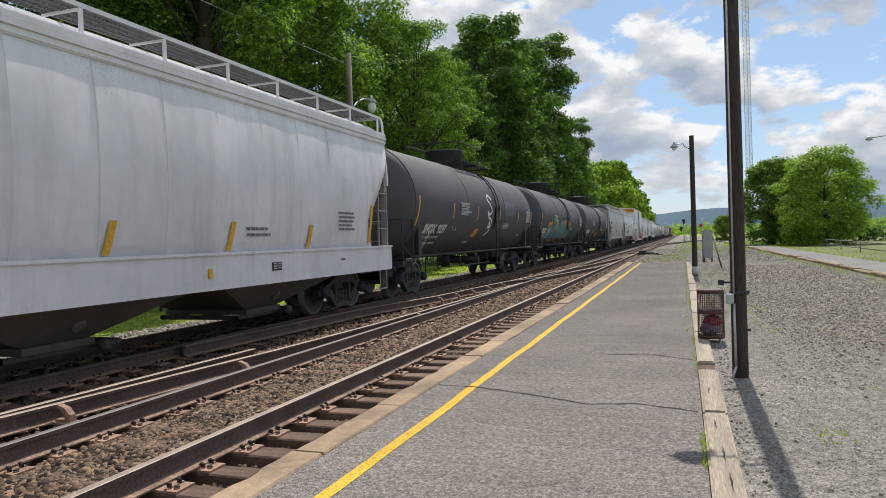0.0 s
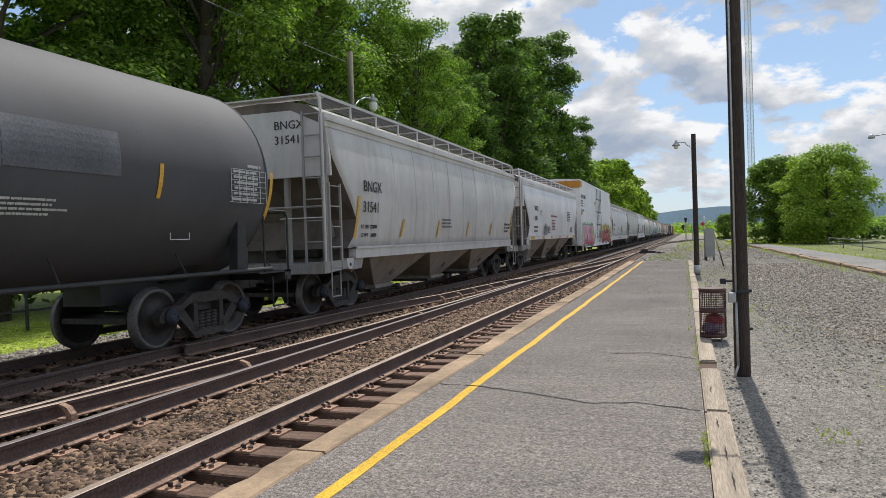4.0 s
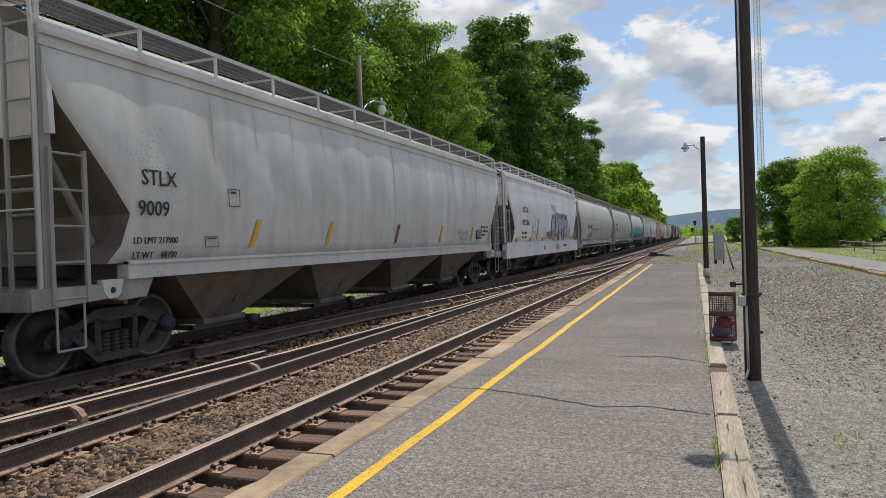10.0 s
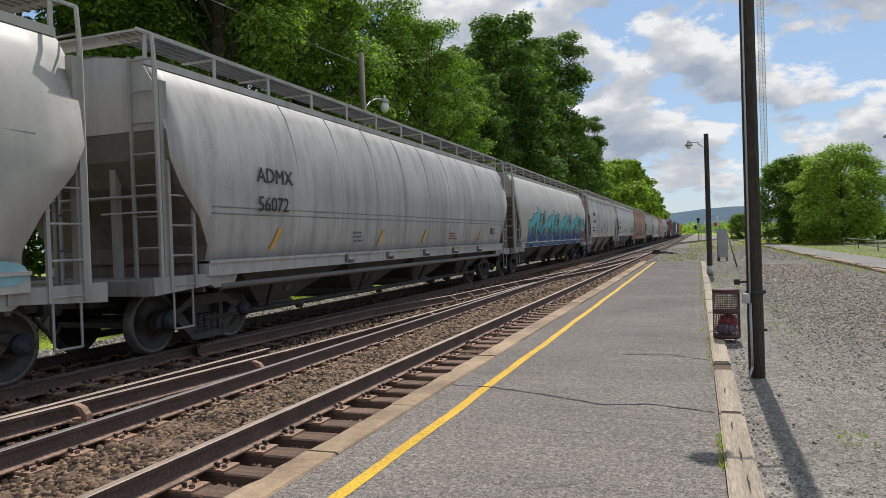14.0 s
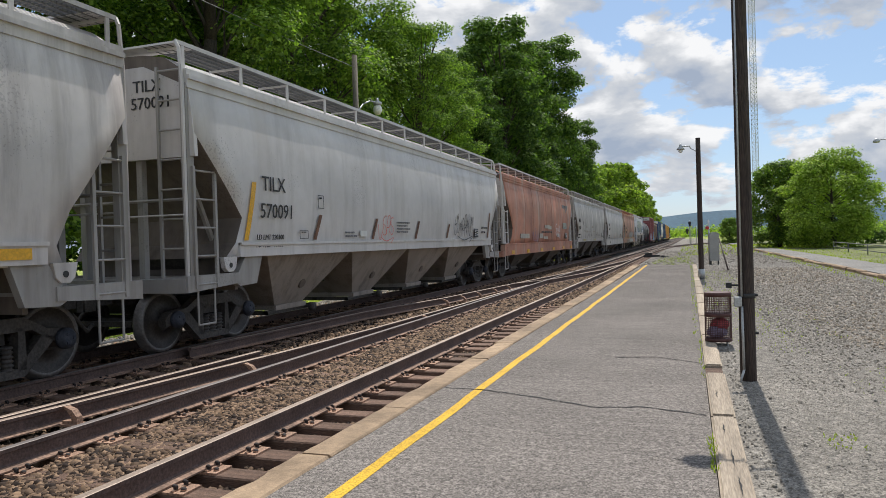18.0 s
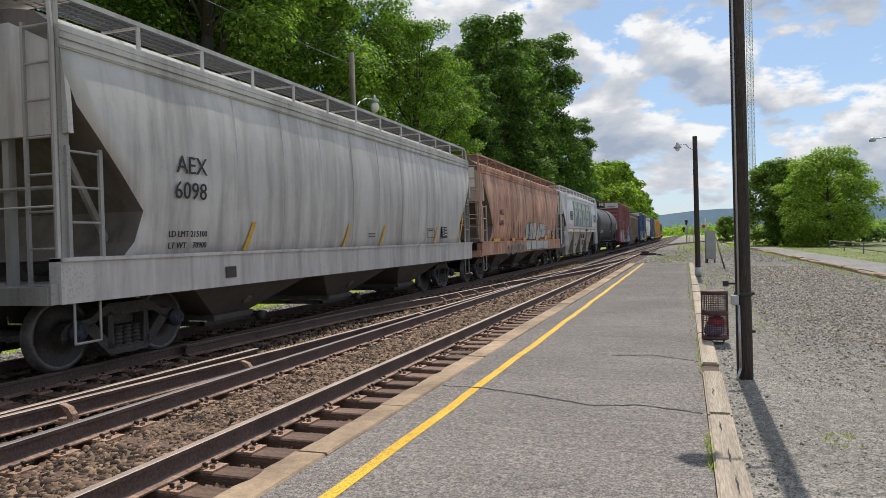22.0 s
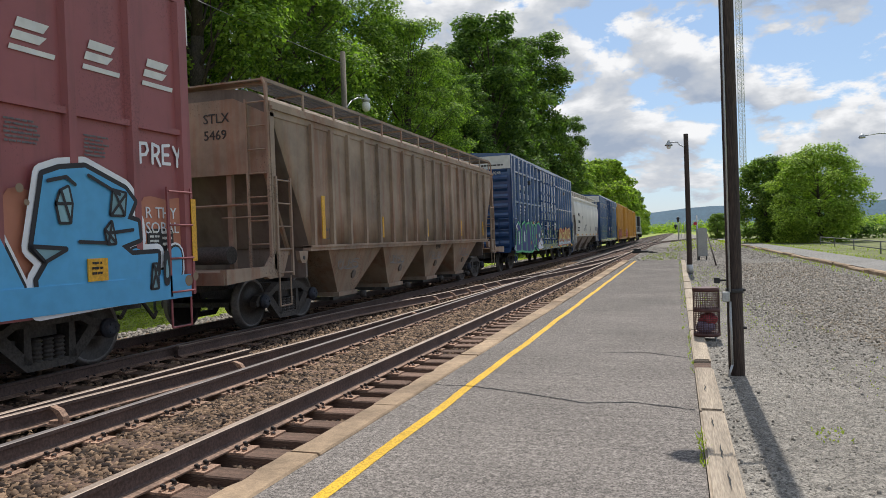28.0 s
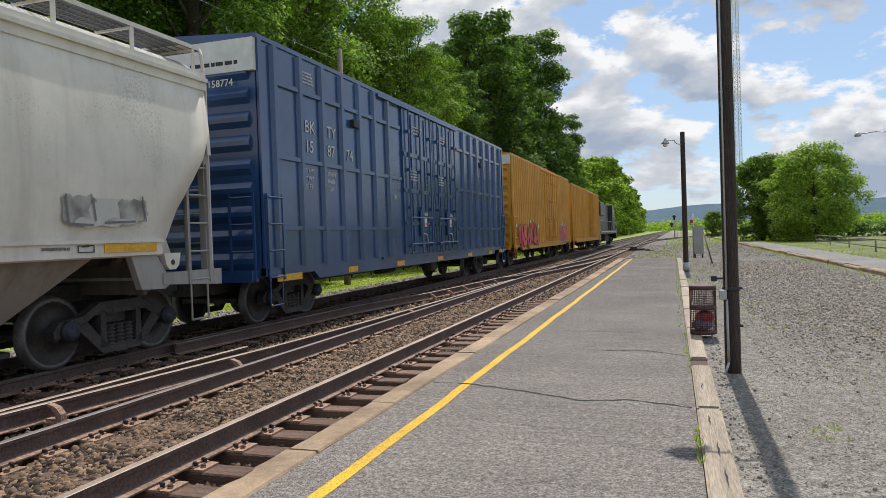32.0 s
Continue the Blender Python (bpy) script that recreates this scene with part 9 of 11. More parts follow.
def lettering_fill(car, sx, dy):
    """What lies between and inside two turquoise letters: maroon wisps, hatched yellow wedges, cyan curls."""
    def moved(pts):
        return [(y + dy, z) for y, z in pts]
    wisp = moved([(4.31, 2.28), (4.39, 2.52), (4.6, 2.68), (4.77, 2.82), (4.89, 2.82), (4.95, 2.70), (5.16, 2.84), (5.22, 2.68), (5.05, 2.62), (4.94, 2.51), (4.53, 2.33)])
    letter(car, wisp, lambda q: 1.618 - 0.10 * max(0.0, q - 2.4), MAROON_SPRAY, MAROON_SPRAY, 0.0, 0.02)
    brush(car, [curve_line(moved([(4.52, 2.60), (4.70, 2.74), (4.85, 2.72), (4.88, 2.60), (5.01, 2.73), (5.17, 2.68)]), 4)], 0.022, PINK_LINE, lambda q: 1.628 - 0.10 * max(0.0, q - 2.4), 0.0)
    dots(car, [(5.25 + dy, 2.86, 0.03), (5.0 + dy, 2.88, 0.02)], 1.60, CRIMSON)
    for pts in ([(6.46, 2.2), (6.61, 2.58), (6.74, 2.5), (6.72, 2.16), (6.56, 1.98)], [(5.78, 2.23), (5.94, 2.54), (6.1, 2.60), (5.98, 2.40), (5.66, 2.05)]):
        letter(car, moved(pts), sx, MAROON_SPRAY, PINK_LINE, 0.026, 0.025)
    for pts, fill in (([(4.76, 2.03), (4.99, 2.11), (4.87, 1.79), (5.01, 1.46), (4.81, 1.54)], OLIVE_SPRAY), ([(5.58, 1.71), (5.77, 1.73), (5.61, 1.6)], YELLOW_SPRAY),
                      ([(6.53, 1.71), (7.0, 1.97), (6.97, 1.77), (6.72, 1.67)], OLIVE_SPRAY), ([(4.2, 1.9), (4.42, 1.95), (4.35, 1.78), (4.25, 1.54)], OLIVE_SPRAY), ([(6.2, 2.28), (6.42, 2.18), (6.3, 2.06)], YELLOW_SPRAY)):
        pts = moved(pts)
        letter(car, pts, sx, fill, BLACK_SPRAY, 0.028, 0.028)
        (ya, za), (yb, zb), (yc, zc) = pts[0], pts[1], pts[-1]
        brush(car, [[(ya + (yb - ya) * f, za + (zb - za) * f - 0.02), (yc + (yb - yc) * f * 0.6, zc + (zb - zc) * f * 0.3)] for f in (0.3, 0.6)], 0.014, BLACK_SPRAY, sx, 0.036)
    curls = ([(5.19, 1.99), (5.36, 1.69), (5.36, 1.42), (5.2, 1.34)], [(5.55, 1.5), (5.57, 1.36), (5.8, 1.33)], [(4.05, 1.98), (4.24, 1.74), (4.22, 1.49), (4.03, 1.36)], [(4.72, 1.36), (4.70, 1.55), (4.75, 1.93)])
    brush(car, [curve_line(moved(c), 4) for c in curls], 0.013, CYAN_SPRAY, sx, 0.032)
    brush(car, [curve_line(moved([(6.51, 2.55), (6.43, 2.32), (6.07, 1.99), (5.86, 1.49), (6.21, 1.55), (6.5, 1.68)]), 3)], 0.022, BLACK_SPRAY, sx, 0.030)
    brush(car, [moved([(6.60, 1.62), (6.9, 1.72)]), moved([(4.30, 1.62), (4.40, 1.8)])], 0.03, CRIMSON, sx, 0.042)


def build_round_hoppers():
    kw = dict(style="round", sill=0.22, seams=8, pipe=True, bay_mat=SHADED_BAY, bays=4, eave=1, cut=(2.6, 1.7, 0.8), inset=0.35, bay_z=0.5)
    car, h, p = hopper_car("hopper_car", "cream grey rounded hopper car with silver outlined graffiti", 185.0, 203.9, DULL_CREAM, **dict(kw, seams=2))
    bm = bmesh.new()
    cyl(bm, (profile_x(p, 2.8) + 0.004, -h + 1.0, 2.8), (profile_x(p, 2.8) + 0.004, h - 1.0, 2.8), 0.010, seg=5)
    part("seam", bm, SEAM, car)
    hopper_text(car, p, "GACX", -5.95, 2.16, 0.22, width=1.0)
    hopper_text(car, p, "11495", -4.75, 2.16, 0.22, width=0.95)
    stencil(car, -3.87, 2.14, 0.27, 0.25, 1.64)
    scribble(car, -5.1, 1.58, 1.2, 0.4, FROST_BLUE, 1.625, 73, 6, 0.016)
    scribble(car, -4.75, 1.5, 0.4, 0.24, ORANGE_SPRAY, 1.635, 74, 3, 0.010)
    gx = side_of(p, 0.016)
    for k, pts in enumerate((
            [(-3.53, 1.9), (-3.41, 2.05), (-3.02, 2.04), (-3.11, 1.83), (-2.91, 1.94), (-2.69, 2.05), (-2.62, 1.84), (-2.84, 1.67), (-2.72, 1.51), (-2.86, 1.3), (-3.26, 1.3), (-3.33, 1.4), (-3.56, 1.36), (-3.87, 1.41), (-3.61, 1.68)],
            [(-2.57, 2.03), (-2.47, 2.12), (-2.01, 2.11), (-2.12, 1.84), (-1.83, 1.96), (-1.63, 1.85), (-1.75, 1.58), (-1.6, 1.45), (-1.72, 1.3), (-2.25, 1.3), (-2.52, 1.34), (-2.68, 1.56)],
            [(-1.58, 1.91), (-1.19, 2.07), (-0.74, 2.05), (-0.88, 1.73), (-0.56, 2.11), (-0.31, 2.1), (-0.71, 1.53), (-0.85, 1.3), (-1.25, 1.3), (-1.5, 1.42), (-1.75, 1.55)])):
        letter(car, pts, gx, CHALK_SPRAY, BLACK_SPRAY, 0.004 + 0.006 * k, 0.020)
    brush(car, [[(-3.4, 2.1), (-2.8, 2.1)], [(-2.5, 2.18), (-2.0, 2.16)], [(-1.2, 2.12), (-0.75, 2.12), (-0.5, 2.18), (-0.3, 2.16)]], 0.035, BLACK_SPRAY, gx, 0.022)
    brush(car, [[(-3.2, 1.9), (-3.3, 1.55)], [(-2.3, 1.95), (-2.35, 1.5), (-2.1, 1.4)], [(-1.3, 1.85), (-1.35, 1.5)], [(-2.95, 1.7), (-3.0, 1.4)], [(-1.9, 1.75), (-1.95, 1.4)], [(-1.0, 1.7), (-1.1, 1.4)]], 0.012, BLACK_SPRAY, gx, 0.024)
    dots(car, [(-4.0, 1.78, 0.07), (-4.05, 1.6, 0.05), (-0.15, 1.72, 0.06), (-0.35, 1.55, 0.06)], 1.612, BLACK_SPRAY)
    scribble(car, 0.1, 2.1, 2.6, 0.25, RED_SPRAY, 1.64, 70, 3, 0.010)
    scribble(car, 3.8, 1.5, 3.1, 0.7, MAROON_SPRAY, 1.63, 71, 9, 0.010)
    scribble(car, 1.3, 1.6, 0.5, 0.35, BLACK_SPRAY, 1.63, 72, 3, 0.012)
    for y in (1.05, 2.4, 6.6, 7.5):
        blob(car, [(y, 1.2), (y, 1.42), (y + 0.7, 1.42), (y + 0.75, 1.2)], 1.583, PALE_BLUE, seed=2)
    for y in (-6.0, -4.4, 2.2, 5.0):
        bars(car, y, 1.38, 1.4, 0.2, MAROON_SPRAY if y < 0 else INK_GREY, x=1.585, lines=3)
    hopper_bars(car, p, -6.0, 1.75, 0.7, 0.2, INK_GREY, 2)
    for y in (-4.9, 5.4):
        stripe(car, p, y, 1.55, 1.85, 0.1, 0.15)
    car, h, p = hopper_car("hopper_car", "worn grey rounded hopper car with rows of pipes", 204.6, 223.2, DARK_GREY_CAR, **kw)
    hopper_text(car, p, "ADMX", -7.0, 2.55, 0.24, width=1.05)
    hopper_text(car, p, "56072", -7.0, 2.08, 0.24, width=1.05)
    for y in (-2.4, 0.28, -6.6, 5.2):
        stripe(car, p, y, 1.45, 1.82, 0.1, 0.26)
    for z in (2.02, 2.12):
        bm = bmesh.new()
        cyl(bm, (profile_x(p, z) + 0.008, -h + 1.2, z), (profile_x(p, z) + 0.008, h - 1.2, z), 0.012, seg=5)
        part("seam", bm, SEAM, car)
    for y in (-4.0, -2.0, 0.3, 2.6, 5.0):
        bm = bmesh.new()
        box(bm, 1.58, 1.63, y, y + 0.06, 1.14, 1.3)
        cyl(bm, (1.58, y + 0.1, 1.17), (1.72, y + 0.1, 1.17), 0.045, seg=8)
        part("clamp", bm, GREY_END, car)
    tally(car, 6.7, 1.68, 0.4, 0.2, 1.60)
    hopper_bars(car, p, -3.6, 1.75, 0.5, 0.25, INK_GREY, 3)
    hopper_bars(car, p, 2.4, 1.72, 0.7, 0.22, INK_RED, 3)
    car, h, p = hopper_car("hopper_car", "grey rounded hopper car covered with turquoise graffiti letters", 224.0, 242.7, DULL_CREAM, **dict(kw, pipe=False, seams=2))
    sx = side_of(p, 0.016)
    first = [(3.6, 2.2), (4.07, 2.25), (4.81, 2.52), (5.36, 2.59), (5.41, 2.73), (5.76, 2.87), (5.87, 2.59), (5.57, 2.19), (5.5, 1.91), (5.42, 1.45), (5.35, 1.32), (4.96, 1.31), (4.28, 1.32), (3.6, 1.32)]
    second = [(5.89, 2.33), (6.03, 2.53), (6.52, 2.57), (6.22, 2.17), (6.82, 2.62), (6.75, 2.72), (7.18, 2.6), (7.21, 2.38), (7.46, 2.2), (7.57, 1.84), (7.65, 1.55), (7.39, 1.31), (6.37, 1.31), (5.64, 1.31), (5.54, 1.45), (5.56, 1.91)]
    k = 0
    for dy in (-10.6, -7.1, -3.55, 0.0):
        for pts in ((second, first) if dy in (-7.1,) else (first, second)):
            shape = [(y + dy, z) for y, z in pts]
            brush(car, [shape + [shape[0]]], 0.075, WHITE_SPRAY, sx, 0.006 * (k % 3))
            letter(car, shape, sx, SEA_BLUE, BLACK_SPRAY, 0.003 + 0.006 * (k % 3), 0.045)
            k += 1
        lettering_fill(car, sx, dy)
    plate(car, "graffiti", -7.6, 7.5, 1.12, 1.30, DEEP_BLUE, x=1.578)
    for y in (-6.8, -4.2, -1.5, 1.2, 4.54, 6.53):
        letter(car, [(y, 1.13), (y + 0.03, 1.27), (y + 0.34, 1.25), (y + 0.40, 1.14)], lambda q: 1.582, YELLOW_SPRAY, BLACK_SPRAY, 0.0, 0.02)
        brush(car, [[(y + 0.12, 1.14), (y + 0.13, 1.26)], [(y + 0.2, 1.14), (y + 0.21, 1.26)]], 0.012, BLACK_SPRAY, lambda q: 1.592, 0.0)
    brush(car, [curve_line([(-7.4 + 0.8 * i, 1.16 + 0.09 * (i % 2)) for i in range(19)], 4)], 0.012, CYAN_SPRAY, lambda q: 1.596, 0.0)
    blob(car, [(6.52, 1.14), (6.6, 1.24), (6.85, 1.25), (6.98, 1.13)], 1.60, MAROON_SPRAY, seed=4)
    tag = [(7.36, 2.35), (7.42, 2.48), (7.67, 2.41), (7.61, 2.2), (7.83, 2.47), (7.79, 2.17), (8.05, 2.42), (8.09, 2.12), (8.3, 2.29), (8.08, 2.03)]
    brush(car, [curve_line(tag, 3)], 0.045, BLACK_SPRAY, sx, 0.034)
    brush(car, [curve_line(tag, 3)], 0.028, CYAN_SPRAY, sx, 0.040)
    blob(car, [(7.95, 2.40), (8.05, 2.56), (8.3, 2.58), (8.28, 2.42)], 1.60, CRIMSON, seed=4, wob=0.02)
    scribble(car, 6.98, 1.30, 0.5, 0.22, YELLOW_SPRAY, 1.645, 75, 4, 0.010)
    stripe(car, p, 5.12, 1.73, 2.16, 0.12, 0.16)
    stripe(car, p, 7.26, 1.73, 2.13, 0.16, 0.2)
    plate(car, "paint_patch", 7.66, 8.4, 1.15, 1.8, MAROON_SPRAY, x=1.59)


def build_late_hoppers():
    car, h, p = hopper_car("hopper_car", "weathered grey covered hopper car with streaks of dirt", 243.6, 260.4, GREY_STREAKED, bays=3, sill=0.24, seams=7, sill_top=1.64, eave=1, cut=(3.2, 1.5, 1.25))
    marks(car, p, "WFRX", "454141", -6.16, 2.85, 0.23, 0.50, ("LD LMT 222200", "LT WT    63800"))
    end_text(car, "WFRX", 0.55, -h + 0.28, 3.65, 0.15, INK_BLACK)
    end_text(car, "454141", 0.55, -h + 0.28, 3.4, 0.15, INK_BLACK)
    for y, w in ((-6.64, 0.9), (-3.57, 0.45), (-1.04, 0.5), (1.6, 0.5), (4.2, 0.5), (6.2, 0.5)):
        plate(car, "reflector", y, y + w, 1.46, 1.58, STRIPE, x=1.585)
    stencil(car, -3.87, 2.71, 0.22, 0.25, 1.645)
    stencil(car, -5.0, 1.72, 0.24, 0.16, 1.61)
    scribble(car, -4.5, 1.66, 1.4, 0.55, INK_GREY, 1.615, 81, 5, 0.010)
    scribble(car, -2.4, 1.66, 1.0, 0.6, BLACK_SPRAY, 1.615, 82, 3, 0.012)
    scribble(car, -0.7, 1.66, 1.4, 0.75, BLACK_SPRAY, 1.615, 83, 4, 0.014)
    hopper_bars(car, p, -2.0, 2.0, 1.0, 0.3, INK_GREY, 4)
    hopper_bars(car, p, 1.4, 2.0, 0.9, 0.3, INK_GREY, 4)
    car, h, p = hopper_car("hopper_car", "pale grey covered hopper car with black and red scrawl", 261.2, 278.6, GREY_CAR, bays=4, sill=0.22, seams=0, sill_top=1.60, eave=1, cut=(3.2, 2.0, 1.1), inset=0.2, bulge=0.015, truck=1.25)
    marks(car, p, "TILX", "570091", -6.9, 2.46, 0.24, 0.45, ("LD LMT 220300", "LT  WT   65700"))
    for y, z1 in ((-7.35, 2.58), (-5.16, 2.11), (-2.58, 2.1), (0.05, 2.09), (2.52, 2.05), (6.9, 2.5)):
        stripe(car, p, y, 1.64, z1, 0.12, 0.18, RUST_PATCH if y > -7 else STRIPE)
    end_text(car, "TILX", 0.55, -h + 0.178, 3.85, 0.17, INK_BLACK)
    end_text(car, "570091", 0.5, -h + 0.178, 3.6, 0.17, INK_BLACK)
    bars_end(car, -0.7, -h + 0.18, 3.6, 0.8, 0.5, 5)
    stencil(car, -5.05, 2.23, 0.22, 0.25, 1.64)
    stencil(car, -5.7, 1.66, 0.3, 0.15, 1.61)
    scribble(car, -2.3, 1.62, 0.9, 0.5, RED_SPRAY, 1.615, 91, 4, 0.008)
    scribble(car, 3.2, 1.62, 1.9, 0.7, BLACK_SPRAY, 1.62, 92, 8, 0.012)
    hopper_bars(car, p, -3.9, 1.8, 0.6, 0.15, INK_GREY, 2)
    hopper_bars(car, p, -1.2, 2.05, 0.9, 0.3, INK_GREY, 4)
    tally(car, 5.3, 1.66, 0.42, 0.28, 1.61)
    hopper_text(car, p, "EXW 10-8  H 9-8", 6.1, 1.95, 0.07)
    hopper_text(car, p, "CU FT 5161", 6.1, 1.8, 0.07)
    plate(car, "sign", -3.2, -2.9, 1.70, 1.82, INK_WHITE, x=1.61)
    car, h, p = hopper_car("hopper_car", "faded red covered hopper car with pale streaks and grey ends", 279.2, 296.0, RUST_CAR, bays=3, sill=0.46, seams=7, end_mat=GREY_CAR, bay_mat=SHADED_BAY, bay_z=0.38, rail_mat=GREY_CAR, sill_top=1.40, bay_w=0.9)
    for y, z0, w, hh in ((-0.46, 2.07, 1.2, 0.17), (-0.55, 1.55, 1.0, 0.13), (-5.6, 1.6, 1.7, 0.2), (-1.6, 1.6, 0.8, 0.22), (0.4, 2.03, 0.9, 0.16), (3.1, 1.66, 0.6, 0.16)):
        plate(car, "paint_patch", y, y + w, z0, z0 + hh, PALE_PATCH, x=profile_x(p, z0 + hh) + 0.026)
    hopper_text(car, p, "DO NOT HAMMER ON SIDE OF CAR", -1.2, 1.84, 0.11, INK_GREY)
    for i in range(4):
        plate(car, "faded_logo", 4.78 + i * 0.46, 5.1 + i * 0.46, 3.02, 3.42, INK_GREY, x=1.595)
    plate(car, "paint_patch", 4.75, 5.9, 2.09, 2.42, FADED_TEAL, x=1.632)
    bars(car, 4.85, 2.36, 0.9, 0.22, PALE_PATCH, x=1.645, lines=4)
    tally(car, 5.53, 1.55, 0.5, 0.33, 1.61, INK_BLACK, INK_WHITE)
    scribble(car, 2.4, 1.7, 1.4, 0.6, WHITE_SPRAY, 1.63, 93, 5, 0.010)
    scribble(car, -3.4, 1.5, 1.3, 0.5, PURPLE_SPRAY, 1.63, 94, 5, 0.014)
    for y in (-7.2, -4.4, -1.39, 1.7, 4.77, 7.5):
        plate(car, "reflector", y, y + 0.48, 0.98, 1.12, STRIPE, x=1.59)
    end_text(car, "GACX", 0.3, -h + 0.28, 3.8, 0.18, INK_BLACK)
    end_text(car, "77146", 0.3, -h + 0.28, 3.5, 0.18, INK_BLACK)
    car, h, p = hopper_car("hopper_car", "scuffed grey covered hopper car with scraped sides", 296.9, 313.7, GREY_WORN, bays=3, sill=0.20, seams=12, bay_mat=SHADED_BAY, eave=1, sill_top=1.52, bulge=0.045)
    marks(car, p, "BNGX", "31874", -6.8, 2.58, 0.24, 0.47, ("LD LMT 222000", "LT WT    64000"))
    end_text(car, "BNGX", 0.2, -h + 0.28, 3.85, 0.17, INK_BLACK)
    end_text(car, "31874", 0.2, -h + 0.28, 3.58, 0.17, INK_BLACK)
    stripe(car, p, -7.15, 1.62, 2.52, 0.1, 0.17, RUST_PATCH)
    for y, z, w, hh in ((-4.7, 2.0, 0.8, 0.1), (-3.7, 1.95, 1.0, 0.14), (-2.2, 1.95, 0.9, 0.1), (-3.5, 2.28, 0.5, 0.1), (-0.6, 2.3, 0.9, 0.1), (0.3, 1.97, 0.9, 0.12)):
        xx = profile_x(p, z + 0.05) + 0.024
        blob(car, [(y, z), (y + 0.05, z + hh), (y + w * 0.5, z + hh * 1.15), (y + w, z + hh), (y + w * 1.02, z + 0.01), (y + w * 0.5, z - 0.01)], xx, PALE_PATCH, seed=int(w * 10), wob=0.02)
        for f in (0.08, 0.45, 0.8):
            blob(car, [(y + w * f, z + 0.01), (y + w * f + 0.04, z + hh * 0.5), (y + w * f + 0.13, z + hh * 0.4), (y + w * f + 0.16, z + 0.01)], xx + 0.004, RUST_PATCH, seed=int(w * 20), wob=0.012)
    stencil(car, -4.9, 2.4, 0.24, 0.26, 1.645)
    for y in (-2.4, -1.0, 2.2, 3.6):
        hopper_bars(car, p, y, 1.85, 0.8, 0.2, INK_GREY, 3)
    tally(car, 5.6, 1.62, 0.45, 0.3, 1.61)
    for y in (-4.6, 0.9):
        plate(car, "paint_patch", y, y + 1.1, 1.36, 1.5, mat_cache("faded_reflector"), x=1.585)
    stripe(car, p, 2.9, 1.6, 2.0, 0.1, 0.1, RUST_PATCH)
    car, h, p = hopper_car("hopper_car", "grey covered hopper car with ridged eaves and deep sill", 314.5, 331.0, GREY_STREAKED, bays=3, sill=0.52, seams=8, bay_mat=SHADED_BAY, bay_z=0.38, sill_top=1.42, bay_w=0.9)
    marks(car, p, "AEX", "6098", -6.2, 2.55, 0.24, 0.36, None)
    for i, row in enumerate(("LD LMT 215100", "LT WT    70900")):
        hopper_text(car, p, row, -6.35, 1.66 - i * 0.16, 0.085)
    for y in (-4.59, -1.13, 0.72, 4.4, 6.75):
        stripe(car, p, y, 1.44, 1.9 if y < 6 else 2.3, 0.1, 0.22)
    tally(car, 5.0, 1.58, 0.45, 0.32, 1.61)
    stencil(car, 3.77, 1.6, 0.6, 0.25, 1.61)
    hopper_bars(car, p, 0.1, 1.72, 0.4, 0.12, INK_GREY, 2)
    plate(car, "plate", -5.1, -4.85, 1.03, 1.2, SEAM_DARK, x=1.59)
    car, h, p = hopper_car("hopper_car", "brown covered hopper car with streaked paint and pale graffiti", 331.9, 348.2, BROWN_CAR, end_mat=PALE_BROWN, bays=3, sill=0.48, seams=6, bay_mat=SHADED_BAY, bay_z=0.38, inset=0.45, sill_top=1.42, cut=(3.6, 2.0, 1.2), bay_w=0.9)
    marks(car, p, "AEX", "6584", -5.6, 2.43, 0.21, 0.41, None)
    end_text(car, "AEX", 0.25, -h + 0.40, 3.8, 0.16, INK_BLACK)
    end_text(car, "6584", 0.25, -h + 0.40, 3.55, 0.16, INK_BLACK)
    bm = bmesh.new()
    box(bm, -1.3, 1.3, -h + 0.40, -h + 0.425, 3.35, 4.05)
    part("end_panel", bm, CREAM_CAR, car)
    for y, w in ((-6.5, 0.95), (-3.56, 0.5), (-1.5, 0.5), (1.2, 0.5), (3.4, 0.5), (5.6, 0.5)):
        plate(car, "reflector", y, y + w, 1.42, 1.53, STRIPE, x=1.60)
    xs = side_of(p, 0.014)
    burner(car, "12O25", -4.2, 1.60, 0.52, 0.44, BROWN_CAR, SILVER_SPRAY, xs, 0.09, 0.018, 1.45, 0.05, 31, None, 0, 0, True)
    burner(car, "5O4O5", -4.4, 0.98, 0.26, 0.5, TAN_SPRAY, SILVER_SPRAY, lambda q: 1.582, 0.07, 0.018, 1.4, 0.05, 32)
    for k, pts in enumerate((
            [(-0.9, 1.47), (-0.85, 2.1), (-0.45, 2.2), (-0.2, 2.0), (-0.25, 1.5)], [(-0.15, 1.46), (-0.1, 2.15), (0.35, 2.2), (0.55, 1.95), (0.5, 1.46)], [(0.6, 1.46), (0.62, 2.2), (1.15, 2.2), (1.3, 1.8), (1.25, 1.46)],
            [(1.36, 1.46), (1.62, 1.79), (1.94, 2.24), (2.06, 1.95), (2.12, 1.45)], [(2.13, 2.19), (2.75, 2.18), (2.61, 1.67), (2.48, 1.55), (2.12, 1.45), (2.09, 1.79)],
            [(2.71, 2.06), (2.83, 2.17), (3.05, 2.19), (3.14, 2.09), (3.08, 1.62), (2.96, 1.51), (2.66, 1.54)], [(3.18, 2.17), (3.54, 2.17), (3.73, 2.09), (3.74, 1.93), (3.51, 1.66), (3.28, 1.53), (3.09, 1.58)],
            [(3.67, 1.62), (4.18, 1.63), (4.11, 1.46), (3.64, 1.45)])):
        letter(car, pts, xs, PALE_SILVER, BLACK_SPRAY, 0.006 + 0.006 * (k % 3), 0.022)
    low_x = lambda q: 1.582
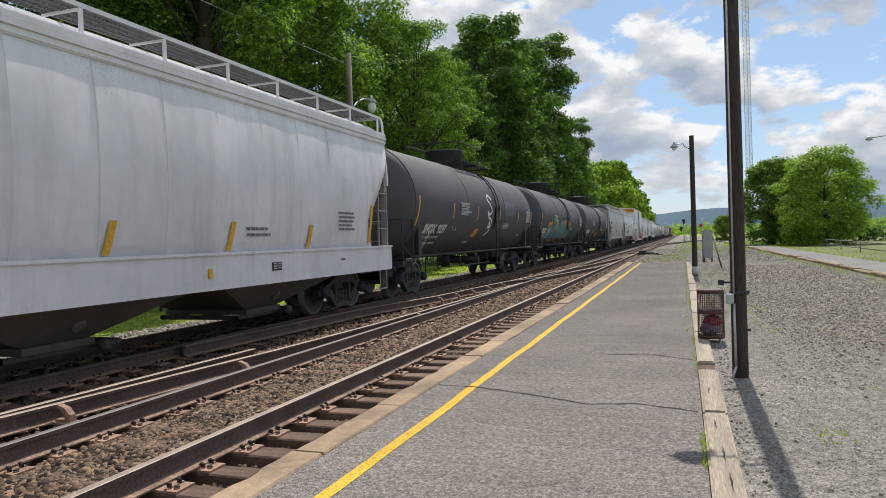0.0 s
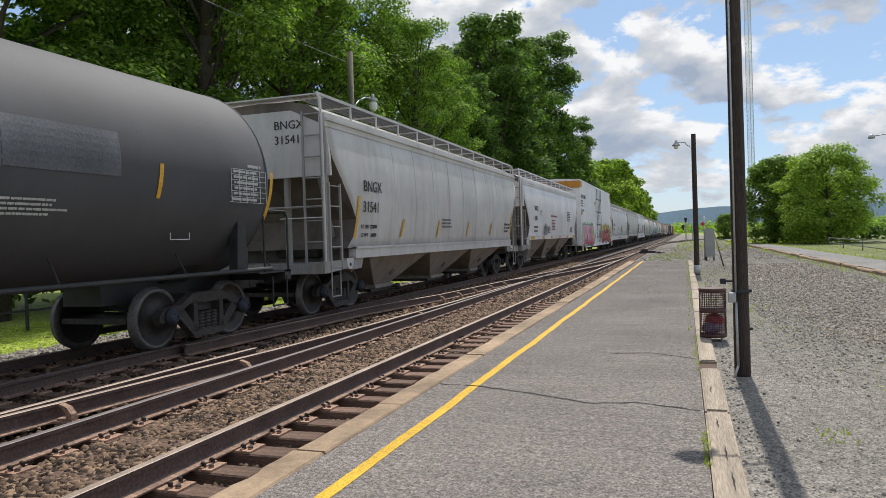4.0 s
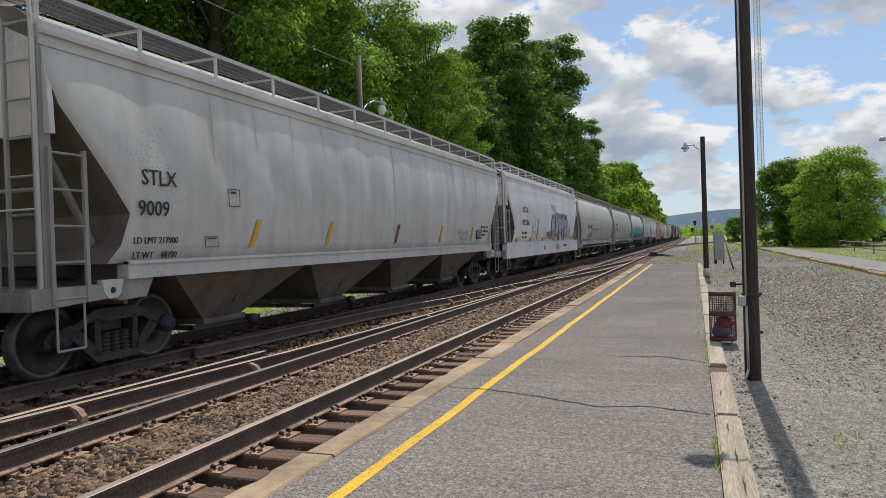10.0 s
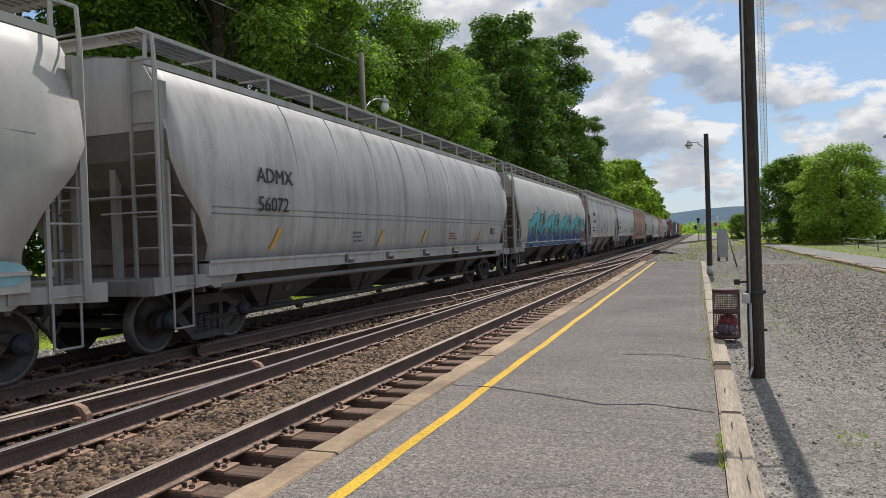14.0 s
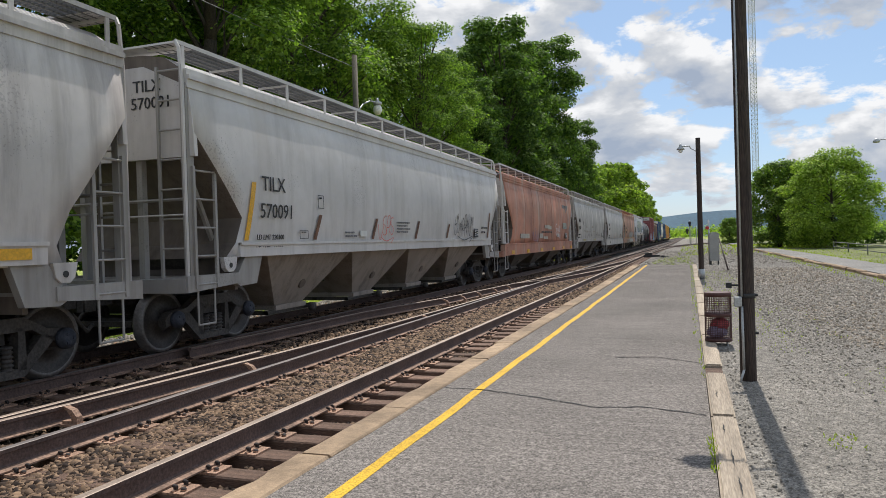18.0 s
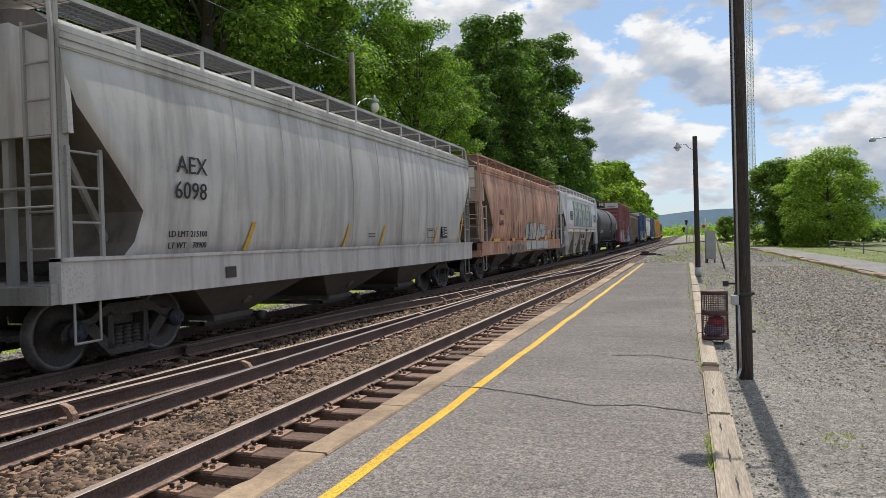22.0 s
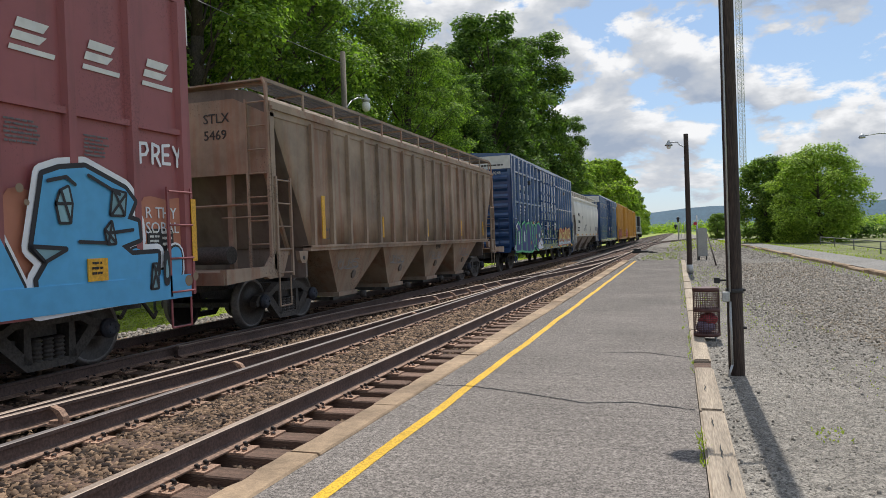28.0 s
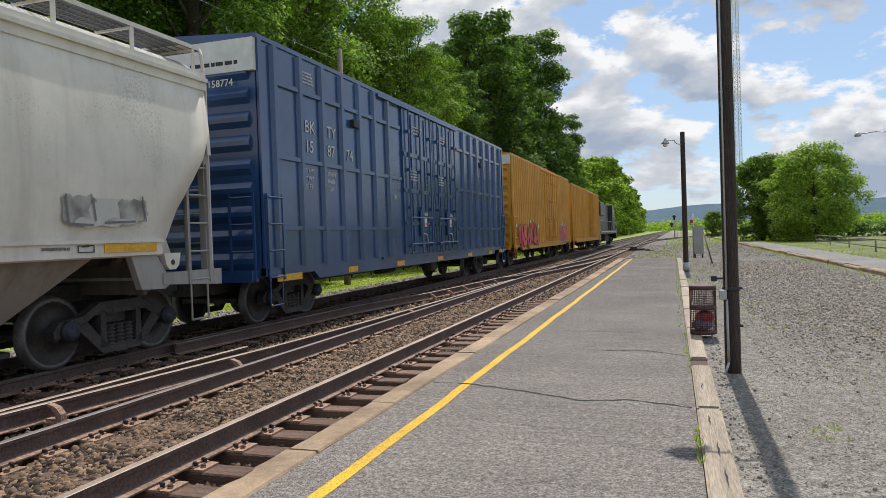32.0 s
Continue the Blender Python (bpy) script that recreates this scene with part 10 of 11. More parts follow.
    for k, pts in enumerate((
            [(-0.9, 1.38), (0.1, 1.39), (0.2, 1.0), (-0.8, 1.0)], [(0.18, 1.38), (1.3, 1.39), (1.35, 1.0), (0.28, 1.0)],
            [(1.36, 1.38), (2.13, 1.38), (2.32, 0.99), (1.42, 1.0)], [(2.17, 1.38), (2.6, 1.38), (2.69, 1.2), (2.6, 0.99), (2.32, 0.99)], [(2.65, 1.38), (3.07, 1.38), (3.05, 1.02), (2.68, 1.0)],
            [(3.13, 1.37), (3.43, 1.36), (3.49, 1.15), (3.35, 0.97), (3.08, 1.02)], [(3.5, 1.38), (4.26, 1.38), (4.27, 1.0), (3.41, 0.98)])):
        letter(car, pts, low_x, PALE_SILVER, BLACK_SPRAY, 0.003 + 0.006 * (k % 3), 0.018)
    smile = [[(2.22, 1.95), (2.3, 1.82), (2.48, 1.82), (2.6, 1.98)], [(3.25, 2.08), (3.6, 2.06)], [(3.25, 2.0), (3.62, 1.98)], [(3.25, 1.92), (3.6, 1.9)], [(1.85, 1.5), (1.9, 1.85)], [(2.8, 1.9), (2.88, 1.84), (3.0, 1.9)], [(0.05, 1.6), (0.2, 1.9)], [(0.85, 1.65), (0.9, 1.95)]]
    brush(car, smile, 0.014, BLACK_SPRAY, xs, 0.036)
    burner(car, "AMFM", 4.1, 1.72, 0.16, 0.13, WHITE_SPRAY, None, xs, 0.012, 0, 1.4, 0.04, 35)
    scribble(car, -0.7, 1.5, 0.7, 0.7, BLACK_SPRAY, 1.63, 95, 4, 0.010)
    tally(car, 5.4, 1.6, 0.35, 0.26, 1.61)
    car, h, p = hopper_car("hopper_car", "grey hopper car with large faded blue and cream letters", 348.9, 366.3, WHITE_CAR, bays=4, sill=0.28, seams=9, sill_top=2.13, eave=1, cut=(3.1, 2.1, 1.2), bay_z=0.5, bulge=0.012, end_mat=WHITE_CAR, bay_mat=BEIGE_BAY, bay_in=1.16, bay_len=0.42)
    plate(car, "stencil_panel", -5.71, -4.75, 2.57, 3.1, INK_BLACK, x=1.635)
    side_text(car, "AEX", -5.5, 2.86, 0.2, INK_WHITE, x=1.65)
    side_text(car, "13037", -5.68, 2.61, 0.2, INK_WHITE, x=1.65)
    bm = bmesh.new()
    box(bm, 0.35, 1.0, -h + 0.26, -h + 0.28, 3.4, 3.95)
    part("stencil_panel", bm, INK_BLACK, car)
    end_text(car, "AEX", 0.45, -h + 0.255, 3.7, 0.17, INK_WHITE)
    end_text(car, "13037", 0.38, -h + 0.255, 3.45, 0.17, INK_WHITE)
    for s in (-1, 1):
        bm = bmesh.new()
        y = s * (h - 1.45)
        box(bm, 1.50, 1.68, y - 0.09, y + 0.09, 1.0, 4.15)
        part("side_post", bm, WHITE_CAR, car)
    xs = side_of(p, 0.020)
    for k, (ch, y, w) in enumerate((("f", -3.75, 0.75), ("r", -1.95, 0.95), ("o", -0.1, 0.85), ("s", 1.75, 0.80), ("t", 3.45, 0.85))):
        bm = bmesh.new()
        prev = None
        for i in range(9):
            z = 2.2 + 1.58 * i / 8
            cur = [bm.verts.new((xs(z), q, z)) for q in (y - 0.42 - 0.10 * i / 8, y + w + 0.40 - 0.16 * i / 8)]
            if prev:
                bm.faces.new((prev[0], prev[1], cur[1], cur[0]))
            prev = cur
        part("graffiti", bm, FROST_BLUE, car)
        lines = [[(y + px * w, 2.44 + pz * 1.10) for px, pz in pl] for pl in STROKES[ch]]
        brush(car, lines, 0.20, FROST_CREAM, xs, 0.008, square=True)
    side_text(car, "CCW", 5.5, 2.6, 0.55, FROST_BLUE, x=1.64, bold=0.03, width=1.1, name="graffiti")
    for y, w in ((-7.05, 0.6), (-4.37, 0.45), (-1.6, 0.45), (1.1, 0.4), (4.0, 0.4), (6.2, 0.45)):
        plate(car, "reflector", y, y + w, 1.89, 2.0, STRIPE, x=1.585)
    side_text(car, "\u0391\u03a1\u0397\u03a3  \u039f\u039b\u0395", 1.45, 1.90, 0.15, INK_BLACK, x=1.60, name="graffiti")
    for y in (-6.0, -3.0, 0.2, 3.4):
        plate(car, "stencil_panel", y, y + 0.35, 1.12, 1.38, SEAM_DARK, x=1.20)
    side_text(car, "WE LIKE", 0.3, 1.42, 0.3, INK_BLACK, x=1.375, tilt=-10, name="graffiti")
    side_text(car, "YOU", 1.0, 1.0, 0.3, INK_BLACK, x=1.30, tilt=-10, name="graffiti")


def build_boxcars_and_rest():
    posts21 = [s * y for s in (-1, 1) for y in (3.47, 4.46, 5.45, 6.44, 7.4)]
    car, h, b = box_car("boxcar", "dark red boxcar with bright blue graffiti letters", 384.3, 400.3, BOX_RED, posts=posts21, rails=(3.13,), door=(-2.4, 2.41), end_cap=INK_WHITE, cap_h=0.5)
    x = 1.612
    for i in range(4):
        y = 3.75 + i * 0.98
        bm = bmesh.new()
        prism(bm, [(y, 3.80), (y + 0.36, 3.80), (y + 0.46, 3.90), (y + 0.04, 3.90)], x, x + 0.005)
        prism(bm, [(y + 0.06, 3.94), (y + 0.42, 3.94), (y + 0.50, 4.05), (y + 0.10, 4.05)], x, x + 0.005)
        prism(bm, [(y - 0.03, 3.68), (y + 0.55, 3.68), (y + 0.57, 3.74), (y - 0.01, 3.74)], x, x + 0.005)
        part("logo", bm, INK_WHITE, car)
    for y0, y1 in ((2.5, 3.38), (3.56, 4.36), (4.56, 5.35), (5.55, 6.34), (6.54, 7.5)):
        blob(car, [(y0, 0.98), (y0, 2.1), ((y0 + y1) / 2, 2.18), (y1, 2.1), (y1, 0.98)], 1.606, SALMON, seed=int(y0 * 10))

    lx = lambda q: 1.668
    burner(car, "C", 2.65, 1.12, 1.12, 0.75, BLUE_SPRAY, BLACK_SPRAY, lx, 0.22, 0.04, 1.0, 0.0, 3, WHITE_SPRAY, 0, 0, True)
    burner(car, "A", 3.95, 1.08, 0.72, 0.62, BLUE_SPRAY, BLACK_SPRAY, lx, 0.17, 0.035, 1.0, 0.05, 4, WHITE_SPRAY)
    body = [(5.01, 2.36), (5.23, 2.44), (5.59, 2.49), (6.21, 2.27), (6.36, 2.12), (6.23, 1.9), (6.41, 1.86), (6.43, 1.65), (6.11, 1.56), (6.29, 1.44), (6.76, 1.45), (6.74, 1.19), (6.53, 1.06), (6.14, 0.95), (4.9, 0.9), (4.89, 1.21), (5.03, 1.4), (4.84, 1.57)]
    brush(car, [body + [body[0]]], 0.13, WHITE_SPRAY, lx, 0.0)
    letter(car, body, lambda q: 1.678, BLUE_SPRAY, BLACK_SPRAY, 0.0, 0.06)
    for pts in ([(5.16, 2.05), (5.22, 2.19), (5.32, 2.24), (5.36, 2.06), (5.33, 1.85), (5.2, 1.85)], [(6.0, 2.24), (6.2, 2.21), (6.16, 1.95), (5.95, 1.95)], [(4.84, 1.57), (5.26, 1.54), (4.99, 1.42)], [(5.85, 1.75), (5.95, 1.85), (6.0, 1.6), (5.88, 1.6)], [(6.6, 1.0), (6.65, 1.3), (6.72, 1.3), (6.72, 1.0)]):
        letter(car, pts, lambda q: 1.696, PALE_BLUE, BLACK_SPRAY, 0.0, 0.032)
        n = len(pts)
        brush(car, [[pts[0], pts[n // 2]], [pts[1], pts[n // 2 + 1]]], 0.018, BLACK_SPRAY, lambda q: 1.708, 0.0)
    brush(car, [[(5.05, 2.30), (5.30, 2.36), (5.42, 2.28)], [(5.62, 2.40), (6.10, 2.20)], [(5.9, 1.72), (6.3, 1.76)], [(5.45, 1.62), (5.9, 1.6)]], 0.022, BLACK_SPRAY, lambda q: 1.700, 0.0)
    burner(car, "U", 6.35, 1.08, 0.32, 0.75, BLUE_SPRAY, BLACK_SPRAY, lx, 0.12, 0.03, 1.0, 0.03, 6, WHITE_SPRAY)
    for y, z, a in ((2.95, 1.55, 0.10), (4.25, 1.5, 0.07), (6.9, 1.25, 0.06), (2.9, 1.2, 0.05)):
        blob(car, [(y - a, z - 0.2), (y - a, z + 0.15), (y, z + 0.24), (y + a, z + 0.15), (y + a * 0.8, z - 0.2)], 1.702, BLACK_SPRAY, seed=int(z * 40))
        blob(car, [(y - a * 0.5, z - 0.12), (y, z + 0.12), (y + a * 0.5, z - 0.1)], 1.705, PALE_BLUE, seed=int(z * 41))
    plate(car, "graffiti", 2.45, 7.4, 0.82, 1.14, BLUE_SPRAY, x=1.682)
    dots(car, [(3.85, 2.25, 0.09), (3.9, 2.08, 0.07), (4.7, 2.2, 0.05), (4.78, 2.05, 0.035), (7.35, 1.05, 0.08), (7.5, 1.1, 0.06), (2.15, 1.85, 0.08)], 1.69, TAN_SPRAY)
    burner(car, "PREY", 6.58, 2.66, 0.26, 0.14, WHITE_SPRAY, None, lambda q: 1.61, 0.022, 0, 1.5, 0.05, 4)
    for i, row in enumerate(("R THY", "SOBAL")):
        side_text(car, row, 6.62, 1.92 - 0.2 * i, 0.15, WHITE_SPRAY, x=1.615, name="graffiti")
    tally(car, 6.65, 1.48, 0.5, 0.3, 1.61)
    plate(car, "sign", 5.55, 5.85, 1.15, 1.42, STRIPE, x=1.705)
    bars(car, 5.6, 1.38, 0.2, 0.18, INK_BLACK, x=1.716, lines=3)
    for y, z0, z1 in ((1.45, 1.58, 2.05), (3.56, 1.67, 2.1), (7.45, 1.32, 2.2)):
        plate(car, "reflector", y, y + 0.1, z0, z1, STRIPE, x=1.69)
    plate(car, "sign", 0.45, 0.87, 1.82, 2.43, BLACK_SPRAY, x=1.66)
    bars(car, 0.5, 2.4, 0.32, 0.4, INK_WHITE, x=1.672, lines=4)
    burner(car, "MEN", 0.95, 2.12, 0.28, 0.24, SILVER_SPRAY, None, lambda q: 1.66, 0.03, 0, 1.35, 0.06, 4)
    side_text(car, "SEAL", 1.05, 1.66, 0.09, INK_WHITE, x=1.66)
    for y in (-1.9, -1.2):
        bars(car, y, 3.0, 0.5, 0.25, INK_WHITE, x=1.66, lines=2)
    for i, row in enumerate(("NO LUBE REQUIRED", "DOORS EQUIPPED WITH", "SELF LUBRICATING BTTM")):
        side_text(car, row, -1.2, 2.02 - i * 0.14, 0.085, INK_WHITE, x=1.66)
    side_text(car, "MOVING CAR", -0.2, 4.0, 0.12, INK_WHITE, x=1.66)
    bars(car, 4.6, 2.95, 0.45, 0.28, INK_GREY, x=x, lines=6)
    bars(car, 5.65, 2.9, 0.4, 0.28, INK_GREY, x=x, lines=6)
    for y0, m in ((-7.3, PURPLE_SPRAY), (-6.2, PINK), (-5.2, GREEN_SPRAY), (-4.2, PURPLE_SPRAY), (-3.2, PINK), (-2.2, YELLOW_SPRAY)):
        blob(car, [(y0, 0.95), (y0 - 0.1, 1.7), (y0 + 0.4, 2.2), (y0 + 0.8, 1.6), (y0 + 1.0, 2.0), (y0 + 1.05, 1.0)], 1.695, m, seed=int(-y0 * 7))
    bars_end(car, 0.5, -b - 0.092, 4.62, 0.8, 0.12)

    # brown ribbed hopper
    car, h, p = hopper_car("hopper_car", "dirty brown ribbed covered hopper car", 400.7, 419.4, TAUPE_CAR, "straight", bays=4, ribs=17, seams=0, sill=0.10, inset=1.55, eave=1, cut=(3.75, 1.6, 1.2), bay_mat=TAUPE_CAR, bay_in=1.10, bay_len=0.42, truck=2.7, bulge=0.0, rail_mat=TAUPE_CAR)
    plate(car, "reflector", -6.2, -6.08, 1.6, 2.45, STRIPE, x=1.59)
    for y in (-3.0, 0.2, 3.5, 6.2):
        plate(car, "reflector", y, y + 0.07, 1.6, 2.1, STRIPE, x=1.51)
    stencil(car, -6.0, 1.6, 0.25, 0.22, 1.51, INK_GREY)
    end_text(car, "STLX", 0.1, -h + 1.53, 3.75, 0.17, INK_BLACK)
    end_text(car, "5469", 0.1, -h + 1.53, 3.45, 0.17, INK_BLACK)
    side_text(car, "LOVE", 1.1, 1.24, 0.12, INK_BLACK, x=1.435, tilt=-10, name="graffiti")
    for k, y in enumerate((-5.2, -2.4, 0.6, 3.6)):
        scribble(car, y, 0.95, 1.0, 0.22, INK_GREY, 1.40, 140 + k, 4, 0.010)

    # navy boxcars
    posts = [-8.45, -7.55, -6.68, -5.80, -4.93, -4.10, -3.27, 3.27, 4.10, 4.93, 5.80, 6.68, 7.55, 8.45]
    for s0, s1, num, lab in ((420.3, 439.0, "158243", "navy blue high boxcar with green and white graffiti"), (456.2, 475.0, "158774", "clean navy blue high boxcar with white end panel")):
        car, h, b = box_car("boxcar", lab, s0, s1, NAVY, posts=posts, rails=(1.76, 3.03, 4.33), door=(-2.35, 2.35), end_cap=INK_WHITE, cap_h=0.5)
        x = 1.612
        for body, y, z in (("BK", -7.37, 3.6), (num[0:2], -7.37, 3.22), ("TY", -6.47, 3.6), (num[2:4], -6.47, 3.22), (num[4:6], -5.6, 3.22)):
            side_text(car, body, y, z, 0.23, INK_WHITE, x=x)
        for i, (a, c) in enumerate((("LD LMT", "205390"), ("LT WT", "80600"), ("CU FT", "7550"))):
            side_text(car, a, -7.45, 2.82 - i * 0.15, 0.085, INK_WHITE, x=x)
            side_text(car, c, -6.5, 2.82 - i * 0.15, 0.085, INK_WHITE, x=x)
        bars(car, -7.45, 4.75, 0.55, 0.25, INK_WHITE, x=x, lines=4)
        for y in (-1.6, 0.7):
            bars(car, y, 4.5, 0.8, 0.25, INK_WHITE, x=1.665, lines=3)
            bars(car, y - 0.3, 3.3, 0.6, 0.3, INK_WHITE, x=1.665, lines=4)
            plate(car, "sign", y + 0.58, y + 0.75, 1.8, 2.05, INK_WHITE, x=1.722)
            plate(car, "sign", y + 0.62, y + 0.71, 1.84, 1.92, RED_SPRAY, x=1.732)
            side_text(car, "ASO", y + 0.56, 2.1, 0.10, INK_WHITE, x=1.73)
        side_text(car, "70K", -2.95, 2.5, 0.09, INK_WHITE, x=x)
        for y, w in ((-8.6, 0.85), (-5.77, 0.45), (-3.0, 0.5), (0.2, 0.5), (3.4, 0.5), (6.2, 0.5), (7.9, 0.8)):
            plate(car, "reflector", y, y + w, 0.82, 0.94, STRIPE, x=1.655)
        for y, z in ((-5.2, 4.05), (5.4, 4.05)):
            bm = bmesh.new()
            box(bm, 1.60, 1.70, y - 0.12, y + 0.12, z - 0.08, z + 0.08)
            part("vent", bm, BLACK_IRON, car)
        for i in range(4):
            y = 5.0 + i * 0.87
            bm = bmesh.new()
            box(bm, x, x + 0.005, y, y + 0.10, 3.62, 4.05)
            box(bm, x, x + 0.005, y + 0.2, y + 0.3, 3.62, 4.05)
            box(bm, x, x + 0.0045, y + 0.1, y + 0.2, 3.85, 3.93)
            part("logo", bm, INK_WHITE if s0 < 450 else INK_GREY, car)
        bars_end(car, 0.35, -b - 0.09, 4.62, 1.0, 0.1)
        end_text(car, "BKTY " + num, 0.2, -b - 0.075, 4.2, 0.12, INK_WHITE)
        if s0 < 450:
            rnd = random.Random(77)
            blob(car, [(-8.9, 0.95), (-8.4, 1.3), (-8.2, 1.75), (-7.4, 1.5), (-6.5, 1.3), (-6.4, 0.95)], 1.68, WHITE_SPRAY, seed=3)
            gx = lambda q: 1.682
            for k, (pts, holes) in enumerate((
                    ([(-8.6, 0.9), (-8.5, 1.9), (-8.0, 2.1), (-7.5, 1.8), (-7.6, 0.9)], ([(-8.15, 1.2), (-8.1, 1.7), (-7.95, 1.7), (-7.95, 1.2)],)),
                    ([(-7.4, 0.9), (-7.3, 2.0), (-6.7, 2.15), (-6.4, 1.6), (-6.5, 0.85)], ([(-7.0, 1.3), (-6.95, 1.75), (-6.8, 1.7), (-6.8, 1.3)],)),
                    ([(-6.3, 0.85), (-6.25, 2.05), (-5.7, 2.1), (-5.5, 1.5), (-5.55, 0.82)], ()),
                    ([(-5.41, 1.8), (-5.26, 2.14), (-4.94, 2.0), (-5.02, 1.77), (-5.17, 1.5), (-4.96, 1.25), (-4.63, 1.03), (-4.79, 0.88), (-5.33, 0.79), (-5.45, 1.02)], ()),
                    ([(-4.92, 1.95), (-4.65, 2.08), (-4.46, 1.85), (-4.54, 1.35), (-4.47, 1.18), (-4.33, 1.35), (-4.28, 1.94), (-4.1, 2.03), (-4.11, 1.42), (-4.32, 1.05), (-4.63, 1.07), (-4.86, 1.37)], ()),
                    ([(-3.93, 1.99), (-3.75, 2.09), (-3.3, 2.1), (-2.9, 1.95), (-2.75, 1.63), (-3.01, 1.29), (-3.42, 1.19), (-3.55, 1.22), (-3.57, 0.85), (-4.05, 0.94)], ([(-3.43, 1.59), (-3.26, 1.64), (-3.2, 1.49), (-3.37, 1.42)],)))):
                letter(car, pts, gx, DEEP_BLUE, LIGHT_GREEN, 0.004 * (k % 2), 0.085, (), None)
                for hole in holes:
                    letter(car, hole, lambda q: 1.696, WHITE_SPRAY, LIGHT_GREEN, 0.0, 0.05)
            brush(car, [[(-3.7, 2.15), (-3.5, 2.22), (-3.3, 2.2)], [(-2.7, 1.75), (-2.68, 1.5), (-2.75, 1.3)], [(-3.3, 1.13), (-3.2, 1.16), (-3.12, 1.14)]], 0.03, ORANGE_SPRAY, lambda q: 1.706, 0.0)
            dots(car, [(-4.85, 2.15, 0.07), (-4.7, 2.12, 0.05), (-4.15, 1.55, 0.05), (-3.65, 1.25, 0.04), (-5.4, 1.2, 0.08), (-4.12, 1.45, 0.06)], 1.71, ORANGE_SPRAY)
            blob(car, [(-3.55, 1.17), (-3.22, 1.18), (-3.02, 1.04), (-2.66, 0.97), (-2.47, 0.85), (-2.51, 0.88), (-3.58, 0.88)], 1.704, WHITE_SPRAY, seed=12)
            dots(car, [(-4.5, 2.1, 0.05), (-4.45, 2.2, 0.03), (-2.6, 1.75, 0.06), (-2.58, 1.2, 0.06), (-2.55, 1.1, 0.05)], 1.70, WHITE_SPRAY)
            blob(car, [(-3.1, 0.95), (-3.0, 1.3), (-2.7, 1.4), (-2.3, 1.1), (-2.3, 0.9)], 1.69, WHITE_SPRAY, seed=6)
            dots(car, [(-8.5, 1.95, 0.08), (-8.3, 2.05, 0.06), (-8.25, 1.85, 0.07), (-5.9, 2.25, 0.06), (-2.5, 1.9, 0.06), (-2.6, 2.1, 0.05), (-2.45, 1.6, 0.07)], 1.69, WHITE_SPRAY)
            back = [(2.75, 0.94), (2.75, 1.29), (2.95, 1.62), (3.12, 1.83), (3.71, 1.95), (4.2, 1.80), (4.75, 1.88), (5.2, 1.78), (5.7, 2.0), (6.1, 1.78), (6.6, 1.92), (7.2, 1.95), (7.49, 1.75), (7.58, 0.97)]
            letter(car, back, lambda q: 1.684, PALE_YELLOW, RED_SPRAY, 0.0, 0.03)
            strokes = [[(3.9, 1.62), (3.6, 1.83), (3.2, 1.6), (3.15, 1.25), (3.5, 1.14), (3.9, 1.28)], [(4.85, 1.78), (4.2, 1.72), (4.1, 1.2), (4.75, 1.16)], [(4.15, 1.45), (4.6, 1.5)],
                       [(5.05, 1.75), (5.15, 1.2), (5.45, 1.5), (5.7, 1.16), (5.85, 1.86)], [(6.2, 1.8), (6.15, 1.2), (6.5, 1.18)], [(7.3, 1.72), (6.85, 1.82), (6.75, 1.55), (7.25, 1.42), (7.15, 1.15), (6.7, 1.2)]]
            brush(car, [curve_line(q, 3) for q in strokes], 0.085, CRIMSON, lambda q: 1.694, 0.0)
            brush(car, [curve_line(q, 3) for q in strokes], 0.03, ORANGE_SPRAY, lambda q: 1.700, 0.0)
            brush(car, [[(2.9, 0.98), (2.95, 1.2), (3.3, 1.05), (4.0, 1.12), (4.6, 1.0), (5.3, 1.1), (6.0, 1.02), (6.8, 1.1), (7.5, 1.0)]], 0.05, WHITE_SPRAY, lambda q: 1.698, 0.0)
            scribble(car, 2.85, 0.98, 4.5, 0.3, PALE_BLUE, 1.71, 78, 7, 0.012)

    # cream white hopper
    car, h, p = hopper_car("hopper_car", "cream white covered hopper car with a torn notice", 439.7, 455.6, CREAM_CAR, bays=3, sill=0.20, seams=0, sill_top=1.60, eave=1, cut=(3.0, 1.55, 1.15), inset=0.3, bulge=0.02, truck=1.62)
    marks(car, p, "MULX", "200066", -5.93, 2.82, 0.23, 0.50, ("LD LMT 225500", "LT WT    60500"))
    end_text(car, "MULX", 0.55, -h + 0.28, 3.3, 0.17, INK_BLACK)
    end_text(car, "200066", 0.5, -h + 0.28, 3.02, 0.17, INK_BLACK)
    bars_end(car, -0.6, -h + 0.27, 3.5, 0.9, 0.5, 5)
    for y, w in ((-6.45, 0.92), (-3.79, 0.48), (-1.3, 0.48), (1.2, 0.45), (3.6, 0.45), (5.51, 0.92)):
        plate(car, "reflector", y, y + w, 1.45, 1.56, STRIPE, x=1.585)
    stencil(car, -3.7, 2.62, 0.23, 0.25, 1.645)
    hopper_text(car, p, "WARNING", -1.9, 2.18, 0.08)
    hopper_bars(car, p, -1.9, 2.12, 0.7, 0.4, INK_GREY, 5)
    hopper_bars(car, p, -2.65, 2.0, 0.6, 0.25, INK_GREY, 4)
    hopper_bars(car, p, 1.0, 2.12, 0.7, 0.4, INK_GREY, 5)
    plate(car, "torn_notice", 4.95, 6.2, 1.85, 2.12, PALE_SILVER, x=1.60, lean=0.03)
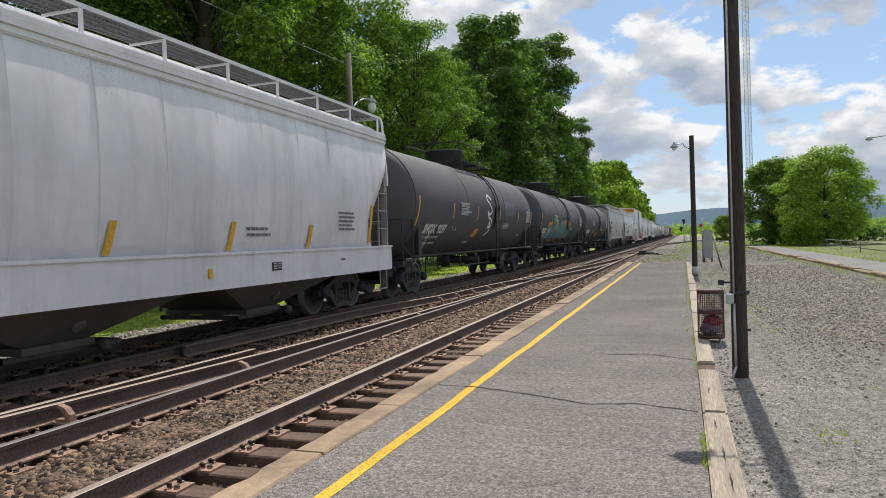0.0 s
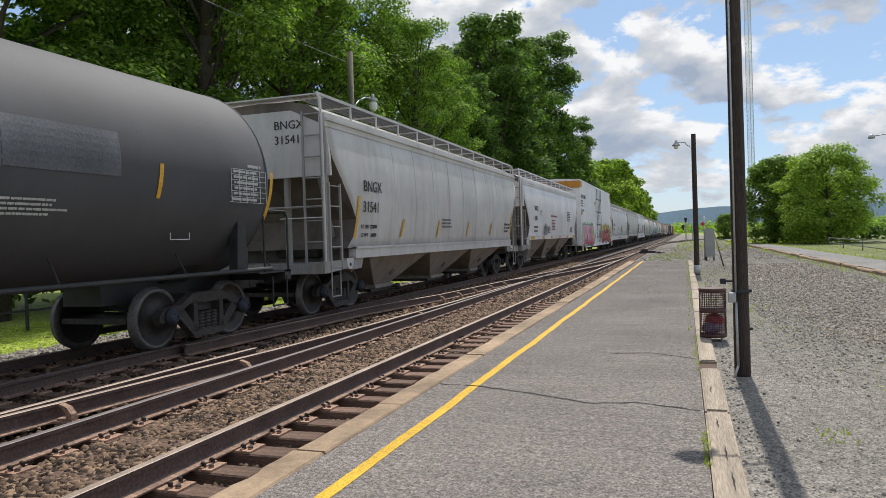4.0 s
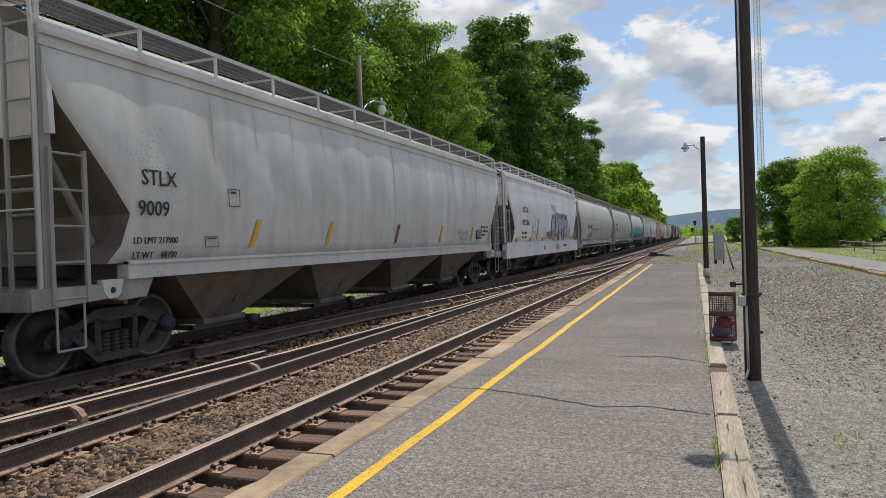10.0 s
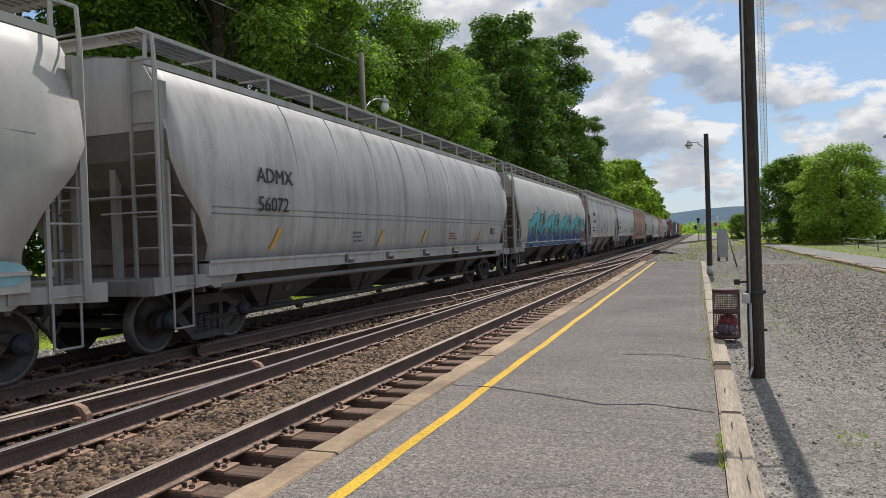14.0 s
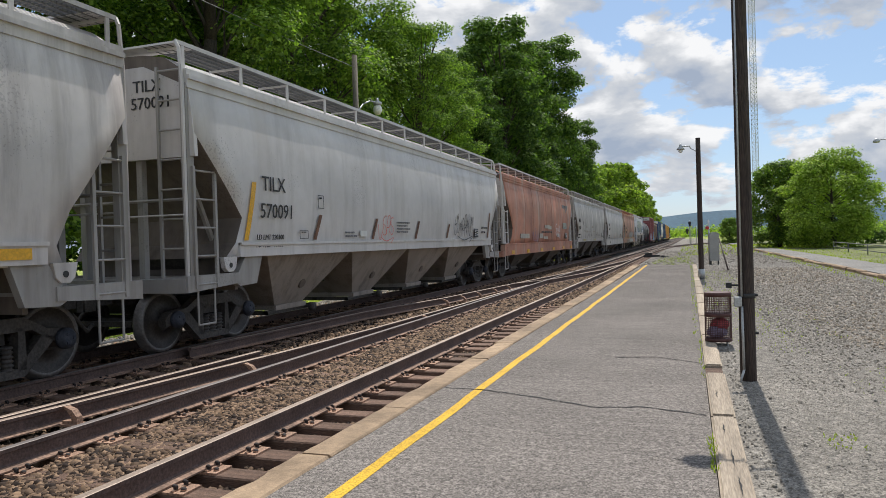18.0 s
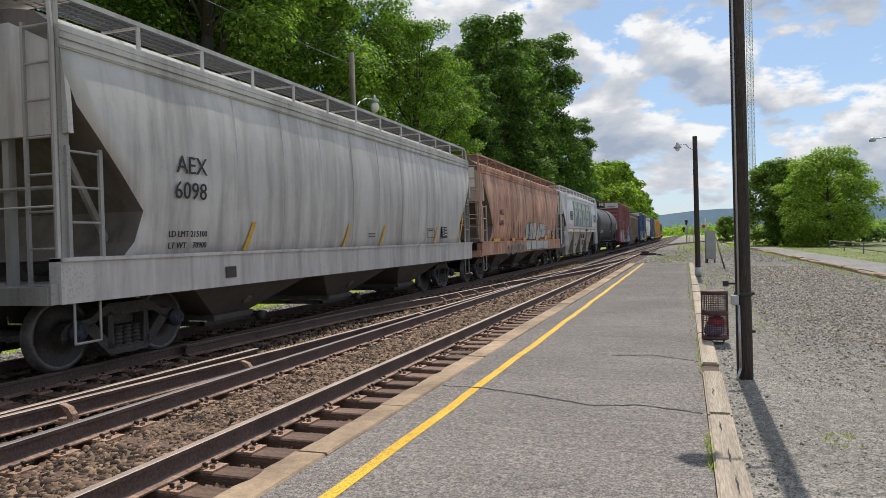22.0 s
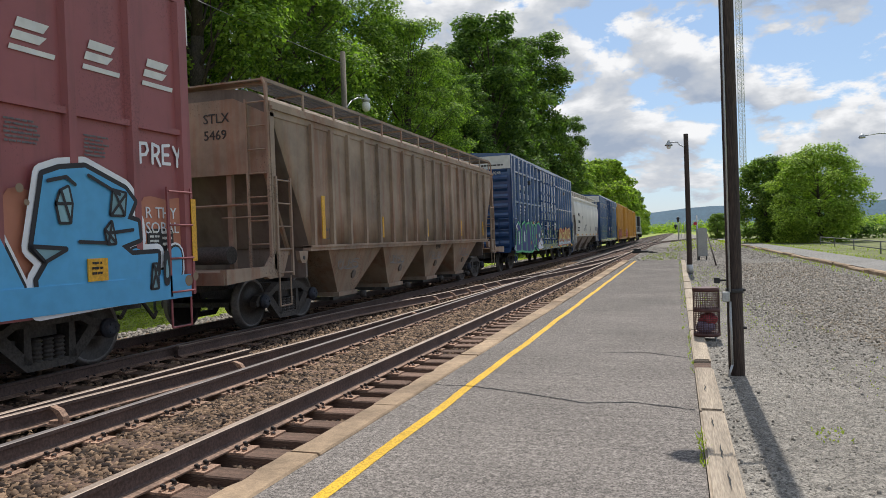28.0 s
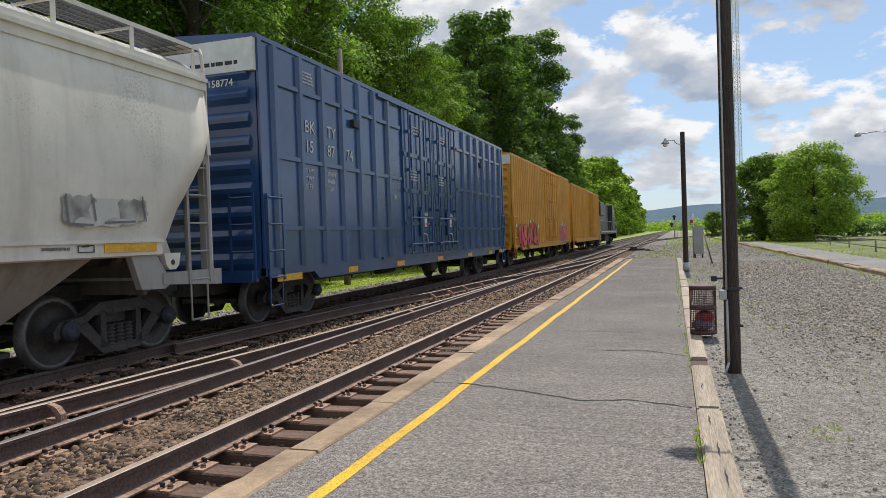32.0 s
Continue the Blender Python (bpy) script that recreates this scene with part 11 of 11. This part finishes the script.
    for k, (ya, za, w, hh) in enumerate(((4.9, 1.84, 0.45, 0.30), (5.3, 1.88, 0.5, 0.2), (5.75, 1.84, 0.48, 0.28), (5.1, 1.78, 0.9, 0.08))):
        rag = [(ya, za), (ya + 0.02, za + hh), (ya + w * 0.4, za + hh * 0.92), (ya + w, za + hh * 1.05), (ya + w * 0.97, za + 0.02), (ya + w * 0.5, za - 0.02)]
        blob(car, rag, 1.612 + 0.003 * k, (SCRAPED_GREY, PALE_SILVER)[k % 2], "torn_notice", seed=k + 3, wob=0.03)
    brush(car, [[(4.92, 2.14), (4.95, 1.8), (5.3, 1.79)], [(5.32, 2.1), (5.35, 1.85)], [(6.15, 2.16), (6.2, 1.85)], [(5.5, 1.82), (6.0, 1.84)]], 0.014, INK_GREY, lambda q: 1.630, 0.0, "torn_notice")
    scribble(car, -6.3, 1.8, 0.9, 0.35, PALE_SILVER, 1.60, 131, 5, 0.02)
    bars(car, 4.6, 1.53, 0.5, 0.07, INK_GREY, x=1.585, lines=1)
    stencil(car, 5.1, 1.46, 0.25, 0.09, 1.585)

    # yellow boxcars
    ribs = [-8.6 + 0.44 * i for i in range(40) if not (-0.7 < -8.6 + 0.44 * i < 3.6)]
    car, h, b = box_car("boxcar", "yellow ribbed boxcar with red and black graffiti", 475.8, 494.2, CAR_YELLOW, posts=ribs, rails=(), door=(-0.45, 3.45), end_cap=INK_WHITE, cap_h=0.35)
    burner(car, "1N35K2A", -8.0, 1.05, 0.8, 0.52, RED_SPRAY, BLACK_SPRAY, lambda q: 1.69, 0.10, 0.04, 1.38, 0.08, 61, None, 0.12)
    burner(car, "4U15", 4.3, 1.05, 0.8, 0.55, RED_SPRAY, BLACK_SPRAY, lambda q: 1.69, 0.10, 0.04, 1.4, 0.08, 62, WHITE_SPRAY)
    dots(car, [(-8.3, 1.9, 0.09), (-5.1, 2.1, 0.08), (-3.0, 1.9, 0.1), (5.2, 2.1, 0.08), (6.9, 1.9, 0.09)], 1.70, WHITE_SPRAY)
    ribs = [-8.9 + 0.85 * i for i in range(22) if not (0.9 < -8.9 + 0.85 * i < 4.6)]
    car, h, b = box_car("boxcar", "plain yellow boxcar with tall plug doors", 494.8, 514.0, CAR_YELLOW, posts=ribs, rails=(), door=(1.1, 4.3), top=4.95)


def bars_end(car, x, y, z, w, h, lines=1):
    rnd = random.Random(int(z * 100) + lines)
    bm = bmesh.new()
    step = h / lines
    for i in range(lines):
        a = 0.0
        while a < w * 0.95:
            ww = min(rnd.uniform(0.08, 0.2) * w, w - a)
            box(bm, x + a, x + a + ww * 0.8, y, y + 0.004, z - i * step - step * 0.65, z - i * step)
            a += ww
    return part("small_print", bm, INK_BLACK, car)


_CACHE = {}


def mat_cache(name):
    if name not in _CACHE:
        _CACHE[name] = mat(name, (0.48, 0.40, 0.20), 0.7, 0, 0.2, 3)
    return _CACHE[name]


def build_locomotive():
    s0, s1 = 515.2, 537.0
    car, half = new_car("locomotive", "black diesel locomotive with white stripes at the rear of the train", "locomotive", s0, s1)
    bm = bmesh.new()
    box(bm, -1.55, 1.55, -half + 0.3, half - 0.3, 1.25, 1.62)
    prism(bm, [(-half + 0.3, 1.62), (-half + 0.3, 0.6), (-half + 0.9, 0.6), (-half + 1.2, 1.25)], -1.5, 1.5)
    prism(bm, [(half - 0.3, 1.62), (half - 0.3, 0.6), (half - 0.9, 0.6), (half - 1.2, 1.25)], -1.5, 1.5)
    part("frame", bm, LOCO_BLACK, car)
    bm = bmesh.new()
    box(bm, -1.05, 1.05, -half + 2.0, half - 6.5, 1.62, 4.35)
    box(bm, -1.45, 1.45, -half + 2.2, -half + 6.0, 3.1, 4.5)
    soft_edges(bm, 0.06)
    part("hood", bm, LOCO_BLACK, car)
    bm = bmesh.new()
    box(bm, -1.5, 1.5, half - 6.4, half - 3.4, 1.62, 4.6)
    soft_edges(bm, 0.08)
    cab = part("cab", bm, LOCO_BLACK, car)
    bm = bmesh.new()
    for y in (half - 6.1, half - 4.8):
        box(bm, 1.48, 1.52, y, y + 1.0, 3.2, 4.0)
    part("window", bm, BRIGHT_STEEL, cab)
    bm = bmesh.new()
    box(bm, -0.9, 0.9, half - 3.4, half - 1.4, 1.62, 3.2)
    soft_edges(bm, 0.08)
    part("nose", bm, LOCO_BLACK, car)
    bm = bmesh.new()
    for i in range(4):
        z = 0.75 + i * 0.28
        box(bm, -1.52, 1.52, -half + 0.27, -half + 0.3, z, z + 0.12)
        box(bm, 1.5, 1.56, -half + 0.4, -half + 1.0, z, z + 0.1)
    for z in (2.3, 2.9):
        box(bm, -1.05, 1.05, -half + 1.97, -half + 2.0, z, z + 0.2)
    box(bm, 1.55, 1.565, -half + 1.5, half - 1.5, 1.45, 1.55)
    part("stripe", bm, INK_WHITE, car)
    bm = bmesh.new()
    cyl(bm, (0, -2.6, 0.75), (0, 2.6, 0.75), 0.55, seg=14)
    box(bm, -1.2, 1.2, -2.4, 2.4, 0.45, 1.2)
    part("fuel_tank", bm, TRUCK_IRON, car)
    for k in range(9):
        y = -half + 0.6 + k * (2 * half - 1.2) / 8
        bm = bmesh.new()
        tube(bm, [(1.5, y, 1.62), (1.5, y, 2.6)], 0.02)
        part("handrail_post", bm, GALV, car)
    bm = bmesh.new()
    tube(bm, [(1.5, -half + 0.6, 2.6), (1.5, half - 0.6, 2.6)], 0.02)
    part("handrail", bm, GALV, car)
    bm = bmesh.new()
    for x in (-0.25, 0.25):
        lathe(bm, [(0.12, 0.0), (0.12, -0.05)], "Y", (x, -half + 1.97, 4.1), seg=12)
    part("headlight", bm, WHITE_ENAMEL, car)
    for y in (-half + 2.6, -half + 4.6, half - 4.6, half - 2.6):
        add_truck(car, y)
    add_couplers(car, half)


build_tanks()
build_front_hoppers()
build_reefer()
build_mid_hoppers()
build_round_hoppers()
build_late_hoppers()
build_boxcars_and_rest()
build_locomotive()


def travel(t):
    """Metres that the train has come by t seconds."""
    return 14.2 * t - 0.008 * t * t


def motions():
    times = [i * 1.0 for i in range(33)]
    for car, s in CARS:
        walk(car, [(t, pose(TRAIN_X, s - travel(t), HEAD)) for t in times])
    for i, sets in enumerate(WHEELSETS):
        first = sets[0]
        y = (-0.89, 0.89)[i]
        walk(first, [(k / FPS, pose(0, y, WHEEL_R, math.degrees(travel(k / FPS) / WHEEL_R) % 360.0)) for k in range(32 * FPS + 1)])
        for w in sets[1:]:
            ad = w.animation_data_create()
            ad.action = first.animation_data.action
            ad.action_slot = first.animation_data.action_slot
            w.rotation_mode = "QUATERNION"


motions()
